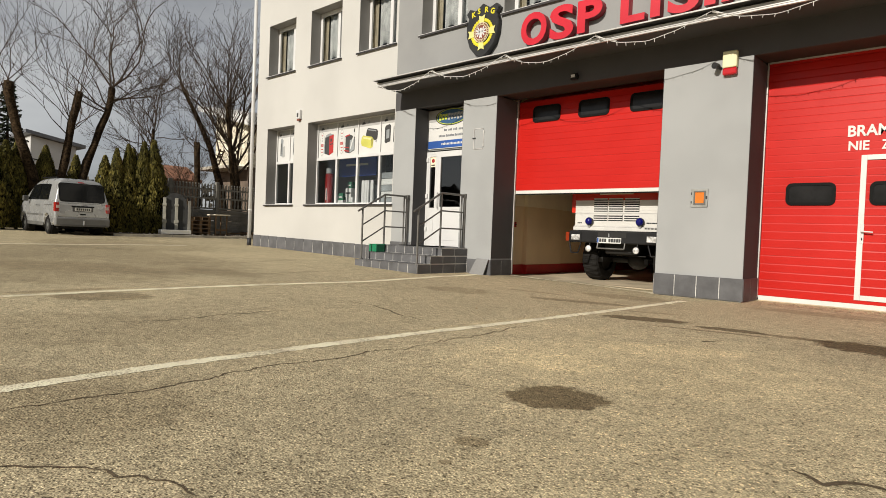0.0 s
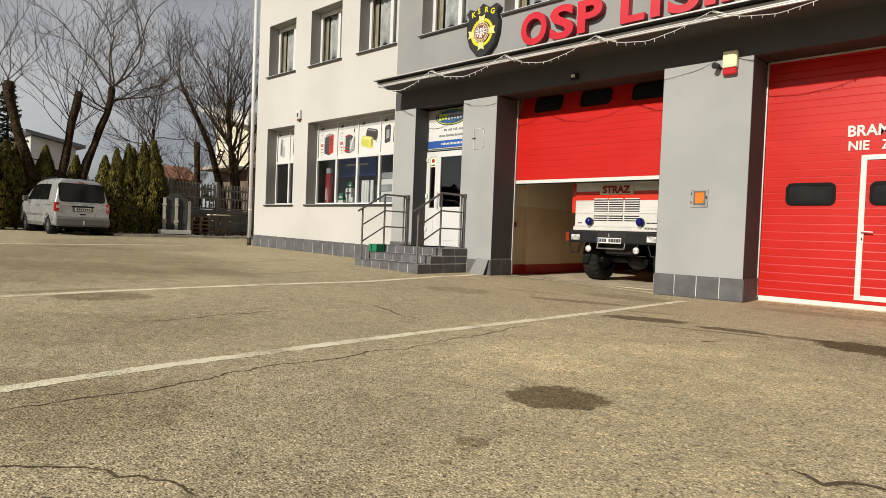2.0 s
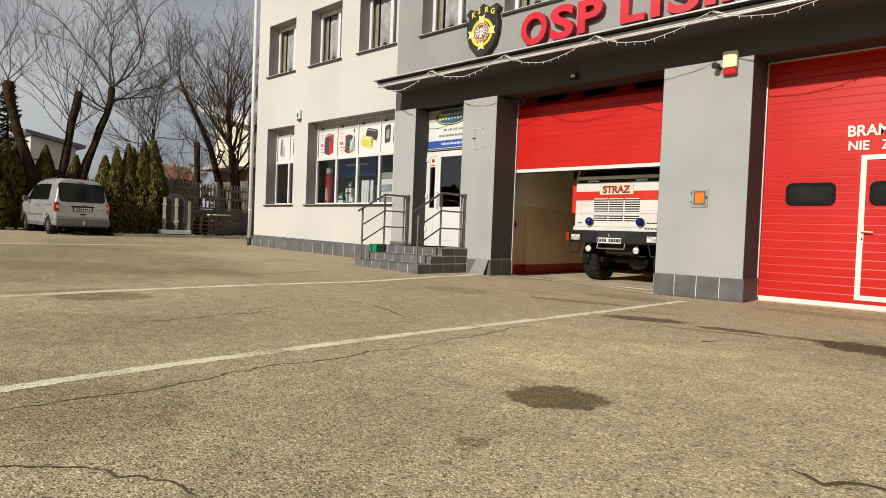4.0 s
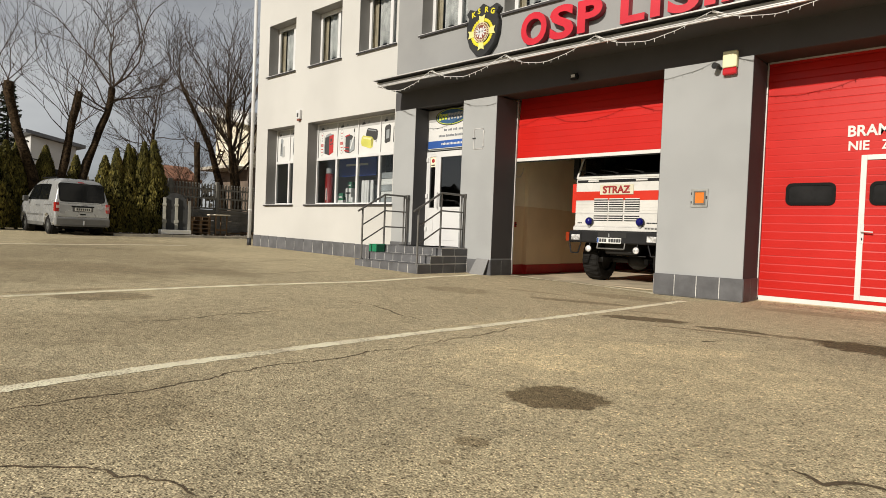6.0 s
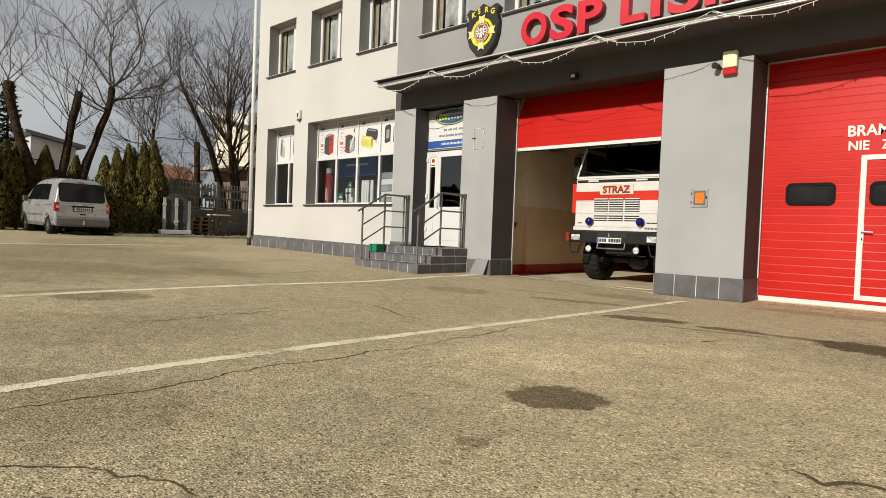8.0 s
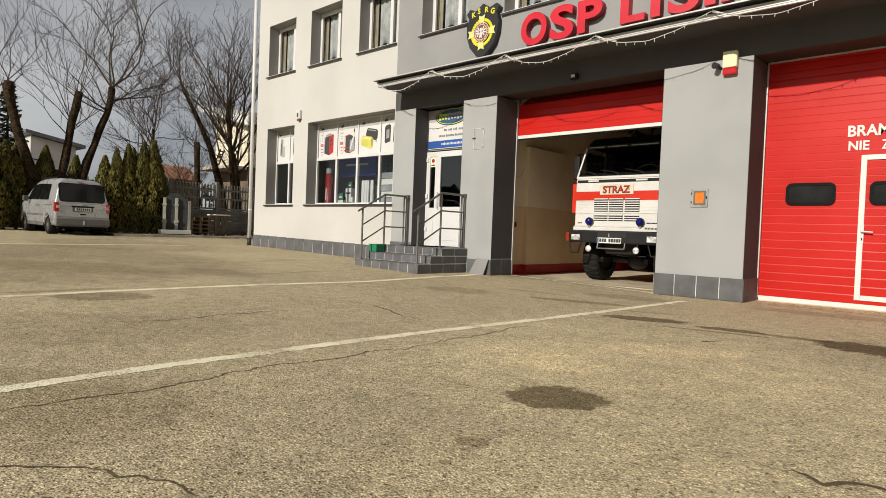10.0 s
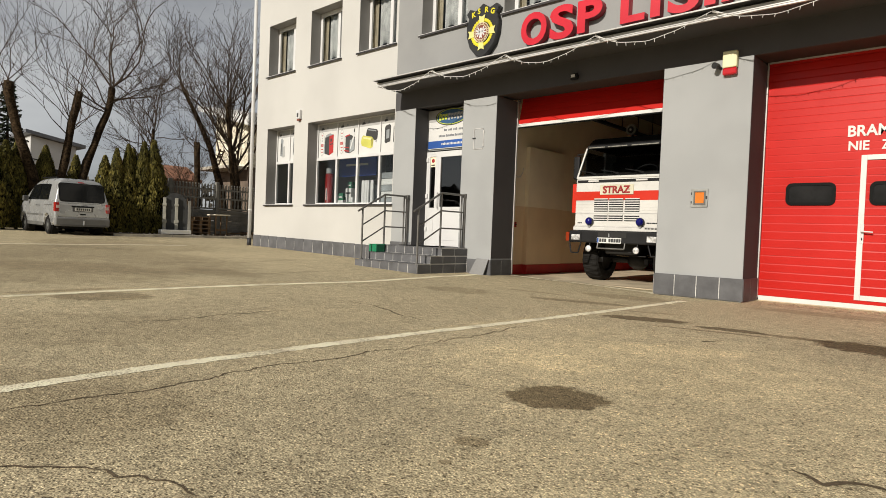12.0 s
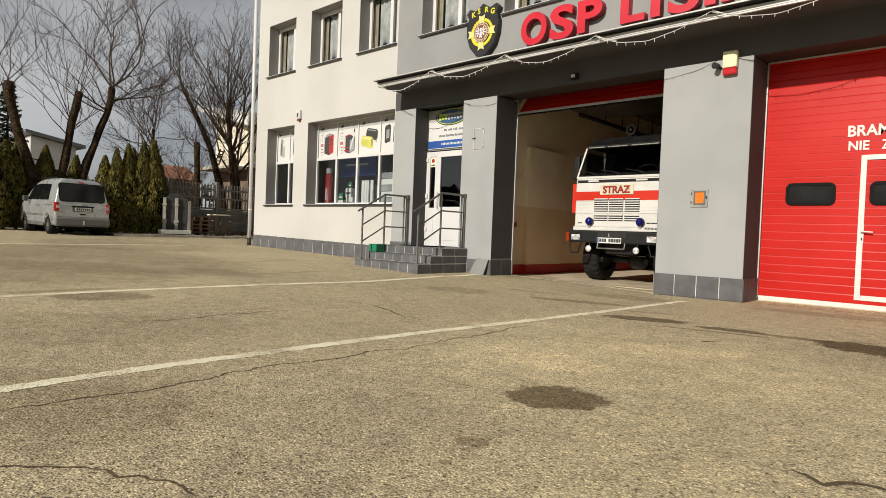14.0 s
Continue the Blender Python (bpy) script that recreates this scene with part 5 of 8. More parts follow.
FRAME_ZINC = mat("dull_zinc_frame", (0.16, 0.155, 0.14), 0.5, 0.3, 0.12, 5.0)
PALE_ZINC = mat("pale_zinc_plate", (0.36, 0.36, 0.34), 0.5, 0.3, 0.12, 5.0)
PALE_TRIM_GREY = mat("dull_grey_sheet", (0.25, 0.25, 0.25), 0.6, 0, 0.1)
fixtures()


# ---- fire engine in the open bay ----
TRUCK_WHITE = mat("white_vehicle_paint", (0.7, 0.69, 0.655), 0.28, 0, 0.04, 1.5, 0.02, 60, 0.0, coat=0.3)
TRUCK_RED = mat("red_vehicle_paint", (0.62, 0.03, 0.012), 0.28, 0, 0.04, 1.5, 0.02, 60, 0.0, coat=0.3)
TRUCK_BLACK = mat("black_vehicle_plastic", (0.014, 0.014, 0.015), 0.5, 0, 0.15, 3.0, 0.1, 60, 0.05, spec=0.25)
CHASSIS = mat("oily_chassis_steel", (0.02, 0.019, 0.018), 0.6, 0.2, 0.2, 4.0)
LAMP_GLASS = mat("ribbed_lamp_glass", (0.9, 0.87, 0.78), 0.15, 0.25, 0.35, 14.0, 0.2, 60, 0.3)
BLUE_LENS = mat("blue_beacon_lens", (0.004, 0.005, 0.13), 0.12, 0, 0.1, bump=0.0)
AMBER = mat("amber_lens", (0.27, 0.03, 0.006), 0.2, bump=0.0)
TYRE = mat("dusty_tyre_rubber", (0.014, 0.013, 0.012), 0.85, 0, 0.25, 6.0, 0.2, 60, 0.3, spec=0.2)
SEAT = mat("dark_seat_cloth", (0.03, 0.028, 0.026), 0.95)
PLATE = mat("number_plate_white", (0.75, 0.75, 0.72), 0.4, bump=0.0)


def tyre(parent, x0, x1, y, z, r, name="wheel"):
    """A wheel lying across x: rounded tyre with tread blocks, dished rim and nuts."""
    w = part(name, rod(bmesh.new(), (x0 + 0.05, y, z), (x1 - 0.05, y, z), r * 0.56, seg=24), CHASSIS, parent)
    prof = [(0.0, 0.55), (-0.01, 0.7), (-0.012, 0.84), (0.02, 0.96), (0.06, 1.0)]
    prof = [(x0 + a, r * b) for a, b in prof] + [(x1 - a, r * b) for a, b in reversed(prof)]
    n, verts, faces = 96, [], []
    for i in range(n):
        a = 2 * math.pi * i / n
        for j, (px, pr) in enumerate(prof):
            k = pr * (1 - (0.03 if ((i + (2 if j > 4 else 0)) % 4 < 2 and 3 <= j <= 6) else 0))
            verts.append((px, y + k * math.cos(a), z + k * math.sin(a)))
    m = len(prof)
    for i in range(n):
        for j in range(m - 1):
            faces.append((i * m + j, i * m + j + 1, ((i + 1) % n) * m + j + 1, ((i + 1) % n) * m + j))
    raw("tyre", verts, faces, TYRE, w)
    bm = bmesh.new()
    for i in range(8):
        a = 2 * math.pi * i / 8
        rod(bm, (x0 + 0.03, y + 0.22 * r * math.cos(a) * 1.4, z + 0.22 * r * math.sin(a) * 1.4), (x0 + 0.055, y + 0.22 * r * math.cos(a) * 1.4, z + 0.22 * r * math.sin(a) * 1.4), 0.016, seg=6)
    part("wheel_nuts", bm, ZINC, w)
    return w


def fire_engine():
    t = thing("fire_engine", "white and red fire engine parked in the open bay", "fire engine", at=pose(-5.835, 1.1, 0.012))
    f = 0.10                                   # face of the cab behind the bumper's front
    # cab body under the windscreen
    bm = boxes((-0.94, 0.94, f, 1.75, 1.09, 2.17), bevel=0.035)
    body = part("cab_body", bm, TRUCK_WHITE, t, "white cab body")
    part("red_stripe", boxes((-0.943, 0.943, f - 0.003, 1.7, 1.70, 1.885)), TRUCK_RED, t, "red stripe round the cab")
    part("dark_band", boxes((-0.90, 0.90, f - 0.006, f + 0.02, 2.065, 2.125), bevel=0.004), TRUCK_BLACK, t, "black band under the windscreen")
    part("scuttle", boxes((-0.93, 0.93, f - 0.012, f + 0.1, 2.15, 2.2), bevel=0.01), TRUCK_WHITE, t)
    for x in (-0.52, 0.53):
        part("grab_handle", boxes((x - 0.12, x + 0.12, f - 0.035, f - 0.007, 2.08, 2.115), bevel=0.008), TRUCK_WHITE, t)
    part("front_panel", boxes((-0.93, 0.93, f - 0.008, f - 0.001, 1.43, 1.445), (-0.93, 0.93, f - 0.008, f - 0.001, 1.155, 1.175)), PALE_TRIM, t, "panel joints")
    part("lower_sill", boxes((-0.95, 0.95, f - 0.03, f + 0.05, 1.075, 1.15), bevel=0.01), TRUCK_WHITE, t)
    # grille of three columns, an upper and a lower set of slots
    for x in (-0.335, 0.0, 0.345):
        for z0, n in ((1.475, 6), (1.285, 3)):
            g = part("grille", boxes((x - 0.155, x + 0.155, f - 0.007, f - 0.0015, z0 - 0.006, z0 + 0.046 * n - 0.012)), TRUCK_BLACK, t, "slotted grille")
            for k in range(n):
                part("slat", boxes((x - 0.155, x + 0.155, f - 0.016, f - 0.0075, z0 + 0.046 * k + 0.012, z0 + 0.046 * k + 0.034), bevel=0.003), TRUCK_WHITE, g)
    for x, s in ((-0.49, -1), (0.49, 1)):
        for z in (1.5, 1.56, 1.62, 1.68):
            a, b = sorted((x + s * 0.03, x + s * 0.42))
            part("pressed_rib", boxes((a, b, f - 0.006, f - 0.0005, z, z + 0.014), bevel=0.002), TRUCK_WHITE, t)
    # sign on the front
    s = part("front_sign", boxes((-0.365, 0.365, f - 0.02, f - 0.004, 1.815, 2.02), bevel=0.005), BADGE_CREAM_W, t, "cream sign board")
    lt = lettering("lettering", "STRAZ", 0.2, 0.004, SIGN_DARK_RED, Matrix(), s, "dark red capitals", bold=0.009)
    xs = [v.co.x for v in lt.data.vertices]
    k = 0.60 / (max(xs) - min(xs))
    lt.matrix_basis = pose(-0.30 - min(xs) * k, f - 0.0225, 1.848, 90, 0, 0) @ Matrix.Diagonal((k, 1, 1, 1))
    part("letter_stroke", boxes((0.205, 0.29, f - 0.025, f - 0.0205, 1.912, 1.925)), SIGN_DARK_RED, s)
    for x0, x1, z in ((-0.86, -0.835, 1.22), (-0.825, -0.8, 1.22), (-0.79, -0.765, 1.22), (0.66, 0.72, 1.235), (0.73, 0.76, 1.235), (0.77, 0.83, 1.235), (0.84, 0.89, 1.235), (0.64, 0.68, 1.125), (0.7, 0.74, 1.125), (0.76, 0.82, 1.125), (0.84, 0.88, 1.125)):
        part("badge_bar", boxes((x0, x1, f - (0.034 if z < 1.15 else 0.006), f - 0.001, z, z + 0.022)), TRUCK_BLACK, t)
    # windscreen frame, glass and roof
    zt, yt = 2.83, 0.34
    for sx in (-1, 1):
        bm = bmesh.new()
        a = [(sx * 0.93, f, 2.19), (sx * 0.895, f, 2.19), (sx * 0.835, yt, zt), (sx * 0.87, yt, zt)]
        va = [bm.verts.new(p) for p in a]
        vb = [bm.verts.new((p[0], p[1] + 0.07, p[2])) for p in a]
        bm.faces.new(va)
        bm.faces.new(vb[::-1])
        for i in range(4):
            bm.faces.new((va[i], vb[i], vb[(i + 1) % 4], va[(i + 1) % 4]))
        bmesh.ops.recalc_face_normals(bm, faces=bm.faces)
        part("pillar", bm, TRUCK_WHITE, t, "white windscreen pillar")
        part("side_window", boxes((sx * 0.90 - 0.01, sx * 0.90 + 0.01, 0.42, 1.2, 2.2, 2.75)), TINTED, t)
        part("rear_pillar", boxes((sx * 0.9 - 0.03, sx * 0.9 + 0.03, 1.2, 1.74, 2.17, zt)), TRUCK_WHITE, t)
    bm = bmesh.new()
    q = [(-0.9, f + 0.03, 2.2), (0.9, f + 0.03, 2.2), (0.84, yt + 0.02, zt), (-0.84, yt + 0.02, zt)]
    bm.faces.new([bm.verts.new(p) for p in q])
    ws = part("windscreen", bm, SCREEN, t)
    so = ws.modifiers.new("thickness", "SOLIDIFY")
    so.thickness = 0.006
    ws.visible_shadow = False
    part("screen_seal", boxes((-0.88, 0.88, f + 0.0, f + 0.05, 2.198, 2.215), (-0.83, 0.83, yt - 0.01, yt + 0.05, zt - 0.012, zt + 0.01)), BLACK_RUBBER, t)
    # three pale strips painting the reflections along the visor's edge
    for a, b in ((-0.75, -0.39), (-0.32, 0.11), (0.2, 0.76)):
        part("visor_reflection", boxes((a, b, yt - 0.097, yt - 0.091, zt - 0.022, zt + 0.0), bevel=0.002), DULL_LENS, t, "pale strip that paints a reflection on the sun visor")
    bm = boxes((-0.87, 0.87, yt, 1.75, zt, zt + 0.2))
    for v in bm.verts:
        if v.co.z > zt + 0.05:
            v.co.x *= 0.9
            v.co.y += 0.1 if v.co.y < 1 else -0.1
    bmesh.ops.bevel(bm, geom=list(bm.edges), offset=0.03, segments=2, affect="EDGES")
    part("roof", bm, TRUCK_BLACK_ROOF, t, "dark cab roof")
    part("sun_visor", boxes((-0.8, 0.8, yt - 0.09, yt + 0.02, zt - 0.03, zt + 0.03), bevel=0.01), TRUCK_BLACK, t, "black sun visor")
    part("cab_back", boxes((-0.9, 0.9, 1.7, 1.74, 2.17, zt)), SEAT, t)
    part("cab_floor", boxes((-0.88, 0.88, 0.3, 1.69, 2.171, 2.19)), SEAT, t)
    for x in (-0.45, 0.45):
        part("seat_back", boxes((x - 0.24, x + 0.24, 1.15, 1.27, 2.19, 2.62), bevel=0.04), SEAT, t)
    st = bmesh.new()
    for i in range(20):
        a, b = 2 * math.pi * i / 20, 2 * math.pi * (i + 1) / 20
        rod(st, (0.42 + 0.22 * math.cos(a), 0.52 + 0.1 * math.sin(a), 2.32 + 0.14 * math.sin(a)), (0.42 + 0.22 * math.cos(b), 0.52 + 0.1 * math.sin(b), 2.32 + 0.14 * math.sin(b)), 0.015, seg=6)
    part("steering_wheel", st, TRUCK_BLACK, t)
    part("dashboard", boxes((-0.84, 0.84, 0.2, 0.42, 2.19, 2.27), bevel=0.02), SEAT, t)
    for x in (-0.62, -0.12, 0.42):
        bm = rod(bmesh.new(), (x + 0.2, f - 0.01, 2.2), (x - 0.05, f + 0.03, 2.3), 0.009, seg=6)
        rod(bm, (x - 0.27, f + 0.02, 2.33), (x + 0.14, f + 0.0, 2.255), 0.008, seg=6)
        part("wiper", bm, TRUCK_BLACK, t)
    # bumper and lamps
    bm = boxes((-1.0, 1.0, 0.0, 0.22, 0.82, 1.065), bevel=0.025)
    part("bumper", bm, TRUCK_BLACK, t, "black steel bumper")
    part("bumper_recess", boxes((-0.32, 0.30, -0.004, 0.03, 0.94, 1.05), bevel=0.003), CHASSIS, t)
    part("tow_hook", rod(bmesh.new(), (-0.06, -0.03, 0.95), (-0.06, -0.03, 1.02), 0.012), ZINC, t)
    for s in (-1, 1):
        hl = part("headlight", boxes((s * 0.83 - 0.13, s * 0.83 + 0.13, -0.012, 0.01, 0.845, 1.015), bevel=0.01), TRUCK_BLACK, t, "rectangular headlight")
        part("lens", boxes((s * 0.83 - 0.1, s * 0.83 + 0.1, -0.02, -0.0125, 0.872, 0.985), bevel=0.006), LAMP_GLASS, hl)
        part("indicator", boxes((s * 1.04 - 0.042, s * 1.04 + 0.042, 0.0, 0.12, 0.84, 1.03), bevel=0.01), AMBER, t, "amber corner indicator")
        fl = part("fog_lamp", rod(bmesh.new(), (s * 0.52, -0.02, 0.70), (s * 0.52, 0.06, 0.70), 0.072, 0.05, 20), CHASSIS, t, "round fog lamp")
        bm = bmesh.new()
        ball(bm, (s * 0.52, -0.02, 0.70), 0.066, 1, 0.35, 1, 16)
        part("lens", bm, LAMP_GLASS, fl, smooth=True)
        part("bracket", rod(bmesh.new(), (s * 0.52, 0.03, 0.76), (s * 0.52, 0.05, 0.83), 0.015), CHASSIS, fl)
        x = -0.565 if s < 0 else 0.545
        bl = part("blue_beacon", rod(bmesh.new(), (x, f - 0.06, 1.265), (x, f - 0.002, 1.265), 0.085, 0.075, 20), TRUCK_BLACK, t, "blue front beacon")
        bm = bmesh.new()
        ball(bm, (x, f - 0.07, 1.265), 0.078, 1, 0.7, 1, 18)
        part("lens", bm, BLUE_LENS, bl, smooth=True)
        part("foot", boxes((x - 0.02, x + 0.02, f - 0.05, f - 0.002, 1.14, 1.18)), ZINC, bl)
        bm = bmesh.new()
        lp = [(s * 0.74, 0.05, 0.82), (s * 0.74, 0.05, 0.79), (s * 0.80, 0.05, 0.60), (s * 0.96, 0.05, 0.60), (s * 1.0, 0.05, 0.79), (s * 1.0, 0.05, 0.83)]
        for a, b in zip(lp, lp[1:]):
            rod(bm, a, b, 0.015, seg=8)
        part("step_loop", bm, TRUCK_BLACK, t, "bent tube step")
        m = part("mirror", boxes((s * 1.06 - 0.07, s * 1.06 + 0.07, 0.28, 0.36, 2.17, 2.66), bevel=0.025), TRUCK_BLACK, t, "tall black mirror")
        bm = rod(bmesh.new(), (s * 0.9, 0.34, 2.7), (s * 1.06, 0.32, 2.7), 0.012, seg=6)
        rod(bm, (s * 1.06, 0.32, 2.7), (s * 1.06, 0.32, 2.12), 0.012, seg=6)
        rod(bm, (s * 1.06, 0.32, 2.12), (s * 0.93, 0.34, 2.12), 0.012, seg=6)
        part("mirror_arm", bm, TRUCK_BLACK, t)
        part("corner_deflector", boxes((s * 1.0 - 0.058, s * 1.0 + 0.058, f + 0.06, f + 0.2, 1.44, 2.06), bevel=0.015), TRUCK_RED, t, "red corner panel")
        tyre(t, *sorted((s * 0.62, s * 0.98)), 1.02, 0.50, 0.505)
        part("wheel_arch", boxes((s * 0.80 - 0.2, s * 0.80 + 0.2, 0.35, 1.75, 1.03, 1.085), bevel=0.01), CHASSIS, t)
        part("rear_wheel", rod(bmesh.new(), (s * 0.55, 4.6, 0.5), (s * 0.98, 4.6, 0.5), 0.5, seg=28), TYRE, t)
        part("spring", boxes((s * 0.5 - 0.04, s * 0.5 + 0.04, 0.5, 1.55, 0.42, 0.52)), CHASSIS, t)
    bm = rod(bmesh.new(), (-0.31, -0.04, 0.715), (0.28, -0.04, 0.715), 0.016, seg=8)
    rod(bm, (-0.31, -0.04, 0.715), (-0.31, -0.01, 0.83), 0.014, seg=8)
    rod(bm, (0.28, -0.04, 0.715), (0.28, -0.01, 0.83), 0.014, seg=8)
    part("tow_bar", bm, STEEL_RAIL, t, "grey tube bar under the bumper")
    p = part("number_plate", boxes((-0.335, 0.195, -0.012, -0.001, 0.822, 0.935), bevel=0.003), PLATE, t, "white number plate")
    part("band", boxes((-0.33, -0.295, -0.0145, -0.0125, 0.827, 0.93)), PRINT_BLUE, p)
    for a, b in ((-0.28, -0.235), (-0.225, -0.18), (-0.17, -0.125), (-0.075, -0.03), (-0.02, 0.025), (0.035, 0.08), (0.09, 0.135), (0.142, 0.185)):
        part("plate_bar", boxes((a, b, -0.0145, -0.0125, 0.845, 0.915)), PRINT_DARK, p)
    # chassis and the body behind the cab
    part("axle", rod(bmesh.new(), (-0.6, 1.02, 0.48), (0.6, 1.02, 0.48), 0.07), CHASSIS, t)
    part("differential", ball(bmesh.new(), (0.1, 1.02, 0.47), 0.19, 1.2, 1, 1, 16), CHASSIS, t, smooth=True)
    part("frame_rail", boxes((-0.45, -0.37, 0.2, 6.4, 0.75, 0.95)), CHASSIS, t)
    part("frame_rail", boxes((0.37, 0.45, 0.2, 6.4, 0.75, 0.95)), CHASSIS, t)
    part("engine", boxes((-0.35, 0.35, 0.35, 1.6, 0.6, 1.08), bevel=0.04), CHASSIS, t)
    part("skid_plate", boxes((-0.3, 0.5, 0.5, 0.9, 0.57, 0.59)), CHASSIS, t)
    part("superstructure", boxes((-1.05, 1.05, 1.9, 6.5, 1.0, 2.85), bevel=0.04), TRUCK_RED, t, "red equipment body")
    part("roof_deck", boxes((-1.03, 1.03, 1.93, 6.45, 2.852, 2.95), bevel=0.02), TRUCK_BLACK_ROOF, t, "dark roof deck")
    part("shutter", boxes((-1.056, -1.051, 2.1, 3.4, 1.2, 2.7)), ZINC, t, "roller shutter")
    part("roof_rail", boxes((-1.0, 1.0, 1.92, 1.97, 2.96, 3.02)), CHASSIS, t)
    # round searchlight on the roof
    sl = part("searchlight", rod(bmesh.new(), (-0.29, 1.2, 3.31), (-0.28, 1.36, 3.31), 0.125, 0.07, 24), TRUCK_BLACK, t, "round roof searchlight")
    part("rim", rod(bmesh.new(), (-0.291, 1.183, 3.31), (-0.29, 1.199, 3.31), 0.118, seg=24), DULL_LENS, sl, "grey lens ring")
    part("lens", rod(bmesh.new(), (-0.292, 1.175, 3.31), (-0.291, 1.182, 3.31), 0.075, seg=20), TRUCK_BLACK, sl)
    part("reflector", ball(bmesh.new(), (-0.292, 1.174, 3.31), 0.028, seg=10), LAMP_GLASS, sl)
    part("foot", rod(bmesh.new(), (-0.285, 1.28, 2.97), (-0.285, 1.28, 3.2), 0.03), TRUCK_BLACK, sl)
    part("cross_bar", rod(bmesh.new(), (-0.285, 1.28, 3.06), (0.75, 1.28, 3.06), 0.022, seg=8), TRUCK_BLACK, sl)
    part("roof_marker", boxes((-0.72, -0.62, 0.62, 0.72, 2.945, 3.02), bevel=0.01), TRUCK_BLACK, t)


DULL_LENS = mat("dull_lens_glass", (0.3, 0.29, 0.25), 0.3, 0.2, 0.2, 20.0, bump=0.1)
SIGN_DARK_RED = mat("dark_red_print", (0.32, 0.015, 0.015), 0.6, bump=0)
BADGE_CREAM_W = mat("cream_sign_board", (0.66, 0.62, 0.47), 0.5, bump=0.0)
SCREEN = glass_mat("windscreen_glass", (0.55, 0.57, 0.57), 0.8)
TRUCK_BLACK_ROOF = mat("dark_roof_paint", (0.012, 0.012, 0.012), 0.9, 0, 0.2, 3.0, spec=0.0)
fire_engine()


# ---- fittings of the garage ----
def garage_fittings():
    h = thing("exhaust_duct", "dark extraction duct under the garage ceiling", "duct")
    bm = rod(bmesh.new(), (-7.4, 2.3, 3.78), (-7.4, 6.5, 3.78), 0.05, seg=12)
    part("pipe", bm, CHASSIS, h, smooth=True)
    for i in range(5):
        y = 2.6 + 0.9 * i
        part("hanger", rod(bmesh.new(), (-7.4, y, 3.82), (-7.4, y, 4.70), 0.008, seg=6), CHASSIS, h)
    s = thing("light_switch", "small dark red push button on the garage wall", "switch")
    part("button_box", boxes((-8.499, -8.46, 1.37, 1.45, 1.12, 1.24), bevel=0.01), PRINT_RED, s)
    part("button", rod(bmesh.new(), (-8.46, 1.41, 1.18), (-8.445, 1.41, 1.18), 0.022, seg=12), PRINT_DARK, s)
    c = thing("wall_cable", "thin pale cable looping on the garage wall", "cable")
    bm = bmesh.new()
    pts = [(-8.49, 1.35, 2.36), (-8.485, 1.44, 2.29), (-8.485, 1.55, 2.31), (-8.485, 1.64, 2.42), (-8.49, 1.66, 2.53)]
    for a, b in zip(pts, pts[1:]):
        rod(bm, a, b, 0.008, seg=6)
    part("cord", bm, PALE_TRIM, c)
    tagged(part("ceiling", boxes((-8.62, X_RIGHT - 0.4, 0.74, 11.9, 4.70, 4.745)), DARK_ROOM), "garage ceiling, its dimness put into the colour", "ceiling", kind="structure")


garage_fittings()


# ---- verge, kerb and fence at the end of the yard ----
SOIL = mat("bare_soil_and_dead_grass", (0.17, 0.125, 0.075), 0.95, 0, 0.3, 1.2, 0.4, 30, 0.8, tint=(0.07, 0.05, 0.03), spec=0.1)
KERB = mat("concrete_kerb", (0.4, 0.37, 0.31), 0.9, 0, 0.15, 3.0, 0.1, 50, 0.3, rnd=0.12)
FENCE_GREY = mat("weathered_concrete_fence", (0.215, 0.205, 0.18), 0.95, 0, 0.15, 2.0, 0.12, 50, 0.4, rnd=0.08)


def build_verge():
    verts, faces = [], []
    xs, ys = np.arange(-60, -22.1, 0.6) - 0.65, np.arange(-2.5, 24, 0.6)
    for x in xs:
        for y in ys:
            verts.append((x, y, ground_z(x) + 0.07 + 0.05 * noise.noise((x * 0.8, y * 0.8, 0)) + 0.02 * noise.noise((x * 3, y * 3, 5))))
    k = len(ys)
    for i in range(len(xs) - 1):
        for j in range(k - 1):
            faces.append((i * k + j, (i + 1) * k + j, (i + 1) * k + j + 1, i * k + j + 1))
    tagged(raw("verge", verts, faces, SOIL, smooth=True), "bare brown soil strip with dead grass", "soil", kind="structure")
    kb = tagged(new("kerb"), "pale concrete kerb along the yard", "kerb", kind="structure")
    for i in range(11):
        y = -2.5 + 1.0 * i
        me = mesh_of("kerb_stone", boxes((-22.75, -22.6, y + 0.006, y + 0.994, ground_z(-23) - 0.1, ground_z(-23) + 0.09 + 0.012 * noise.noise((i, 0, 3))), bevel=0.015), KERB)
        new("kerb_stone", me).parent = kb


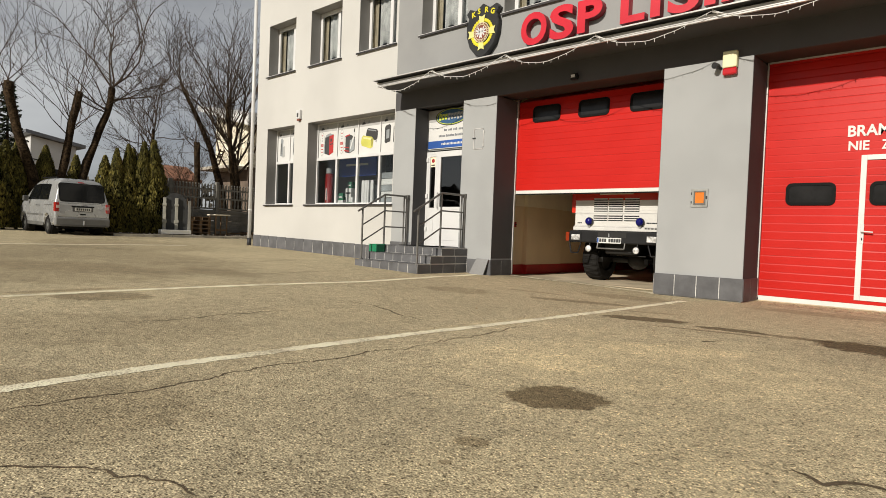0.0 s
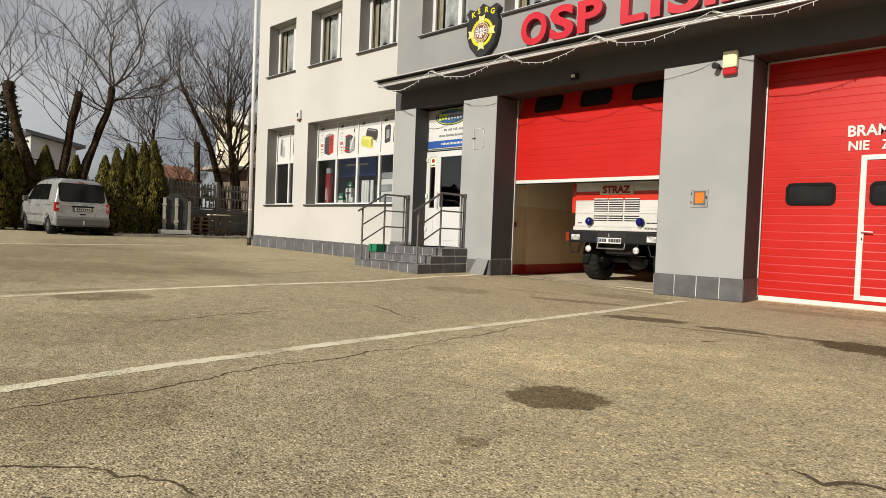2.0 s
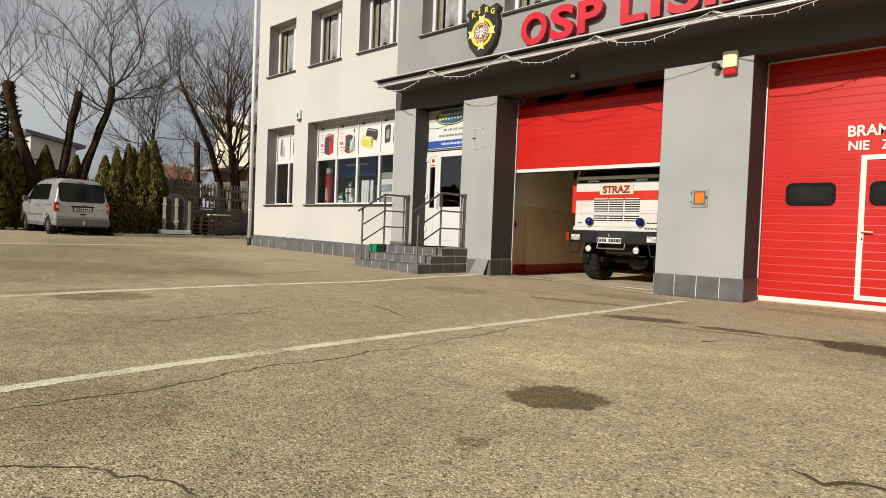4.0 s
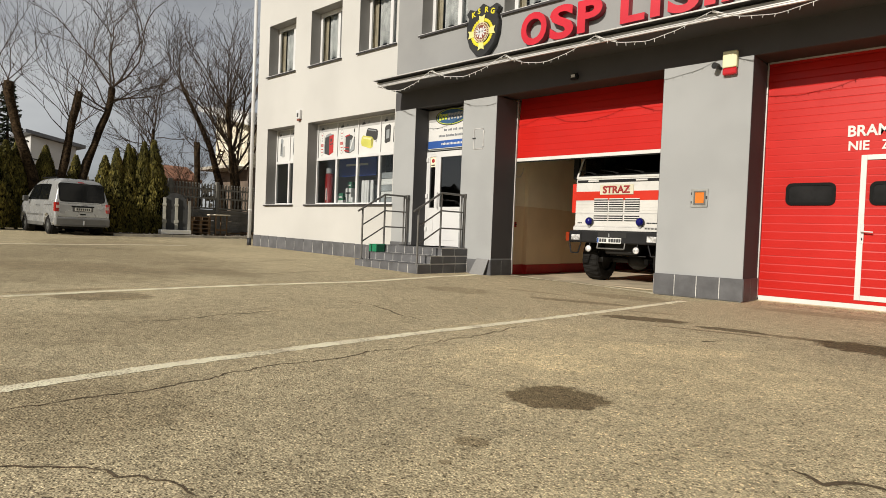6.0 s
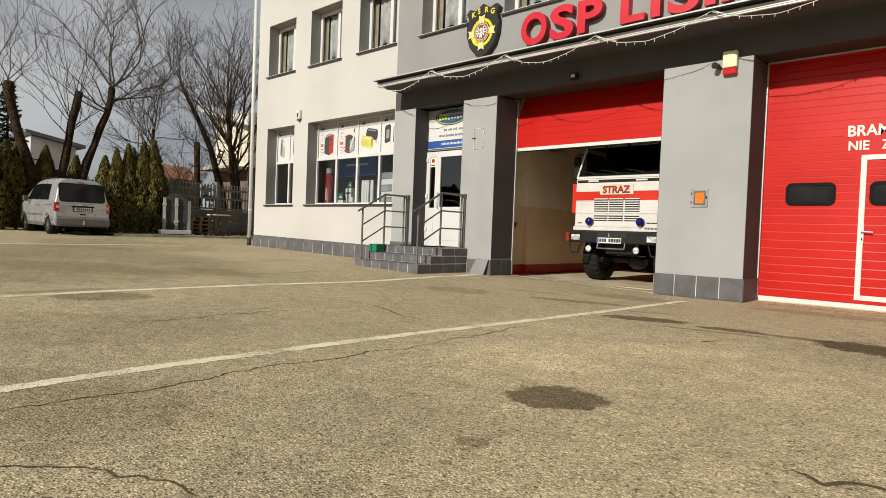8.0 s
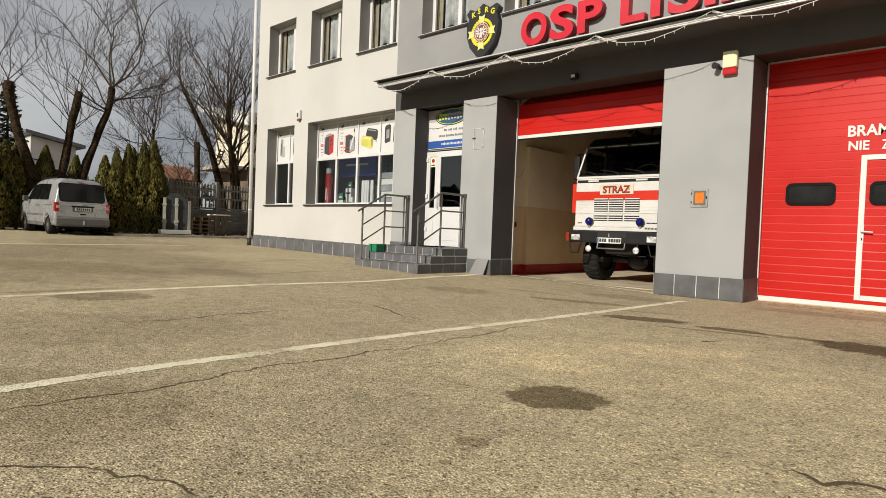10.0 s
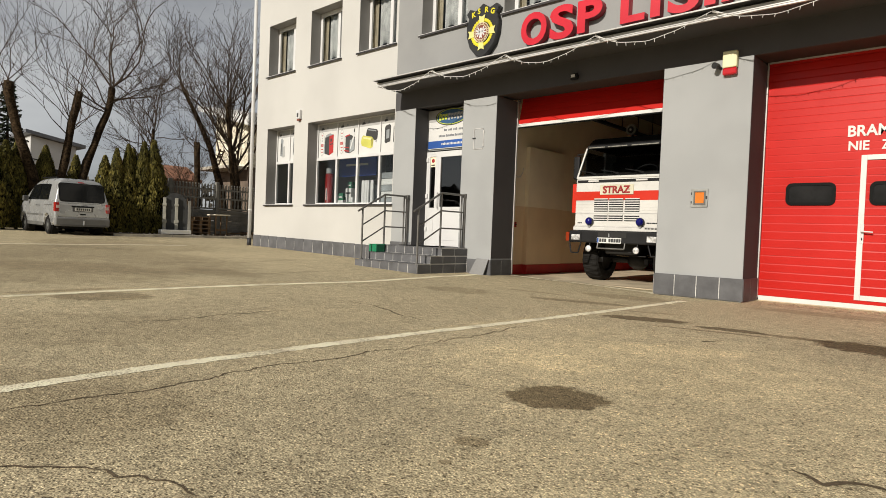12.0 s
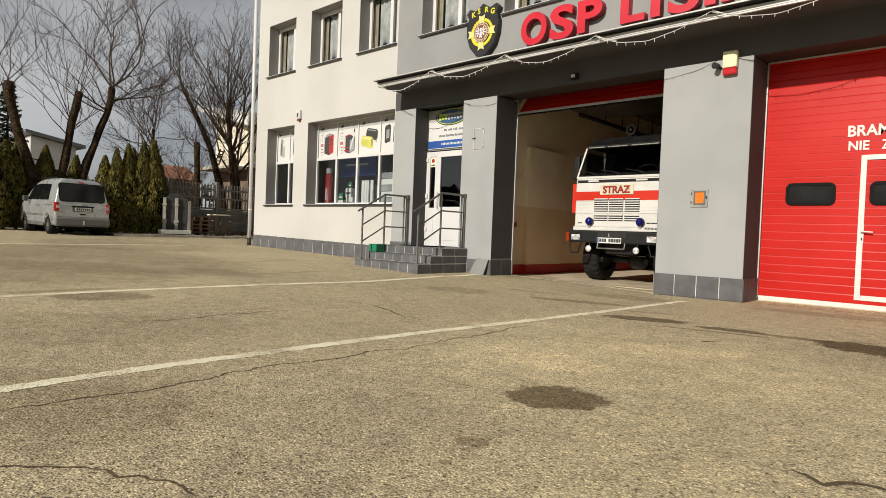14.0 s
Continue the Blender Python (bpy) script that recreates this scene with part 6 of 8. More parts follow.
def build_fence():
    f = thing("concrete_fence", "grey precast concrete fence with balusters on top", "fence")
    zg = 0.62
    slab = boxes((-0.025, 0.025, 0.0, 1.86, 0.0, 0.46), bevel=0.006)
    for r in range(3):
        for c in range(9):
            box(slab, 0.02, 0.045, 0.1 + 0.19 * c + 0.06 * (r % 2), 0.24 + 0.19 * c + 0.06 * (r % 2), 0.05 + 0.14 * r, 0.13 + 0.14 * r, bevel=0.012)
    slab_me = mesh_of("slab", slab, FENCE_GREY)
    rail_me = mesh_of("rail", boxes((-0.03, 0.03, 0.0, 1.86, 0.0, 0.07), bevel=0.008), FENCE_GREY)
    post_me = mesh_of("post", boxes((-0.07, 0.07, -0.07, 0.07, -0.4, 2.1), bevel=0.012), FENCE_GREY)

    def baluster(h):
        bm = bmesh.new()
        prev = None
        for zz, r in ((0, 0.035), (0.06, 0.03), (0.3, 0.045), (0.55, 0.028), (0.9, 0.04), (1.0, 0.03)):
            if prev:
                rod(bm, (0, 0, prev[0] * h), (0, 0, zz * h), prev[1], r, 6)
            prev = (zz, r)
        return mesh_of("baluster", bm, FENCE_GREY)
    bal, pick = baluster(0.36), baluster(0.33)
    for i, x in [(k, -25.0) for k in range(-1, 7)] + [(k, -29.5) for k in range(-6, 0)]:
        y = 0.38 + 2.0 * i
        o = new("post", post_me)
        o.parent, o.location = f, (x, y, zg)
        for k in range(-1, 2):
            o = new("slab", slab_me)
            o.parent, o.location = f, (x, y + 0.07, zg - 0.02 + 0.47 * k)
        for z in (0.93, 1.36, 1.74):
            o = new("rail", rail_me)
            o.parent, o.location = f, (x, y + 0.07, zg + z)
        for z, me, n in ((1.0, bal, 11), (1.43, pick, 14), (1.81, pick, 14)):
            for j in range(n):
                o = new("baluster", me)
                o.parent, o.location = f, (x, y + 0.07 + 1.86 * (j + 0.5) / n, zg + z)
                if z > 1.7:
                    o.scale = (1, 1, 0.6)


def rubble():
    """Loose stones and clods along the foot of the kerb."""
    rng = random.Random(9)
    verts, faces = [], []
    for _ in range(130):
        y = rng.uniform(-2.3, 5.0)
        x = -22.5 + rng.gauss(0, 0.16) - (0.35 if rng.random() < 0.4 else 0)
        r = rng.uniform(0.012, 0.042)
        c = Vector((x, y, ground_z(x) + (0.11 if x < -22.6 else 0.0) + r * 0.3))
        i = len(verts)
        for d in ((1, 0, 0), (0, 1, 0), (-1, 0, 0), (0, -1, 0), (0, 0, 0.7), (0, 0, -0.6)):
            verts.append(tuple(c + Vector(d) * r * rng.uniform(0.6, 1.2)))
        for a, b in ((0, 1), (1, 2), (2, 3), (3, 0)):
            faces += [(i + a, i + b, i + 4), (i + b, i + a, i + 5)]
    tagged(raw("rubble", verts, faces, CONCRETE), "pale loose stones along the kerb", "stones", kind="stuff")


def swept_grit():
    """Dry leaves, crumbs of mortar and pebbles along the foot of the gates and walls."""
    rng = random.Random(31)
    verts, faces = [], []
    for _ in range(620):
        if rng.random() < 0.6:
            x, y = rng.uniform(-3.2, 0.5), 0.62 - abs(rng.gauss(0, 0.28))
        elif rng.random() < 0.5:
            x, y = rng.uniform(-17.6, -11.0), -0.06 - abs(rng.gauss(0, 0.12))
        else:
            x, y = rng.uniform(-8.8, 0.5), rng.uniform(-5.0, 0.0)
        if -4.5 < x < -2.95 and y > -0.08:
            continue
        r = rng.uniform(0.004, 0.016) * (1.4 if rng.random() < 0.15 else 1)
        c = Vector((x, y, ground_z(x) + r * 0.35))
        i = len(verts)
        for d in ((1, 0, 0), (0, 1, 0), (-1, 0, 0), (0, -1, 0), (0, 0, 0.6), (0, 0, -0.4)):
            verts.append(tuple(c + Vector(d) * r * rng.uniform(0.5, 1.4)))
        for a, b in ((0, 1), (1, 2), (2, 3), (3, 0)):
            faces += [(i + a, i + b, i + 4), (i + b, i + a, i + 5)]
    tagged(raw("swept_grit", verts, faces, GRIT), "pale grit and dry leaves along the gate foot", "grit", kind="stuff")


GRIT = mat("pale_grit", (0.42, 0.33, 0.2), 0.95, 0, 0.3, 6.0, 0.3, 40, 0.2, tint=(0.12, 0.08, 0.045))
swept_grit()
build_verge()
build_fence()
rubble()


# ---- evergreen hedge ----
def foliage_mat(name, base, dark):
    m = mat(name, base, 0.75, 0, 0.25, 3.0, 0.3, 40, 0.0, tint=dark, spec=0.2)
    n, l = m.node_tree.nodes, m.node_tree.links
    b = n["Principled BSDF"]
    g, hs, r = n.new("ShaderNodeNewGeometry"), n.new("ShaderNodeHueSaturation"), n.new("ShaderNodeMapRange")
    r.inputs["To Min"].default_value, r.inputs["To Max"].default_value = 0.12, 1.9
    old = b.inputs["Base Color"].links[0].from_socket
    l.new(g.outputs["Random Per Island"], r.inputs["Value"])
    l.new(r.outputs["Result"], hs.inputs["Value"])
    l.new(old, hs.inputs["Color"])
    l.new(hs.outputs["Color"], b.inputs["Base Color"])
    return m


THUJA = foliage_mat("thuja_sprays", (0.135, 0.112, 0.026), (0.034, 0.038, 0.01))
BARK = mat("grey_brown_bark", (0.04, 0.026, 0.014), 0.95, 0, 0.4, 5.0, 0.75, 17, 1.0, tint=(0.012, 0.008, 0.005), spec=0.1)
TWIG = mat("dark_twig_bark", (0.06, 0.038, 0.022), 0.9, 0, 0.2, 4.0, 0.2, 40, 0.2)
# near-black: the shade deep inside the crown is put into this colour
CORE = mat("painted_inner_shade", (0.012, 0.011, 0.006), 1.0, spec=0.0)


def thuja_mesh(seed, n=15000):
    """A unit column of upright sprays: height 1, widest a third of the way up."""
    rng = random.Random(seed)
    verts, faces = [], []
    lob = [(rng.uniform(0, 6.28), rng.uniform(0.1, 0.9), rng.uniform(0.3, 1.0)) for _ in range(16)]
    for _ in range(n):
        z = rng.random() ** 1.15 * 0.985
        a = rng.uniform(0, 2 * math.pi)
        r = 0.5 * (min(1.0, 0.72 + z * 1.2) if z < 0.25 else (1 - ((z - 0.25) / 0.76) ** 1.5)) + 0.02
        for la, lz, ls in lob:
            d = math.cos(a - la)
            if d > 0.55 and abs(z - lz) < 0.13:
                r *= 1 + 0.13 * ls * (d - 0.55) * (1 - abs(z - lz) / 0.13) * 3
        cl = noise.noise((math.cos(a) * 2.6 + seed, math.sin(a) * 2.6, z * 17.0)) + 0.5 * noise.noise((math.cos(a) * 6, math.sin(a) * 6 + seed, z * 34.0))
        if cl < -0.12 and rng.random() < 0.8:
            continue
        r *= rng.uniform(0.74, 0.98) + 0.26 * cl
        c = Vector((r * math.cos(a), r * math.sin(a), z))
        out = Vector((math.cos(a), math.sin(a), 0))
        up = (Vector((0, 0, 1)) * 0.55 + out * rng.uniform(0.1, 0.7) + Vector((rng.uniform(-0.4, 0.4), rng.uniform(-0.4, 0.4), 0))).normalized()
        side = up.cross(out).normalized() if up.cross(out).length > 1e-3 else Vector((1, 0, 0))
        side = (side + out * rng.uniform(-0.7, 0.7)).normalized()
        hh, ww = rng.uniform(0.014, 0.03), rng.uniform(0.02, 0.046)
        i = len(verts)
        up = Vector((up.x, up.y, up.z))
        verts += [tuple(c - side * ww * 0.4), tuple(c + side * ww * 0.4 + up * hh * 0.1), tuple(c + up * hh + side * ww * 0.5), tuple(c + up * hh * 1.5), tuple(c + up * hh - side * ww * 0.6)]
        faces.append((i, i + 1, i + 2, i + 3, i + 4))
    me = bpy.data.meshes.new("crown")
    me.from_pydata(verts, [], faces)
    me.update()
    me.materials.append(THUJA)
    return me


THUJA_MESH = [thuja_mesh(3), thuja_mesh(8), thuja_mesh(21)]


def thuja(x, y, h, w, k, group, z=None, lean=0.0):
    g = ground_z(x) if z is None else z
    t = thing("thuja", "tall dense olive-green thuja with sunlit sprays", "thuja", group, pose(x, y, g, lean, lean * 0.5, 47 * k))
    c = new("crown", THUJA_MESH[k % 3])
    c.parent = t
    c.location, c.scale = (0, 0, 0.06), (w, w, h)
    bm = rod(bmesh.new(), (0, 0, -0.1), (0, 0, h * 0.9), 0.07, 0.02, 8)
    part("trunk", bm, BARK, t)
    # solid dark core that stands for the shade between the sprays
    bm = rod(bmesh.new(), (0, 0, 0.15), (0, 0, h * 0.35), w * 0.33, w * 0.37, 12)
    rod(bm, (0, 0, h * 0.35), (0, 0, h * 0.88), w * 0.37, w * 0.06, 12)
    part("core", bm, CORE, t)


for k, (y, x, h, w) in enumerate(((-2.25, -24.6, 2.8, 0.85), (-1.85, -24.45, 3.1, 0.85), (-1.4, -24.4, 3.3, 0.9), (-0.98, -24.35, 3.45, 0.95), (-0.52, -24.3, 3.55, 1.05), (-1.15, -24.75, 3.2, 0.9))):
    thuja(x, y, h, w, k, "thuja hedge by the yard", ground_z(x) + 0.02, 1.0 if k % 2 else -1.2)
for k, (y, x, h, w) in enumerate(((-5.7, -26.6, 3.1, 1.1), (-5.2, -26.8, 3.3, 1.15), (-4.75, -27.3, 3.2, 1.1), (-4.3, -27.5, 3.35, 1.05), (-3.34, -27.6, 3.2, 1.05), (-2.28, -27.5, 2.95, 1.05), (-6.3, -27.2, 3.2, 1.2), (-7.0, -27, 3.2, 1.2))):
    thuja(x, y, h, w, k + 1, "thuja hedge behind the van", lean=0.8)


# ---- bare trees ----
def limb(verts, faces, pts, radii, seg):
    """A tapered tube through the points."""
    base = len(verts)
    for i, (p, r) in enumerate(zip(pts, radii)):
        d = (pts[min(i + 1, len(pts) - 1)] - pts[max(i - 1, 0)]).normalized()
        u = d.cross(Vector((0.3, 1, 0.2))).normalized()
        w = d.cross(u)
        for k in range(seg):
            a = 2 * math.pi * k / seg
            verts.append(tuple(p + (u * math.cos(a) + w * math.sin(a)) * r))
    for i in range(len(pts) - 1):
        for k in range(seg):
            faces.append((base + i * seg + k, base + i * seg + (k + 1) % seg, base + (i + 1) * seg + (k + 1) % seg, base + (i + 1) * seg + k))


def grow(rng, verts, faces, p, d, length, r, depth, spread, up, seg=4):
    """A branch with a wavering course and side shoots."""
    n = 5
    pts, dirs = [p.copy()], [d.copy()]
    for i in range(n):
        d = (d + Vector((rng.gauss(0, 0.19), rng.gauss(0, 0.19), rng.gauss(0, 0.14) + up))).normalized()
        p = p + d * (length / n)
        pts.append(p.copy())
        dirs.append(d.copy())
    limb(verts, faces, pts, [max(0.72 * r * (1 - 0.75 * i / n), 0.0042) for i in range(n + 1)], seg if r > 0.02 else 3)
    if depth <= 0:
        for q in pts[2:]:
            if rng.random() < 0.75:                   # withered leaves, seed clusters and buds
                a = Vector((rng.gauss(0, 1), rng.gauss(0, 1), rng.gauss(0, 1))).normalized() * rng.uniform(0.012, 0.03)
                b = Vector((rng.gauss(0, 1), rng.gauss(0, 1), rng.gauss(0, 1))).normalized() * 0.018
                i = len(verts)
                verts += [tuple(q), tuple(q + a + b), tuple(q + a * 2), tuple(q + a - b)]
                faces.append((i, i + 1, i + 2, i + 3))
        return
    for i in range(1, n + 1):
        for _ in range(1):
            if rng.random() < 0.8:
                q = dirs[i]
                s = Vector((rng.gauss(0, 1), rng.gauss(0, 1), rng.gauss(0, 0.5))).normalized()
                nd = (q + s * spread).normalized()
                grow(rng, verts, faces, pts[i], nd, length * rng.uniform(0.42, 0.68), max(r * 0.5, 0.005), depth - 1, spread, up, seg)


def trunk_mesh(pts, radii, seg=12):
    verts, faces = [], []
    pts = [Vector(p) for p in pts]
    limb(verts, faces, pts, radii, seg)
    for i, v in enumerate(verts):
        k = 1 + 0.3 * noise.noise((v[0] * 5, v[1] * 5, v[2] * 1.6))
        c = pts[i // seg]
        verts[i] = tuple(c + (Vector(v) - c) * k)
    faces.append(tuple(range(len(pts) * seg - seg, len(pts) * seg)))
    return verts, faces


def bare_tree(seed, label, trunk, radii, shoots, name="bare_tree"):
    """shoots: (place along the trunk, count, length, radius, depth, spread, up, direction)."""
    rng = random.Random(seed)
    t = thing(name, label, "tree", "bare trees")
    v, f = trunk_mesh(trunk, radii)
    raw("trunk", v, f, BARK, t, smooth=True)
    tp = [Vector(p) for p in trunk]
    verts, faces = [], []
    for at, count, length, r, depth, spread, up, dr in shoots:
        s = at * (len(tp) - 1)
        i = min(int(s), len(tp) - 2)
        p = tp[i].lerp(tp[i + 1], s - i)
        for _ in range(count):
            a = Vector(dr) + Vector((rng.gauss(0, spread), rng.gauss(0, spread), rng.gauss(0, spread * 0.6)))
            grow(rng, verts, faces, p + Vector((rng.gauss(0, 0.05), rng.gauss(0, 0.05), rng.gauss(0, 0.1))), a.normalized(), length * rng.uniform(0.75, 1.15), r, depth, 0.55, up)
    raw("crown", verts, faces, TWIG, t)
    return t


bare_tree(1, "pollarded tree with a leaning cut trunk and thin shoots", [(-27, -3.6, 0.3), (-27, -3.75, 1.6), (-27, -3.95, 2.6), (-27, -4.2, 3.4), (-27, -4.42, 4.1), (-27, -4.58, 4.8), (-27, -4.72, 5.4), (-27, -4.7, 5.85)], [0.25, 0.2, 0.18, 0.17, 0.155, 0.165, 0.145, 0.15],
          [(1.0, 3, 1.9, 0.03, 2, 0.25, 0.06, (0, 0, 1)), (0.75, 1, 1.4, 0.025, 2, 0.5, 0.05, (0, 0.2, 0.8))])
bare_tree(2, "pollarded tree with a cut trunk and long whippy shoots", [(-27, -3.1, 0.3), (-27, -3.05, 1.4), (-27, -2.98, 2.4), (-27, -2.86, 3.2), (-27, -2.74, 4.0), (-27, -2.66, 4.6), (-27, -2.52, 5.3), (-27, -2.42, 5.9)], [0.2, 0.17, 0.145, 0.15, 0.13, 0.145, 0.125, 0.14],
          [(0.72, 6, 3.9, 0.024, 2, 0.35, 0.06, (0, -0.5, 0.8)), (0.9, 4, 4.0, 0.022, 2, 0.3, 0.05, (0, -0.1, 1)), (0.6, 3, 2.6, 0.03, 2, 0.4, 0.03, (0, 0.6, 0.7))])
bare_tree(3, "forked tree with a leaning trunk and a wide bare crown", [(-27, -2.35, 0.3), (-27, -2.25, 2.4), (-27, -2.08, 3.2), (-27, -1.82, 3.9), (-27, -1.62, 4.6), (-27, -1.4, 5.2), (-27, -1.26, 5.8), (-27, -1.22, 6.3)], [0.19, 0.16, 0.15, 0.13, 0.14, 0.12, 0.115, 0.13],
          [(1.0, 5, 3.6, 0.055, 3, 0.5, 0.07, (0, 0.1, 1)), (0.85, 3, 3.0, 0.05, 3, 0.4, 0.06, (0, 0.8, 0.6)), (0.75, 4, 2.6, 0.04, 2, 0.35, 0.08, (0, -0.8, 0.6))])
bare_tree(4, "slim tree with a fine twiggy crown", [(-29, 1.0, 0.3), (-29, 1.05, 2.5), (-29, 1.2, 4.2), (-29, 1.25, 5.2)], [0.13, 0.1, 0.08, 0.06],
          [(1.0, 5, 2.4, 0.04, 3, 0.6, 0.05, (0, 0, 1)), (0.7, 5, 2.4, 0.035, 3, 0.6, 0.03, (0, 0, 0.7)), (0.85, 4, 2.0, 0.035, 3, 0.7, 0.03, (0, -0.4, 0.6))])
bare_tree(5, "dark trunk cut off at head height above the fence", [(-26, 2.0, 0.3), (-26, 1.98, 2.5), (-26, 1.94, 3.6), (-26, 1.9, 4.45)], [0.16, 0.13, 0.12, 0.115],
          [(0.98, 2, 2.6, 0.03, 2, 0.3, 0.05, (0, -0.3, 1)), (0.9, 2, 1.4, 0.02, 1, 0.6, 0.05, (0, 0, 1))])
bare_tree(6, "many-stemmed tall tree with a dense bare crown", [(-28, 5.0, 0.3), (-28, 4.95, 1.8), (-28, 4.85, 3.0), (-28, 4.6, 4.4)], [0.3, 0.24, 0.2, 0.16],
          [(1.0, 4, 4.4, 0.085, 3, 0.3, 0.07, (0, -0.05, 1)), (0.75, 3, 4.8, 0.085, 3, 0.25, 0.09, (0, 0.3, 1)), (0.6, 2, 4.6, 0.08, 3, 0.2, 0.09, (0, -0.35, 1)), (1.0, 3, 3.0, 0.045, 3, 0.6, 0.05, (0, -0.5, 0.7))])
bare_tree(11, "tall slender tree with upright stems behind the downpipe", [(-27.5, 4.6, 0.3), (-27.5, 4.5, 2.2), (-27.5, 4.3, 4.2), (-27.5, 4.0, 6.5)], [0.17, 0.14, 0.11, 0.07],
          [(1.0, 6, 3.2, 0.05, 3, 0.4, 0.07, (0, 0.0, 1)), (0.8, 5, 3.0, 0.05, 3, 0.4, 0.07, (0, 0.2, 1)), (0.75, 3, 2.6, 0.04, 3, 0.6, 0.05, (0, -0.2, 0.8))])
bare_tree(7, "tall leaning tree with crossing limbs", [(-29, 4.9, 0.3), (-29, 4.6, 2.6), (-29, 4.0, 4.6), (-29, 3.2, 6.2), (-29, 2.6, 7.2)], [0.22, 0.18, 0.14, 0.1, 0.07],
          [(1.0, 4, 2.4, 0.035, 3, 0.5, 0.05, (0, -0.4, 0.7)), (0.75, 3, 2.8, 0.04, 3, 0.5, 0.06, (0, -0.3, 0.9)), (0.5, 2, 3.0, 0.04, 3, 0.5, 0.07, (0, 0.1, 1))])
bare_tree(8, "thin bare tree far behind the pollards", [(-34, -4.2, 0.3), (-34, -4.1, 3.5), (-34, -4.0, 6.5)], [0.14, 0.1, 0.06],
          [(1.0, 3, 3.0, 0.04, 2, 0.3, 0.06, (0, 0.0, 1)), (0.7, 2, 2.0, 0.035, 2, 0.4, 0.06, (0, 0.1, 0.9))])
bare_tree(9, "thin bare tree with ascending twigs", [(-34, 2.4, 0.3), (-34, 2.5, 2.5), (-34, 2.5, 4.2)], [0.12, 0.09, 0.06],
          [(1.0, 6, 2.6, 0.035, 3, 0.5, 0.06, (0, 0.0, 1)), (0.8, 4, 2.2, 0.03, 2, 0.6, 0.05, (0, 0.3, 0.8))])
bare_tree(10, "bushy bare shrub behind the fence", [(-30, 3.4, 0.3), (-30, 3.4, 1.2), (-30, 3.4, 2.0)], [0.08, 0.07, 0.05],
          [(1.0, 12, 2.2, 0.025, 3, 0.6, 0.06, (0, 0.1, 1))], "bare_shrub")


# ---- spruce at the end of the hedge ----
SPRUCE = foliage_mat("spruce_needles", (0.028, 0.035, 0.018), (0.015, 0.02, 0.012))


def spruce(x, y, z, h, w, seed):
    t = thing("spruce", "dark drooping spruce behind the pollarded trees", "spruce", at=pose(x, y, z))
    rng = random.Random(seed)
    part("trunk", rod(bmesh.new(), (0, 0, 0), (0, 0, h * 0.97), 0.13, 0.02, 8), BARK, t)
    verts, faces = [], []
    for k in range(190):
        f = rng.random() ** 0.8
        a, reach = rng.uniform(0, 6.283), w * (1 - f) * rng.uniform(0.6, 1.1) + 0.12
        d = Vector((math.cos(a), math.sin(a), 0))
        s = Vector((-d.y, d.x, 0))
        pts = [Vector((0, 0, h * f)) + d * reach * u + Vector((0, 0, 0.12 * u - 0.5 * u * u * reach * 0.6)) for u in (0, 0.35, 0.7, 1.0)]
        limb(verts, faces, pts, [0.02, 0.014, 0.01, 0.004], 3)
        for j in range(int(16 + 26 * reach)):
            u = rng.uniform(0.15, 1.0)
            c = pts[0].lerp(pts[-1], u) + Vector((0, 0, 0.1 * u)) + s * rng.gauss(0, 0.08)
            e = (d * rng.uniform(0.2, 1) + s * rng.uniform(-1, 1) + Vector((0, 0, rng.uniform(-0.9, 0.1)))).normalized() * rng.uniform(0.1, 0.2)
            g = e.cross(Vector((rng.gauss(0, 1), rng.gauss(0, 1), 1))).normalized() * 0.035
            i = len(verts)
            verts += [tuple(c), tuple(c + e * 0.6 + g), tuple(c + e), tuple(c + e * 0.6 - g)]
            faces.append((i, i + 1, i + 2, i + 3))
    raw("crown", verts, faces, SPRUCE, t)


spruce(-34.0, -3.3, 0.3, 6.6, 1.9, 4)


# ---- houses beyond the fence ----
HOUSE_WHITE = mat("white_house_render", (0.55, 0.55, 0.54), 0.9, 0, 0.06, 0.4)
ROOF_GREY = mat("grey_roof_sheet", (0.16, 0.17, 0.19), 0.6, 0.2, 0.1, 0.8)
ROOF_BROWN = mat("brown_roof_tile", (0.27, 0.13, 0.08), 0.85, 0, 0.25, 1.0, 0.25, 12, 0.4)
PALE_STONE = mat("pale_stone_cladding", (0.72, 0.67, 0.54), 0.9, 0, 0.2, 2.5, 0.35, 9, 0.5, tint=(0.42, 0.37, 0.27))
BROWN_WALL = mat("brown_board_wall", (0.16, 0.12, 0.09), 0.9, 0, 0.2, 1.0)


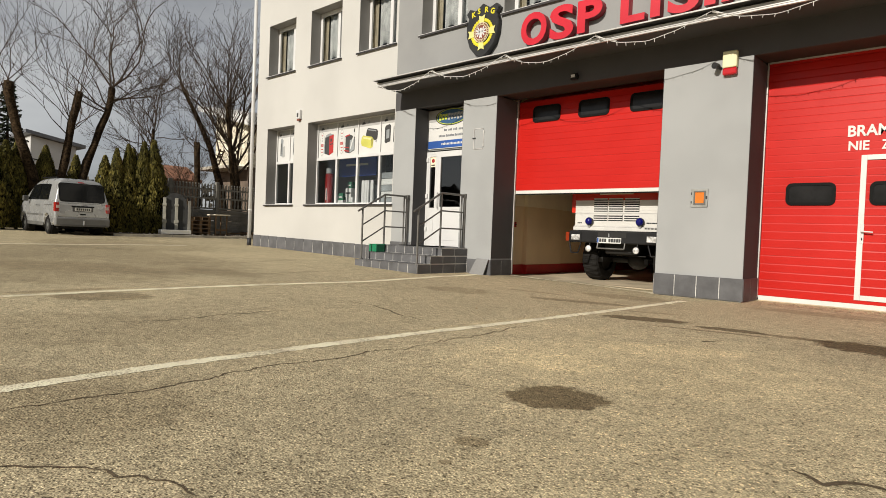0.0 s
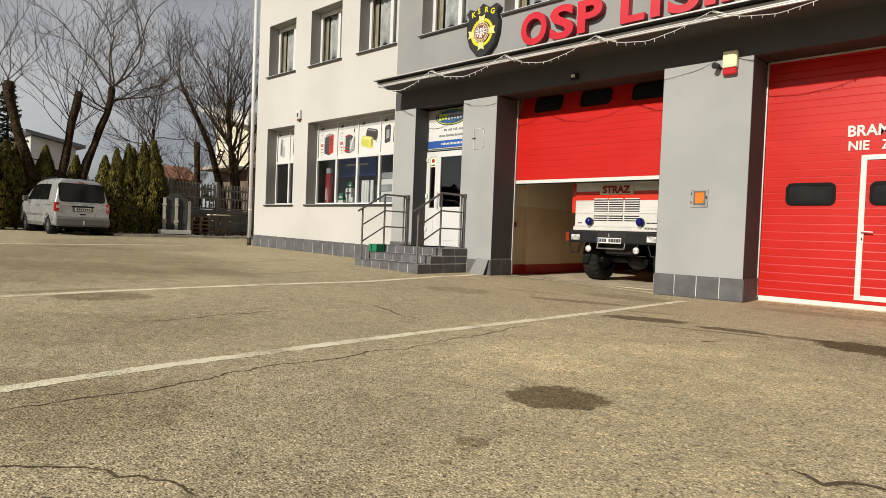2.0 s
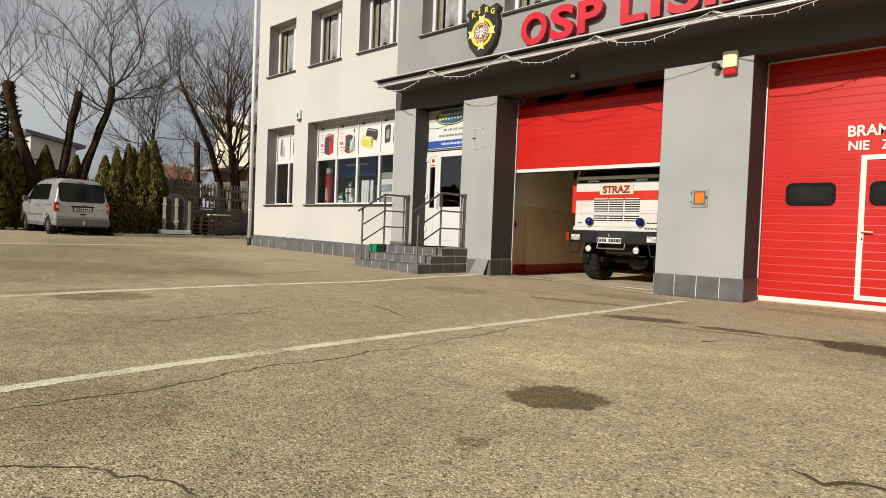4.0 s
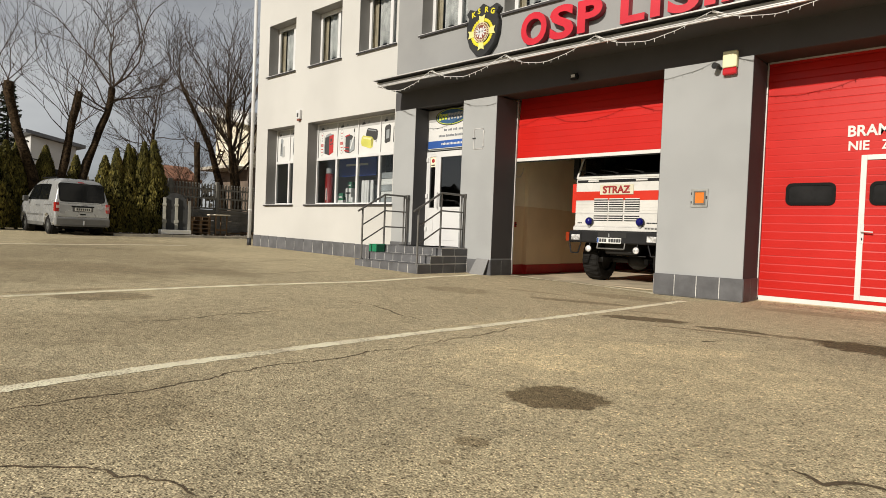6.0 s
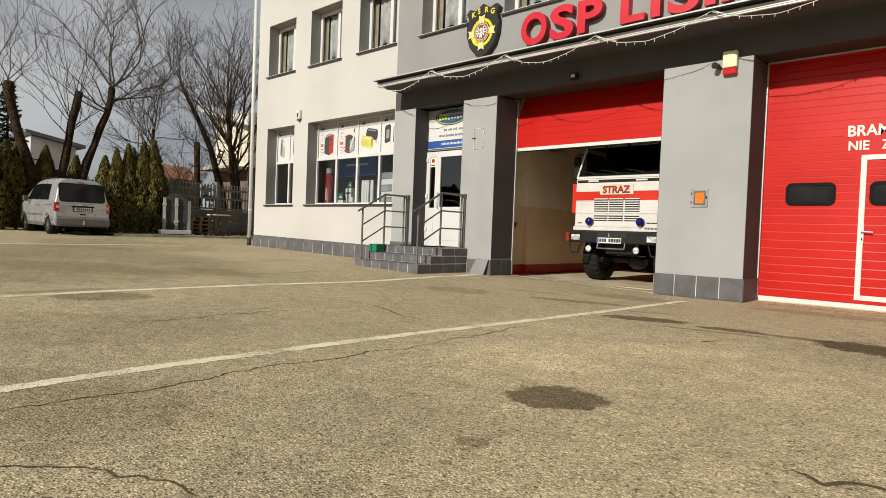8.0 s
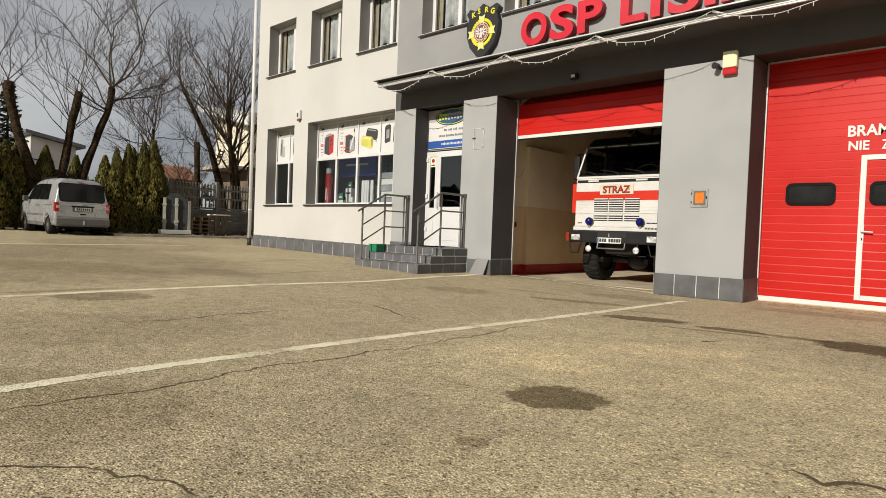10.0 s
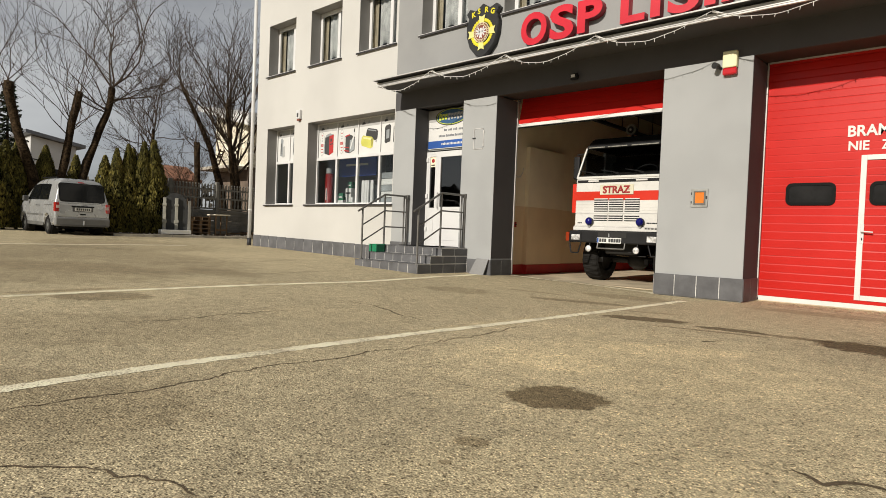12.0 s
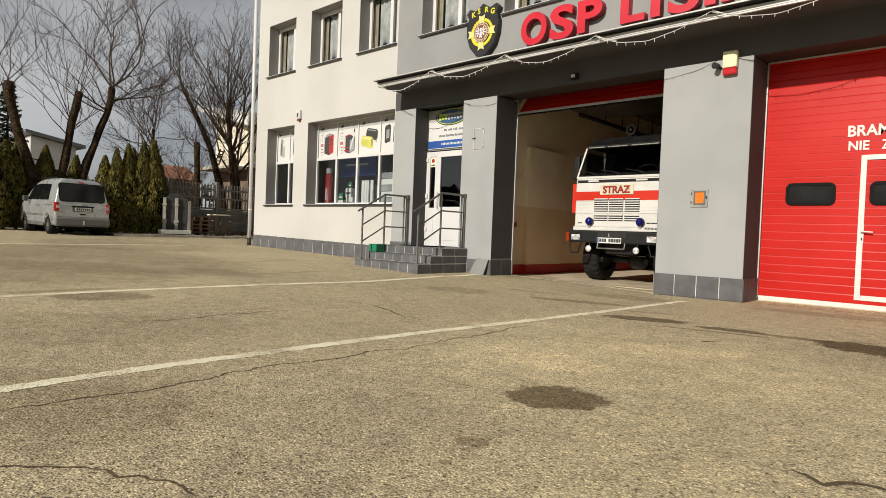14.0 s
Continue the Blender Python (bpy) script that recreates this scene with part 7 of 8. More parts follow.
def houses():
    a = thing("house", "long white house with a grey sheet roof", "house", "houses beyond the fence")
    x = -50.0
    bm = bmesh.new()
    prof = [(1.3, 0.0), (4.1, 0.0), (4.1, 6.13), (1.3, 6.6)]
    va = [bm.verts.new((x, y, z)) for y, z in prof]
    vb = [bm.verts.new((x - 12, y, z)) for y, z in prof]
    bm.faces.new(va)
    bm.faces.new(vb[::-1])
    for i in range(len(prof)):
        j = (i + 1) % len(prof)
        bm.faces.new((va[j], va[i], vb[i], vb[j]))
    bmesh.ops.recalc_face_normals(bm, faces=bm.faces)
    part("wall", bm, HOUSE_WHITE, a)
    bm = bmesh.new()
    rp = [(4.6, 6.06), (0.9, 6.72), (0.9, 6.95), (4.6, 6.29)]
    va = [bm.verts.new((x + 0.5, y, z)) for y, z in rp]
    vb = [bm.verts.new((x - 12.5, y, z)) for y, z in rp]
    bm.faces.new(va)
    bm.faces.new(vb[::-1])
    for i in range(len(rp)):
        j = (i + 1) % len(rp)
        bm.faces.new((va[j], va[i], vb[i], vb[j]))
    bmesh.ops.recalc_face_normals(bm, faces=bm.faces)
    part("roof", bm, ROOF_GREY, a, "grey sheet roof")
    for y in (3.0,):
        w = part("window", boxes((x - 0.05, x + 0.03, y - 0.6, y + 0.6, 3.2, 4.5)), UPVC, a)
        part("pane", boxes((x + 0.031, x + 0.04, y - 0.5, y + 0.5, 3.3, 4.4)), GATE_PANE, w)
    b = thing("house", "pale stone house with a broad white eave", "house", "houses beyond the fence")
    bm = boxes((-42.5, -37.9, 11.0, 16, 4.9, 8.0))
    for v in bm.verts:
        if v.co.z > 6:
            v.co.z = 8.9 if v.co.x < -40 else 7.8
    part("wall", bm, PALE_STONE, b)
    part("lower_wall", boxes((-42.4, -38.0, 11.1, 15.9, 0.0, 4.9)), BROWN_WALL, b, "brown lower wall")
    bm = boxes((-43.4, -36.2, 10.0, 17, 9.1, 9.47))
    for v in bm.verts:
        if v.co.x > -40:
            v.co.z -= 1.72 if v.co.z < 9.3 else 1.21
    part("roof", bm, WHITE_PAINT, b, "broad white eave")
    part("balcony", boxes((-42.4, -38.0, 9.6, 11.0, 4.7, 4.9)), CONCRETE, b)
    c = thing("shed", "low shed with a weathered brown tiled roof", "shed", "houses beyond the fence")
    part("wall", boxes((-47, -42, 5.3, 9.3, 0.0, 3.95)), BROWN_WALL, c)
    bm = bmesh.new()
    q = [(-41.5, 5.0, 3.9), (-41.5, 9.6, 3.9), (-44, 9.6, 5.0), (-44, 5.0, 5.0)]
    bm.faces.new([bm.verts.new(p) for p in q])
    q = [(-44, 5.0, 5.0), (-44, 9.6, 5.0), (-47.5, 9.6, 3.9), (-47.5, 5.0, 3.9)]
    bm.faces.new([bm.verts.new(p) for p in q])
    r = part("roof", bm, ROOF_BROWN, c, "brown tiled roof")
    so = r.modifiers.new("thickness", "SOLIDIFY")
    so.thickness = 0.15
    l = thing("ladder", "wooden ladder leaning on the house wall", "ladder")
    p0, p1 = Vector((-40.3, 9.8, 4.9)), Vector((-41.7, 10.95, 6.3))
    side = Vector((0.42, 0.1, 0))
    for o in (Vector((0, 0, 0)), side):
        part("rail", rod(bmesh.new(), p0 + o, p1 + o, 0.05, seg=6), BARK, l)
    for k in range(5):
        c0 = p0.lerp(p1, (k + 0.7) / 5.4)
        part("rung", rod(bmesh.new(), c0, c0 + side, 0.04, seg=6), BARK, l)


houses()


def far_woods():
    """Dark woods across the road, behind the camera and past the houses."""
    rng = random.Random(12)
    verts, faces = [], []
    for k in range(5200):
        if k % 4:
            c = Vector((rng.uniform(-70, 60), rng.uniform(-62, -54), 0))
        else:
            c = Vector((rng.uniform(-125, -110), rng.uniform(-60, 90), 0))
        top = 7.5 + 2.5 * noise.noise((c.x * 0.09, c.y * 0.09, 2.0))
        c.z = top * rng.random() ** 0.8
        r = rng.uniform(0.5, 1.4)
        a, b = Vector((rng.gauss(0, 1), rng.gauss(0, 1), rng.gauss(0, 1))).normalized() * r, Vector((rng.gauss(0, 1), rng.gauss(0, 1), rng.gauss(0, 1))).normalized() * r
        i = len(verts)
        verts += [tuple(c - a), tuple(c + b), tuple(c + a), tuple(c - b)]
        faces.append((i, i + 1, i + 2, i + 3))
    tagged(raw("far_woods", verts, faces, WOODS), "dark leafless woods in the distance", "woods", kind="stuff")


WOODS = mat("distant_woods", (0.05, 0.042, 0.03), 1.0, 0, 0.3, 0.4)
far_woods()


# ---- parked van ----
VAN_SILVER = mat("silver_car_paint", (0.52, 0.53, 0.53), 0.28, 0.4, 0.05, 2.0, 0.03, 200, 0.0, coat=0.4)
VAN_GLASS = mat("dark_car_glass", (0.008, 0.009, 0.01), 0.06, 0, 0.1, bump=0.0, spec=0.22)
VAN_GREY = mat("dark_bumper_plastic", (0.12, 0.12, 0.115), 0.6, bump=0.05)
TAIL_RED = mat("red_tail_lens", (0.4, 0.02, 0.015), 0.15, bump=0.0, coat=0.5)
TAIL_CLEAR = mat("clear_tail_lens", (0.7, 0.55, 0.5), 0.15, bump=0.0)


def van():
    v = thing("van", "silver compact van parked beside the hedge, rear view", "van", at=pose(-23.4, -3.50, 0.378, 0, -0.9, 181.6) @ Matrix.Diagonal((0.95, 0.94, 0.975, 1)))
    TAIL = [(0.30, -0.72), (0.42, -0.77), (0.55, -0.80), (0.80, -0.795), (1.0, -0.775), (1.12, -0.745), (1.45, -0.66), (1.74, -0.575), (1.86, -0.49), (1.95, -0.38)]
    NOSE = [(0.30, 3.5), (0.55, 3.6), (0.8, 3.56), (0.95, 3.4), (1.1, 3.0), (1.95, 2.9)]
    ROOF = [(-0.8, 1.885), (-0.3, 1.92), (0.4, 1.945), (1.2, 1.93), (1.7, 1.87), (2.0, 1.77), (2.4, 1.47), (2.75, 1.2), (3.0, 1.12), (3.4, 0.99), (3.6, 0.86)]

    def along(tab, v):
        return float(np.interp(v, [q[0] for q in tab], [q[1] for q in tab]))

    def section(top, inset):
        """Half outline of the shell from the floor to the roof's middle: (y, z)."""
        belt = min(1.08, top - 0.1)
        w, g = 0.885 - inset, 0.19 * max(0.0, top - 1.15) / 0.78
        return [(0.0, 0.30), (w * 0.8, 0.30), (w * 0.955, 0.33), (w * 0.985, 0.42), (w, 0.56), (w * 1.0, 0.75), (w * 0.99, belt - 0.06), (w * 0.975, belt), (w * 0.955, belt + (top - belt) * 0.12),
                (w * 0.955 - g * 0.45, belt + (top - belt) * 0.55), (w * 0.955 - g * 0.8, top - 0.13 * (top - belt) - 0.02), (w * 0.955 - g * 1.0 - 0.03, top - 0.045), (w * 0.9 - g * 1.1 - 0.07, top - 0.012), (w * 0.45, top), (0.0, top + 0.004)]
    verts, faces, cols = [], [], [(-0.80, 0.06, 0.0), (-0.785, 0.022, 0.0), (-0.75, 0.004, 0.0)] + [(x, 0.0, 1.0) for x in np.arange(-0.2, 2.95, 0.15)] + [(3.1, 0.015, 1.0), (3.3, 0.04, 1.0), (3.45, 0.09, 1.0), (3.56, 0.16, 1.0)]
    m = 15
    for n, (x, inset, free) in enumerate(cols):
        top = along(ROOF, x) - (0.03 if n == 0 else 0.0)
        for sy in (1, -1):
            for y, z in section(top, inset):
                xx = x if free else along(TAIL, z) + (x + 0.80)
                if free and x > 3.0:
                    xx = min(x, along(NOSE, z))
                verts.append((xx, sy * y, z))
    for n in range(len(cols) - 1):
        for h2 in (0, m):
            for j in range(m - 1):
                q = (n * 2 * m + h2 + j, n * 2 * m + h2 + j + 1, (n + 1) * 2 * m + h2 + j + 1, (n + 1) * 2 * m + h2 + j)
                faces.append(q if h2 else q[::-1])
    for n in (0, len(cols) - 1):
        for j in range(m - 1):
            q = (n * 2 * m + j, n * 2 * m + j + 1, n * 2 * m + m + j + 1, n * 2 * m + m + j)
            faces.append(q if n == 0 else q[::-1])
    bm = bmesh.new()
    bv = [bm.verts.new(q) for q in verts]
    for q in faces:
        bm.faces.new([bv[i] for i in q])
    bmesh.ops.remove_doubles(bm, verts=bm.verts, dist=0.0008)
    bmesh.ops.recalc_face_normals(bm, faces=bm.faces)
    shell = bpy.data.objects.new("shell", mesh_of("shell", bm, VAN_SILVER))
    bm = bmesh.new()
    for x in (0.0, 2.68):
        for sy in (-1, 1):
            rod(bm, (x, sy * 0.62, 0.33), (x, sy * 1.1, 0.33), 0.365, seg=36)
    cutter = bpy.data.objects.new("cutter", mesh_of("cutter", bm, BLACK_RUBBER))
    for o in (shell, cutter):
        scene.collection.objects.link(o)
    cut = shell.modifiers.new("arches", "BOOLEAN")
    cut.object, cut.operation = cutter, "DIFFERENCE"
    bpy.context.view_layer.update()
    me = bpy.data.meshes.new_from_object(shell.evaluated_get(bpy.context.evaluated_depsgraph_get()))
    for o in (shell, cutter):
        bpy.data.objects.remove(o)
    me.materials.clear()
    me.materials.append(VAN_SILVER)
    for q in me.polygons:
        q.material_index = 0
        q.use_smooth = q.area < 0.2
    body = new("body", me)
    body.parent = v
    tagged(body, "silver body shell")
    body.modifiers.new("normals", "WEIGHTED_NORMAL")

    def tail_patch(name, outline, off, mtl, label="", t=0.012):
        """A sheet that follows the tailgate; outline of (y, z)."""
        b2 = bmesh.new()
        va = [b2.verts.new((along(TAIL, z) - off - t, y, z)) for y, z in outline]
        vb = [b2.verts.new((along(TAIL, z) - off + 0.02, y, z)) for y, z in outline]
        b2.faces.new(va)
        b2.faces.new(vb[::-1])
        for i in range(len(outline)):
            j = (i + 1) % len(outline)
            b2.faces.new((va[j], va[i], vb[i], vb[j]))
        bmesh.ops.recalc_face_normals(b2, faces=b2.faces)
        return part(name, b2, mtl, v, label)

    def panel(name, quad, mtl, label="", t=0.012):
        b2 = bmesh.new()
        b2.faces.new([b2.verts.new(p) for p in quad])
        ob = part(name, b2, mtl, v, label)
        so2 = ob.modifiers.new("thickness", "SOLIDIFY")
        so2.thickness, so2.offset = t, 0.0
        return ob
    # rear window, tailgate lines, lamps
    tail_patch("window_seal", rounded(-0.735, 0.735, 1.125, 1.765, 0.10), 0.004, BLACK_RUBBER, "black window seal", 0.004)
    tail_patch("rear_window", rounded(-0.71, 0.71, 1.15, 1.74, 0.085), 0.009, VAN_GLASS, "dark rear window", 0.004)
    tail_patch("high_stop_light", rounded(-0.1, 0.1, 1.785, 1.815, 0.012), 0.004, TAIL_RED)
    for y0, y1, z0, z1 in ((-0.775, -0.767, 0.62, 1.13), (0.767, 0.775, 0.62, 1.13), (-0.775, 0.775, 0.612, 0.62), (-0.72, 0.72, 1.075, 1.081)):
        tail_patch("panel_gap", [(y0, z0), (y1, z0), (y1, z1), (y0, z1)], 0.002, BLACK_RUBBER, t=0.002)
    tail_patch("wiper", [(-0.02, 1.13), (0.02, 1.13), (0.018, 1.2), (-0.02, 1.2)], 0.014, BLACK_RUBBER, t=0.02)
    for s in (-1, 1):
        tl = part("tail_light", boxes((-0.81, -0.66, s * 0.82 - 0.07, s * 0.82 + 0.07, 0.78, 1.10), bevel=0.025), TAIL_RED, v, "red tail light")
        part("reverse_lens", boxes((-0.818, -0.808, s * 0.79 - 0.05, s * 0.79 + 0.05, 0.90, 1.0), bevel=0.003), TAIL_CLEAR, tl)
        panel("side_window", [(0.0, s * 0.853, 1.17), (0.98, s * 0.853, 1.17), (0.96, s * 0.745, 1.72), (0.1, s * 0.745, 1.70)][::s], VAN_GLASS, "dark side window", 0.03)
        panel("front_side_window", [(1.07, s * 0.853, 1.17), (2.28, s * 0.853, 1.17), (1.85, s * 0.75, 1.68), (1.07, s * 0.745, 1.72)][::s], VAN_GLASS, "dark door window", 0.03)
        part("side_moulding", boxes((0.45, 2.25, s * 0.885 - 0.012, s * 0.885 + 0.012, 0.62, 0.68), bevel=0.004), VAN_GREY, v)
        part("sill", boxes((0.42, 2.26, s * 0.86 - 0.015, s * 0.86 + 0.015, 0.28, 0.40), bevel=0.005), VAN_GREY, v)
        m = part("door_mirror", boxes((2.02, 2.14, s * 1.0 - 0.09, s * 1.0 + 0.09, 1.10, 1.30), bevel=0.03), VAN_GREY, v)
        part("slide_rail", boxes((-0.45, 0.3, s * 0.888 - 0.004, s * 0.888 + 0.004, 0.99, 1.01)), VAN_GREY, v)
        for x in (1.1, 0.85):
            part("door_handle", boxes((x, x + 0.12, s * 0.895 - 0.012, s * 0.895 + 0.012, 0.96, 0.985), bevel=0.004), VAN_GREY, v)
        for x in (0.0, 2.68):
            w = part("wheel", rod(bmesh.new(), (x, s * 0.70, 0.31), (x, s * 0.85, 0.31), 0.2, seg=24), RIM_GREY, v, "dark steel wheel")
            part("hub_cap", rod(bmesh.new(), (x, s * 0.85, 0.31), (x, s * 0.862, 0.31), 0.075, 0.06, seg=16), VAN_GREY, w)
            verts, faces = [], []
            for i in range(32):
                a = 2 * math.pi * i / 32
                for yy, r in ((0.67, 0.2), (0.66, 0.28), (0.69, 0.312), (0.84, 0.312), (0.87, 0.28), (0.86, 0.2)):
                    verts.append((x + r * math.cos(a), s * yy, 0.31 + r * math.sin(a)))
            for i in range(32):
                for j in range(5):
                    faces.append((i * 6 + j, i * 6 + j + 1, ((i + 1) % 32) * 6 + j + 1, ((i + 1) % 32) * 6 + j))
            raw("tyre", verts, faces, TYRE, w, smooth=True)
            part("arch_liner", rod(bmesh.new(), (x, s * 0.58, 0.34), (x, s * 0.80, 0.34), 0.36, seg=24), BLACK_RUBBER, v)
    part("rear_bumper", boxes((-0.88, -0.70, -0.88, 0.88, 0.30, 0.60), bevel=0.05), VAN_BUMPER, v, "grey rear bumper")
    part("bumper_insert", boxes((-0.893, -0.85, -0.74, 0.74, 0.30, 0.37), bevel=0.008), VAN_GREY, v)
    part("tow_ball", rod(bmesh.new(), (-0.93, 0.0, 0.36), (-0.93, 0.0, 0.50), 0.025), ZINC, v)
    part("tow_arm", rod(bmesh.new(), (-0.93, 0.0, 0.37), (-0.6, 0.0, 0.37), 0.025), ZINC, v)
    tail_patch("plate_recess", rounded(-0.33, 0.33, 0.80, 0.985, 0.03), 0.004, VAN_GREY, "dark plate recess", 0.006)
    tail_patch("tailgate_grip", rounded(-0.36, 0.36, 0.96, 1.0, 0.015), 0.008, BLACK_RUBBER, "black grip over the plate", 0.03)
    p = part("number_plate", boxes((-0.822, -0.805, -0.26, 0.26, 0.825, 0.94)), PLATE, v, "pale number plate")
    for k in range(7):
        part("plate_bar", boxes((-0.825, -0.8225, -0.22 + 0.065 * k, -0.175 + 0.065 * k, 0.85, 0.92)), PRINT_DARK, p)
    part("tailgate_latch", boxes((-0.815, -0.785, -0.09, 0.09, 0.69, 0.735), bevel=0.004), BLACK_RUBBER, v)
    part("badge", rod(bmesh.new(), (-0.785, 0, 1.055), (-0.745, 0, 1.055), 0.05, seg=18), ZINC, v, "plain round badge")
    part("underside", boxes((-0.6, 3.3, -0.7, 0.7, 0.22, 0.33)), BLACK_RUBBER, v)
    for s in (-1, 1):
        part("roof_bar", boxes((0.0, 1.6, s * 0.58 - 0.015, s * 0.58 + 0.015, 1.93, 1.975), bevel=0.006), BLACK_RUBBER, v)


RIM_GREY = mat("dirty_steel_rim", (0.05, 0.05, 0.05), 0.6, 0.2, 0.2, 8.0)
VAN_BUMPER = mat("matt_grey_bumper", (0.2, 0.2, 0.195), 0.6, bump=0.05)
van()


# ---- odds and ends by the fence ----
STONE_PALE = mat("pale_cut_stone", (0.36, 0.35, 0.3), 0.8, 0, 0.12, 3.0)
STONE_DARK = mat("dark_granite", (0.035, 0.036, 0.036), 0.65, 0, 0.2, 8.0, 0.25, 80, 0.05)
OLD_WOOD = mat("grey_old_wood", (0.19, 0.12, 0.065), 0.9, 0, 0.25, 5.0, 0.2, 40, 0.4, rnd=0.2)


def yard_clutter():
    zg = ground_z(-23.5) + 0.06
    m = thing("stone_monument", "arched dark stone slab between pale carved pilasters", "monument", at=pose(-23.3, -0.13, zg, 0, 0, -22) @ Matrix.Diagonal((1.06, 0.8, 1.1, 1)))
    o = [(0.55, 0.0), (0.55, 1.02), (0.42, 1.3), (0.2, 1.43), (0.0, 1.46), (-0.2, 1.43), (-0.42, 1.3), (-0.55, 1.02), (-0.55, 0.0)]
    bm = prism(bmesh.new(), o, -0.06, 0.06)
    bmesh.ops.rotate(bm, cent=(0, 0, 0), matrix=Matrix.Rotation(radians(90), 3, "Z"), verts=bm.verts)
    part("slab", bm, STONE_DARK, m)
    for y in (-0.46, 0.06):
        part("pilaster", boxes((0.061, 0.14, y - 0.07, y + 0.07, 0.0, 1.28), (0.061, 0.17, y - 0.1, y + 0.1, 0.0, 0.12), (0.061, 0.17, y - 0.1, y + 0.1, 0.42, 0.52), (0.061, 0.16, y - 0.09, y + 0.09, 1.0, 1.08), bevel=0.01), STONE_PALE, m, "pale carved pilaster")
    part("side_post", boxes((-0.05, 0.13, 0.56, 0.7, 0.0, 1.2), bevel=0.02), FENCE_GREY, m)
    s = thing("stone_slab", "white stone slab lying on blocks", "slab")
    part("top", boxes((-23.1, -22.78, -0.83, 0.28, zg + 0.05, zg + 0.2), bevel=0.01), STONE_WHITE, s)
    for y in (-0.7, 0.15):
        part("block", boxes((-23.05, -22.82, y - 0.08, y + 0.08, ground_z(-23.3) + 0.02, zg + 0.049)), OLD_WOOD, s)
    for k in range(5):
        p = thing("pallet", "weathered wooden pallet in a stack", "pallet", "pallet stack")
        z = zg - 0.02 + 0.155 * k
        for y in (0.47, 0.83, 1.17):
            part("bearer", boxes((-23.95, -23.15, y - 0.05, y + 0.05, z + 0.022, z + 0.12)), OLD_WOOD, p)
        for j in range(5):
            part("board", boxes((-23.95 + 0.17 * j, -23.83 + 0.17 * j, 0.41, 1.23, z + 0.121, z + 0.142)), OLD_WOOD, p)
        part("board", boxes((-23.27, -23.15, 0.41, 1.23, z, z + 0.021)), OLD_WOOD, p)
    t = thing("trestle_table", "rough wooden trestle table with a pale top", "table")
    part("tabletop", boxes((-23.7, -23.0, 1.33, 1.97, zg + 0.82, zg + 0.87), bevel=0.006), PALE_WOOD, t)
    for x in (-23.6, -23.1):
        for y in (1.41, 1.87):
            part("leg", rod(bmesh.new(), (x, y, zg - 0.03), (x, y, zg + 0.82), 0.03, seg=6), OLD_WOOD, t)
    part("stretcher", boxes((-23.12, -23.08, 1.41, 1.87, zg + 0.22, zg + 0.28)), OLD_WOOD, t)
    l = thing("scrap_heap", "low heap of dark timber offcuts on the soil", "timber")
    rng = random.Random(5)
    for k in range(14):
        y, x = rng.uniform(2.4, 4.2), rng.uniform(-24.6, -23.5)
        bm = boxes((-0.5, 0.5, -0.05, 0.05, -0.02, 0.02))
        o2 = part("plank", bm, OLD_WOOD, l)
        o2.matrix_basis = pose(x, y, zg + 0.04 + 0.035 * (k % 4), rng.uniform(-6, 6), rng.uniform(-5, 5), rng.uniform(0, 180))


STONE_WHITE = mat("white_stone", (0.85, 0.84, 0.8), 0.6, 0, 0.06, 3.0)
PALE_WOOD = mat("pale_board", (0.75, 0.68, 0.55), 0.8, 0, 0.1, 5.0)
yard_clutter()


# ---- string lights along the canopy ----
CORD = mat("white_light_cord", (0.7, 0.69, 0.66), 0.6, bump=0.0)


def string_lights():
    s = thing("string_lights", "white icicle string lights draped along the canopy edge", "string lights")
    pegs = [(-10.94, 4.335), (-9.15, 4.375), (-7.2, 4.375), (-5.28, 4.39), (-3.36, 4.395), (-1.5, 4.395), (0.4, 4.395)]
    sag = [0.27, 0.25, 0.27, 0.25, 0.22, 0.24]
    rng = random.Random(4)
    pegs = [(x, min(z, 4.362)) for x, z in pegs]
    for (x0, z0), (x1, z1), d in zip(pegs, pegs[1:], sag):
        bm, pts = bmesh.new(), []
        for i in range(25):
            u = i / 24
            pts.append(Vector((x0 + (x1 - x0) * u, -0.9 - 0.012 * math.sin(9 * u), z0 + (z1 - z0) * u - d * 4 * u * (1 - u) * (0.8 + 0.4 * (1 - u)) + 0.006 * math.sin(23 * u))))
        for a, b in zip(pts, pts[1:]):
            rod(bm, a, b, 0.0055, seg=5, caps=False)
        # doubled slack near the pegs
        for i in range(5):
            rod(bm, pts[i] + Vector((0, -0.01, -0.025 + 0.01 * i)), pts[i + 1] + Vector((0, -0.01, -0.015 + 0.01 * i)), 0.006, seg=5, caps=False)
        c = part("cord", bm, CORD, s)
        for i in range(1, 24, 2):
            p = pts[i]
            part("bulb", rod(bmesh.new(), p, (p.x + rng.uniform(-0.012, 0.012), p.y, p.z - rng.uniform(0.035, 0.06)), 0.006, 0.004, 5), CORD, c)
    for x, z in pegs:
        part("peg", rod(bmesh.new(), (x, -0.905, z + 0.005), (x, -0.78, z + 0.008), 0.012, seg=6), CORD, s)


string_lights()


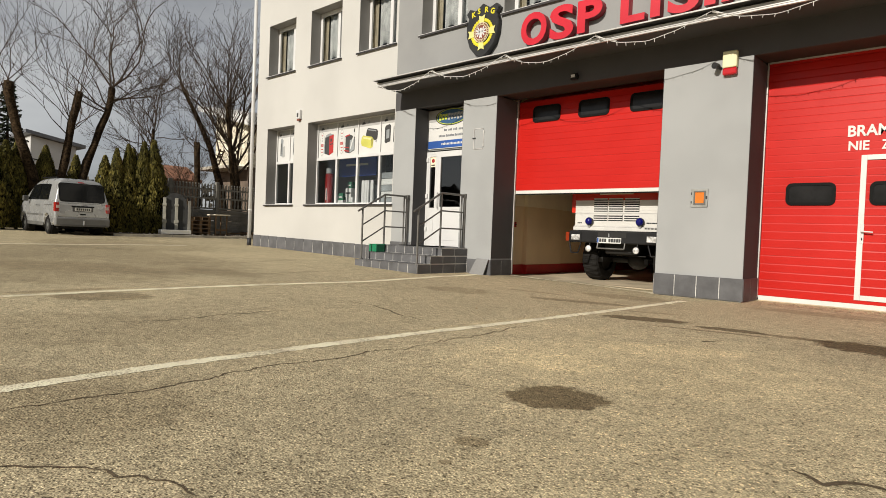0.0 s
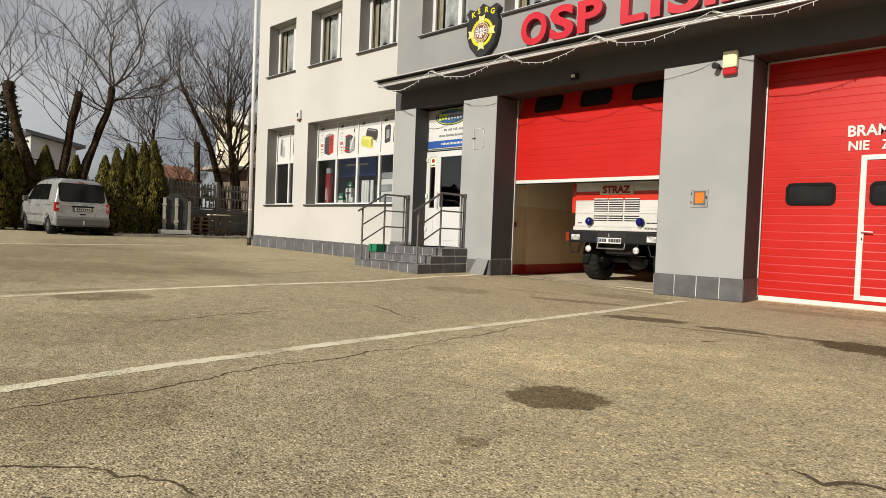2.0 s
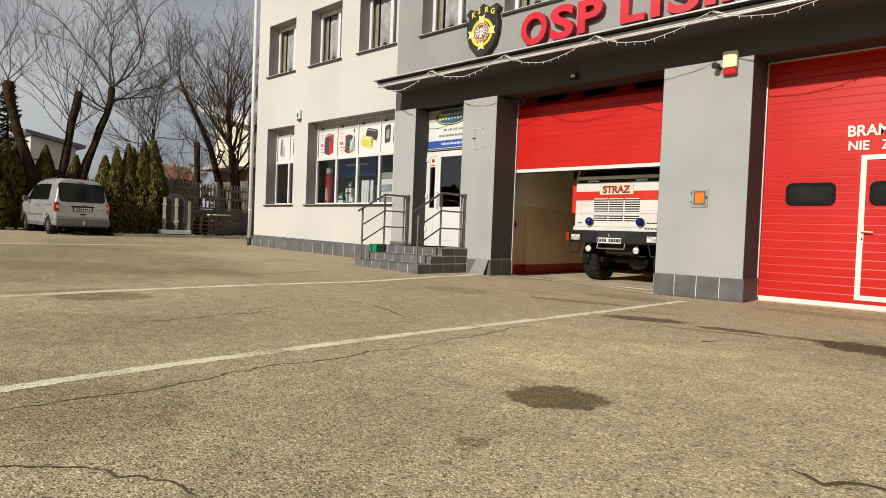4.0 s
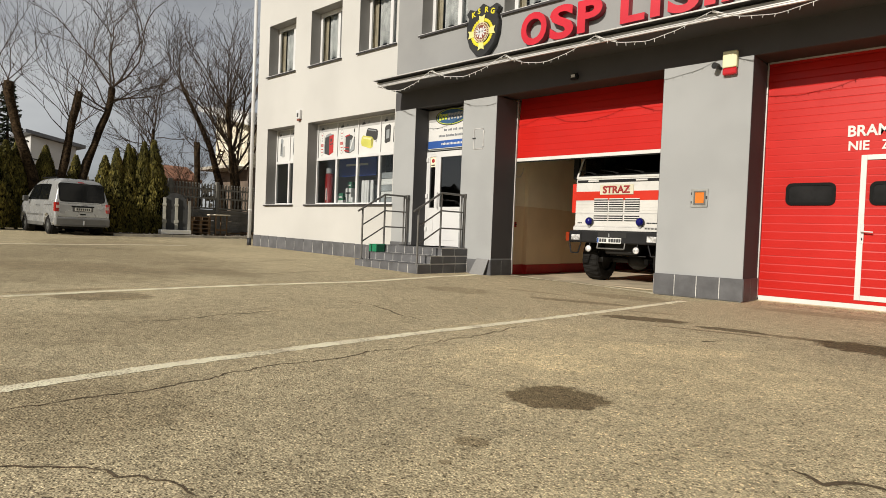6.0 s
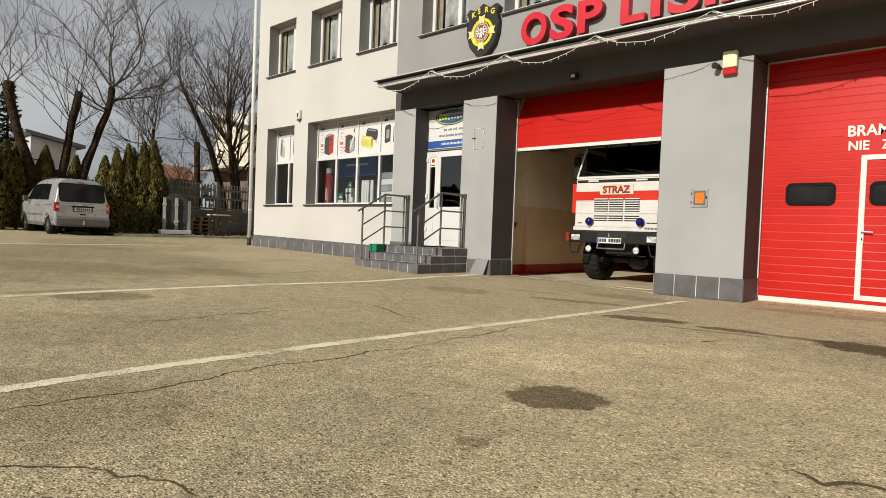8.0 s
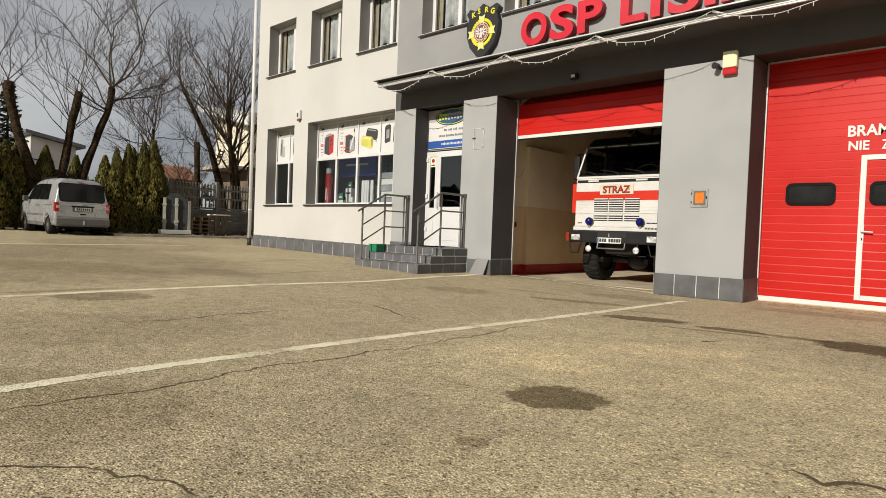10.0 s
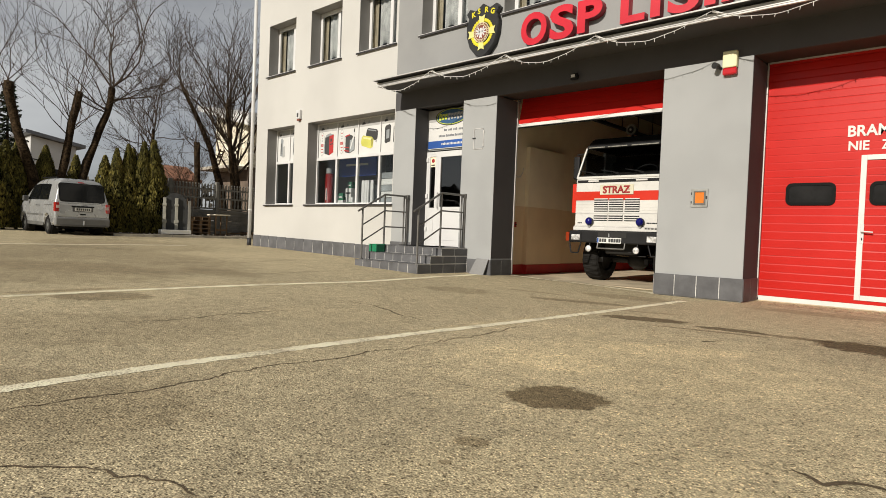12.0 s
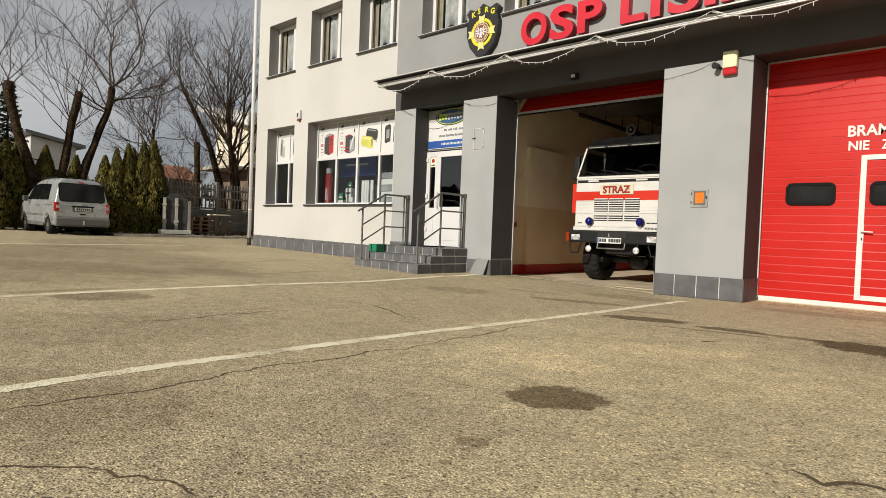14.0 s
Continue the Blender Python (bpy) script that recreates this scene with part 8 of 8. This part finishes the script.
# ---- tiles of the plinth and the steps ----
def plinths():
    st = "structure"

    def top(x):
        return 0.634 - (x + 17.7) * 0.0177
    a = tagged(part("plinth_1", boxes((X_END, X_GREY, -0.0215, -0.001, 0.0, 0.50)), GROUT), "slate-grey tiled plinth of the white wall", "plinth", kind=st)
    tile_run(a, X_END, X_GREY, -0.024, lambda x: ground_z(x) - 0.05, top, 0.47)
    part("plinth_cap", boxes((X_END, X_GREY, -0.02, -0.001, 0.501, 0.508)), GROUT, a)
    b = tagged(part("plinth_2", boxes((NICHE[1] + 0.285, GATES[0][0] + 0.006, -0.0435, -0.021, 0.0, 0.36), (GATES[0][0] - 0.001, GATES[0][0] + 0.0215, -0.02, 0.70, 0.0, 0.36)), GROUT), "slate-grey tiled foot of the pillar", "plinth", kind=st)
    tile_run(b, NICHE[1] + 0.285, GATES[0][0] + 0.024, -0.046, 0.02, 0.375, 0.38)
    tile_run_y(b, -0.034, 0.70, GATES[0][0] + 0.012, 0.02, 0.375, 0.37)
    c = tagged(part("plinth_3", boxes((GATES[0][1] - 0.01, GATES[1][0] + 0.008, -0.0455, -0.021, 0.03, 0.36), (GATES[1][0] - 0.001, GATES[1][0] + 0.0215, -0.02, 0.70, 0.02, 0.36)), GROUT), "slate-grey tiled foot of the pillar", "plinth", kind=st)
    tile_run(c, GATES[0][1] - 0.012, GATES[1][0] + 0.024, -0.048, 0.015, 0.37, 0.37)
    tile_run_y(c, -0.036, 0.70, GATES[1][0] + 0.012, 0.02, 0.37, 0.42)
    d = tagged(part("plinth_4", boxes((X_GREY, NICHE[0], -0.0435, -0.021, 0.4, 0.65)), GROUT), "slate-grey tiled strip beside the door", "plinth", kind=st)
    tile_run(d, X_GREY, NICHE[0], -0.046, 0.42, 0.662, 0.36)
    # added dark block standing for the shadow gap below the pillar's tiles
    e = tagged(part("footing", boxes((GATES[0][1] + 0.02, GATES[1][0] - 0.02, -0.019, 0.6, -0.1, 0.03)), SHADED_RENDER), "dark block that stands for the shadow gap under the pillar", "footing", kind=st)


def step_tiles():
    steps = [(-1.56, 0.265, 0.03), (-1.19, 0.43, 0.265), (-0.85, 0.595, 0.43)]
    xl, xr = STEP_X
    for n, (y, z, zb) in enumerate(steps):
        tile_run(STAIRS, xl, xr, y, zb + 0.004, z - 0.016, 0.30)
        y1 = steps[n + 1][0] if n < 2 else -0.025
        k = 7
        d = (xr - xl) / k
        m = 1 if n < 2 else 2
        for i in range(k):
            for j in range(m):
                ya, yb = y - 0.012 + (y1 - y + 0.012) * j / m, y - 0.012 + (y1 - y + 0.012) * (j + 1) / m
                part("tile", boxes((xl + d * i + 0.004, xl + d * (i + 1) - 0.004, ya + 0.003, yb - 0.003, z - 0.012, z), bevel=0.002), TILE, STAIRS)
        # flank tiles
        tile_run_y(STAIRS, y, -0.03, xr - 0.012, max(zb + 0.004, 0.04), z - 0.016, 0.34)
        tile_run_y(STAIRS, y, -0.03, xl, max(zb + 0.004, 0.08), z - 0.016, 0.34)


plinths()
step_tiles()

# ---- movement ----
motions()
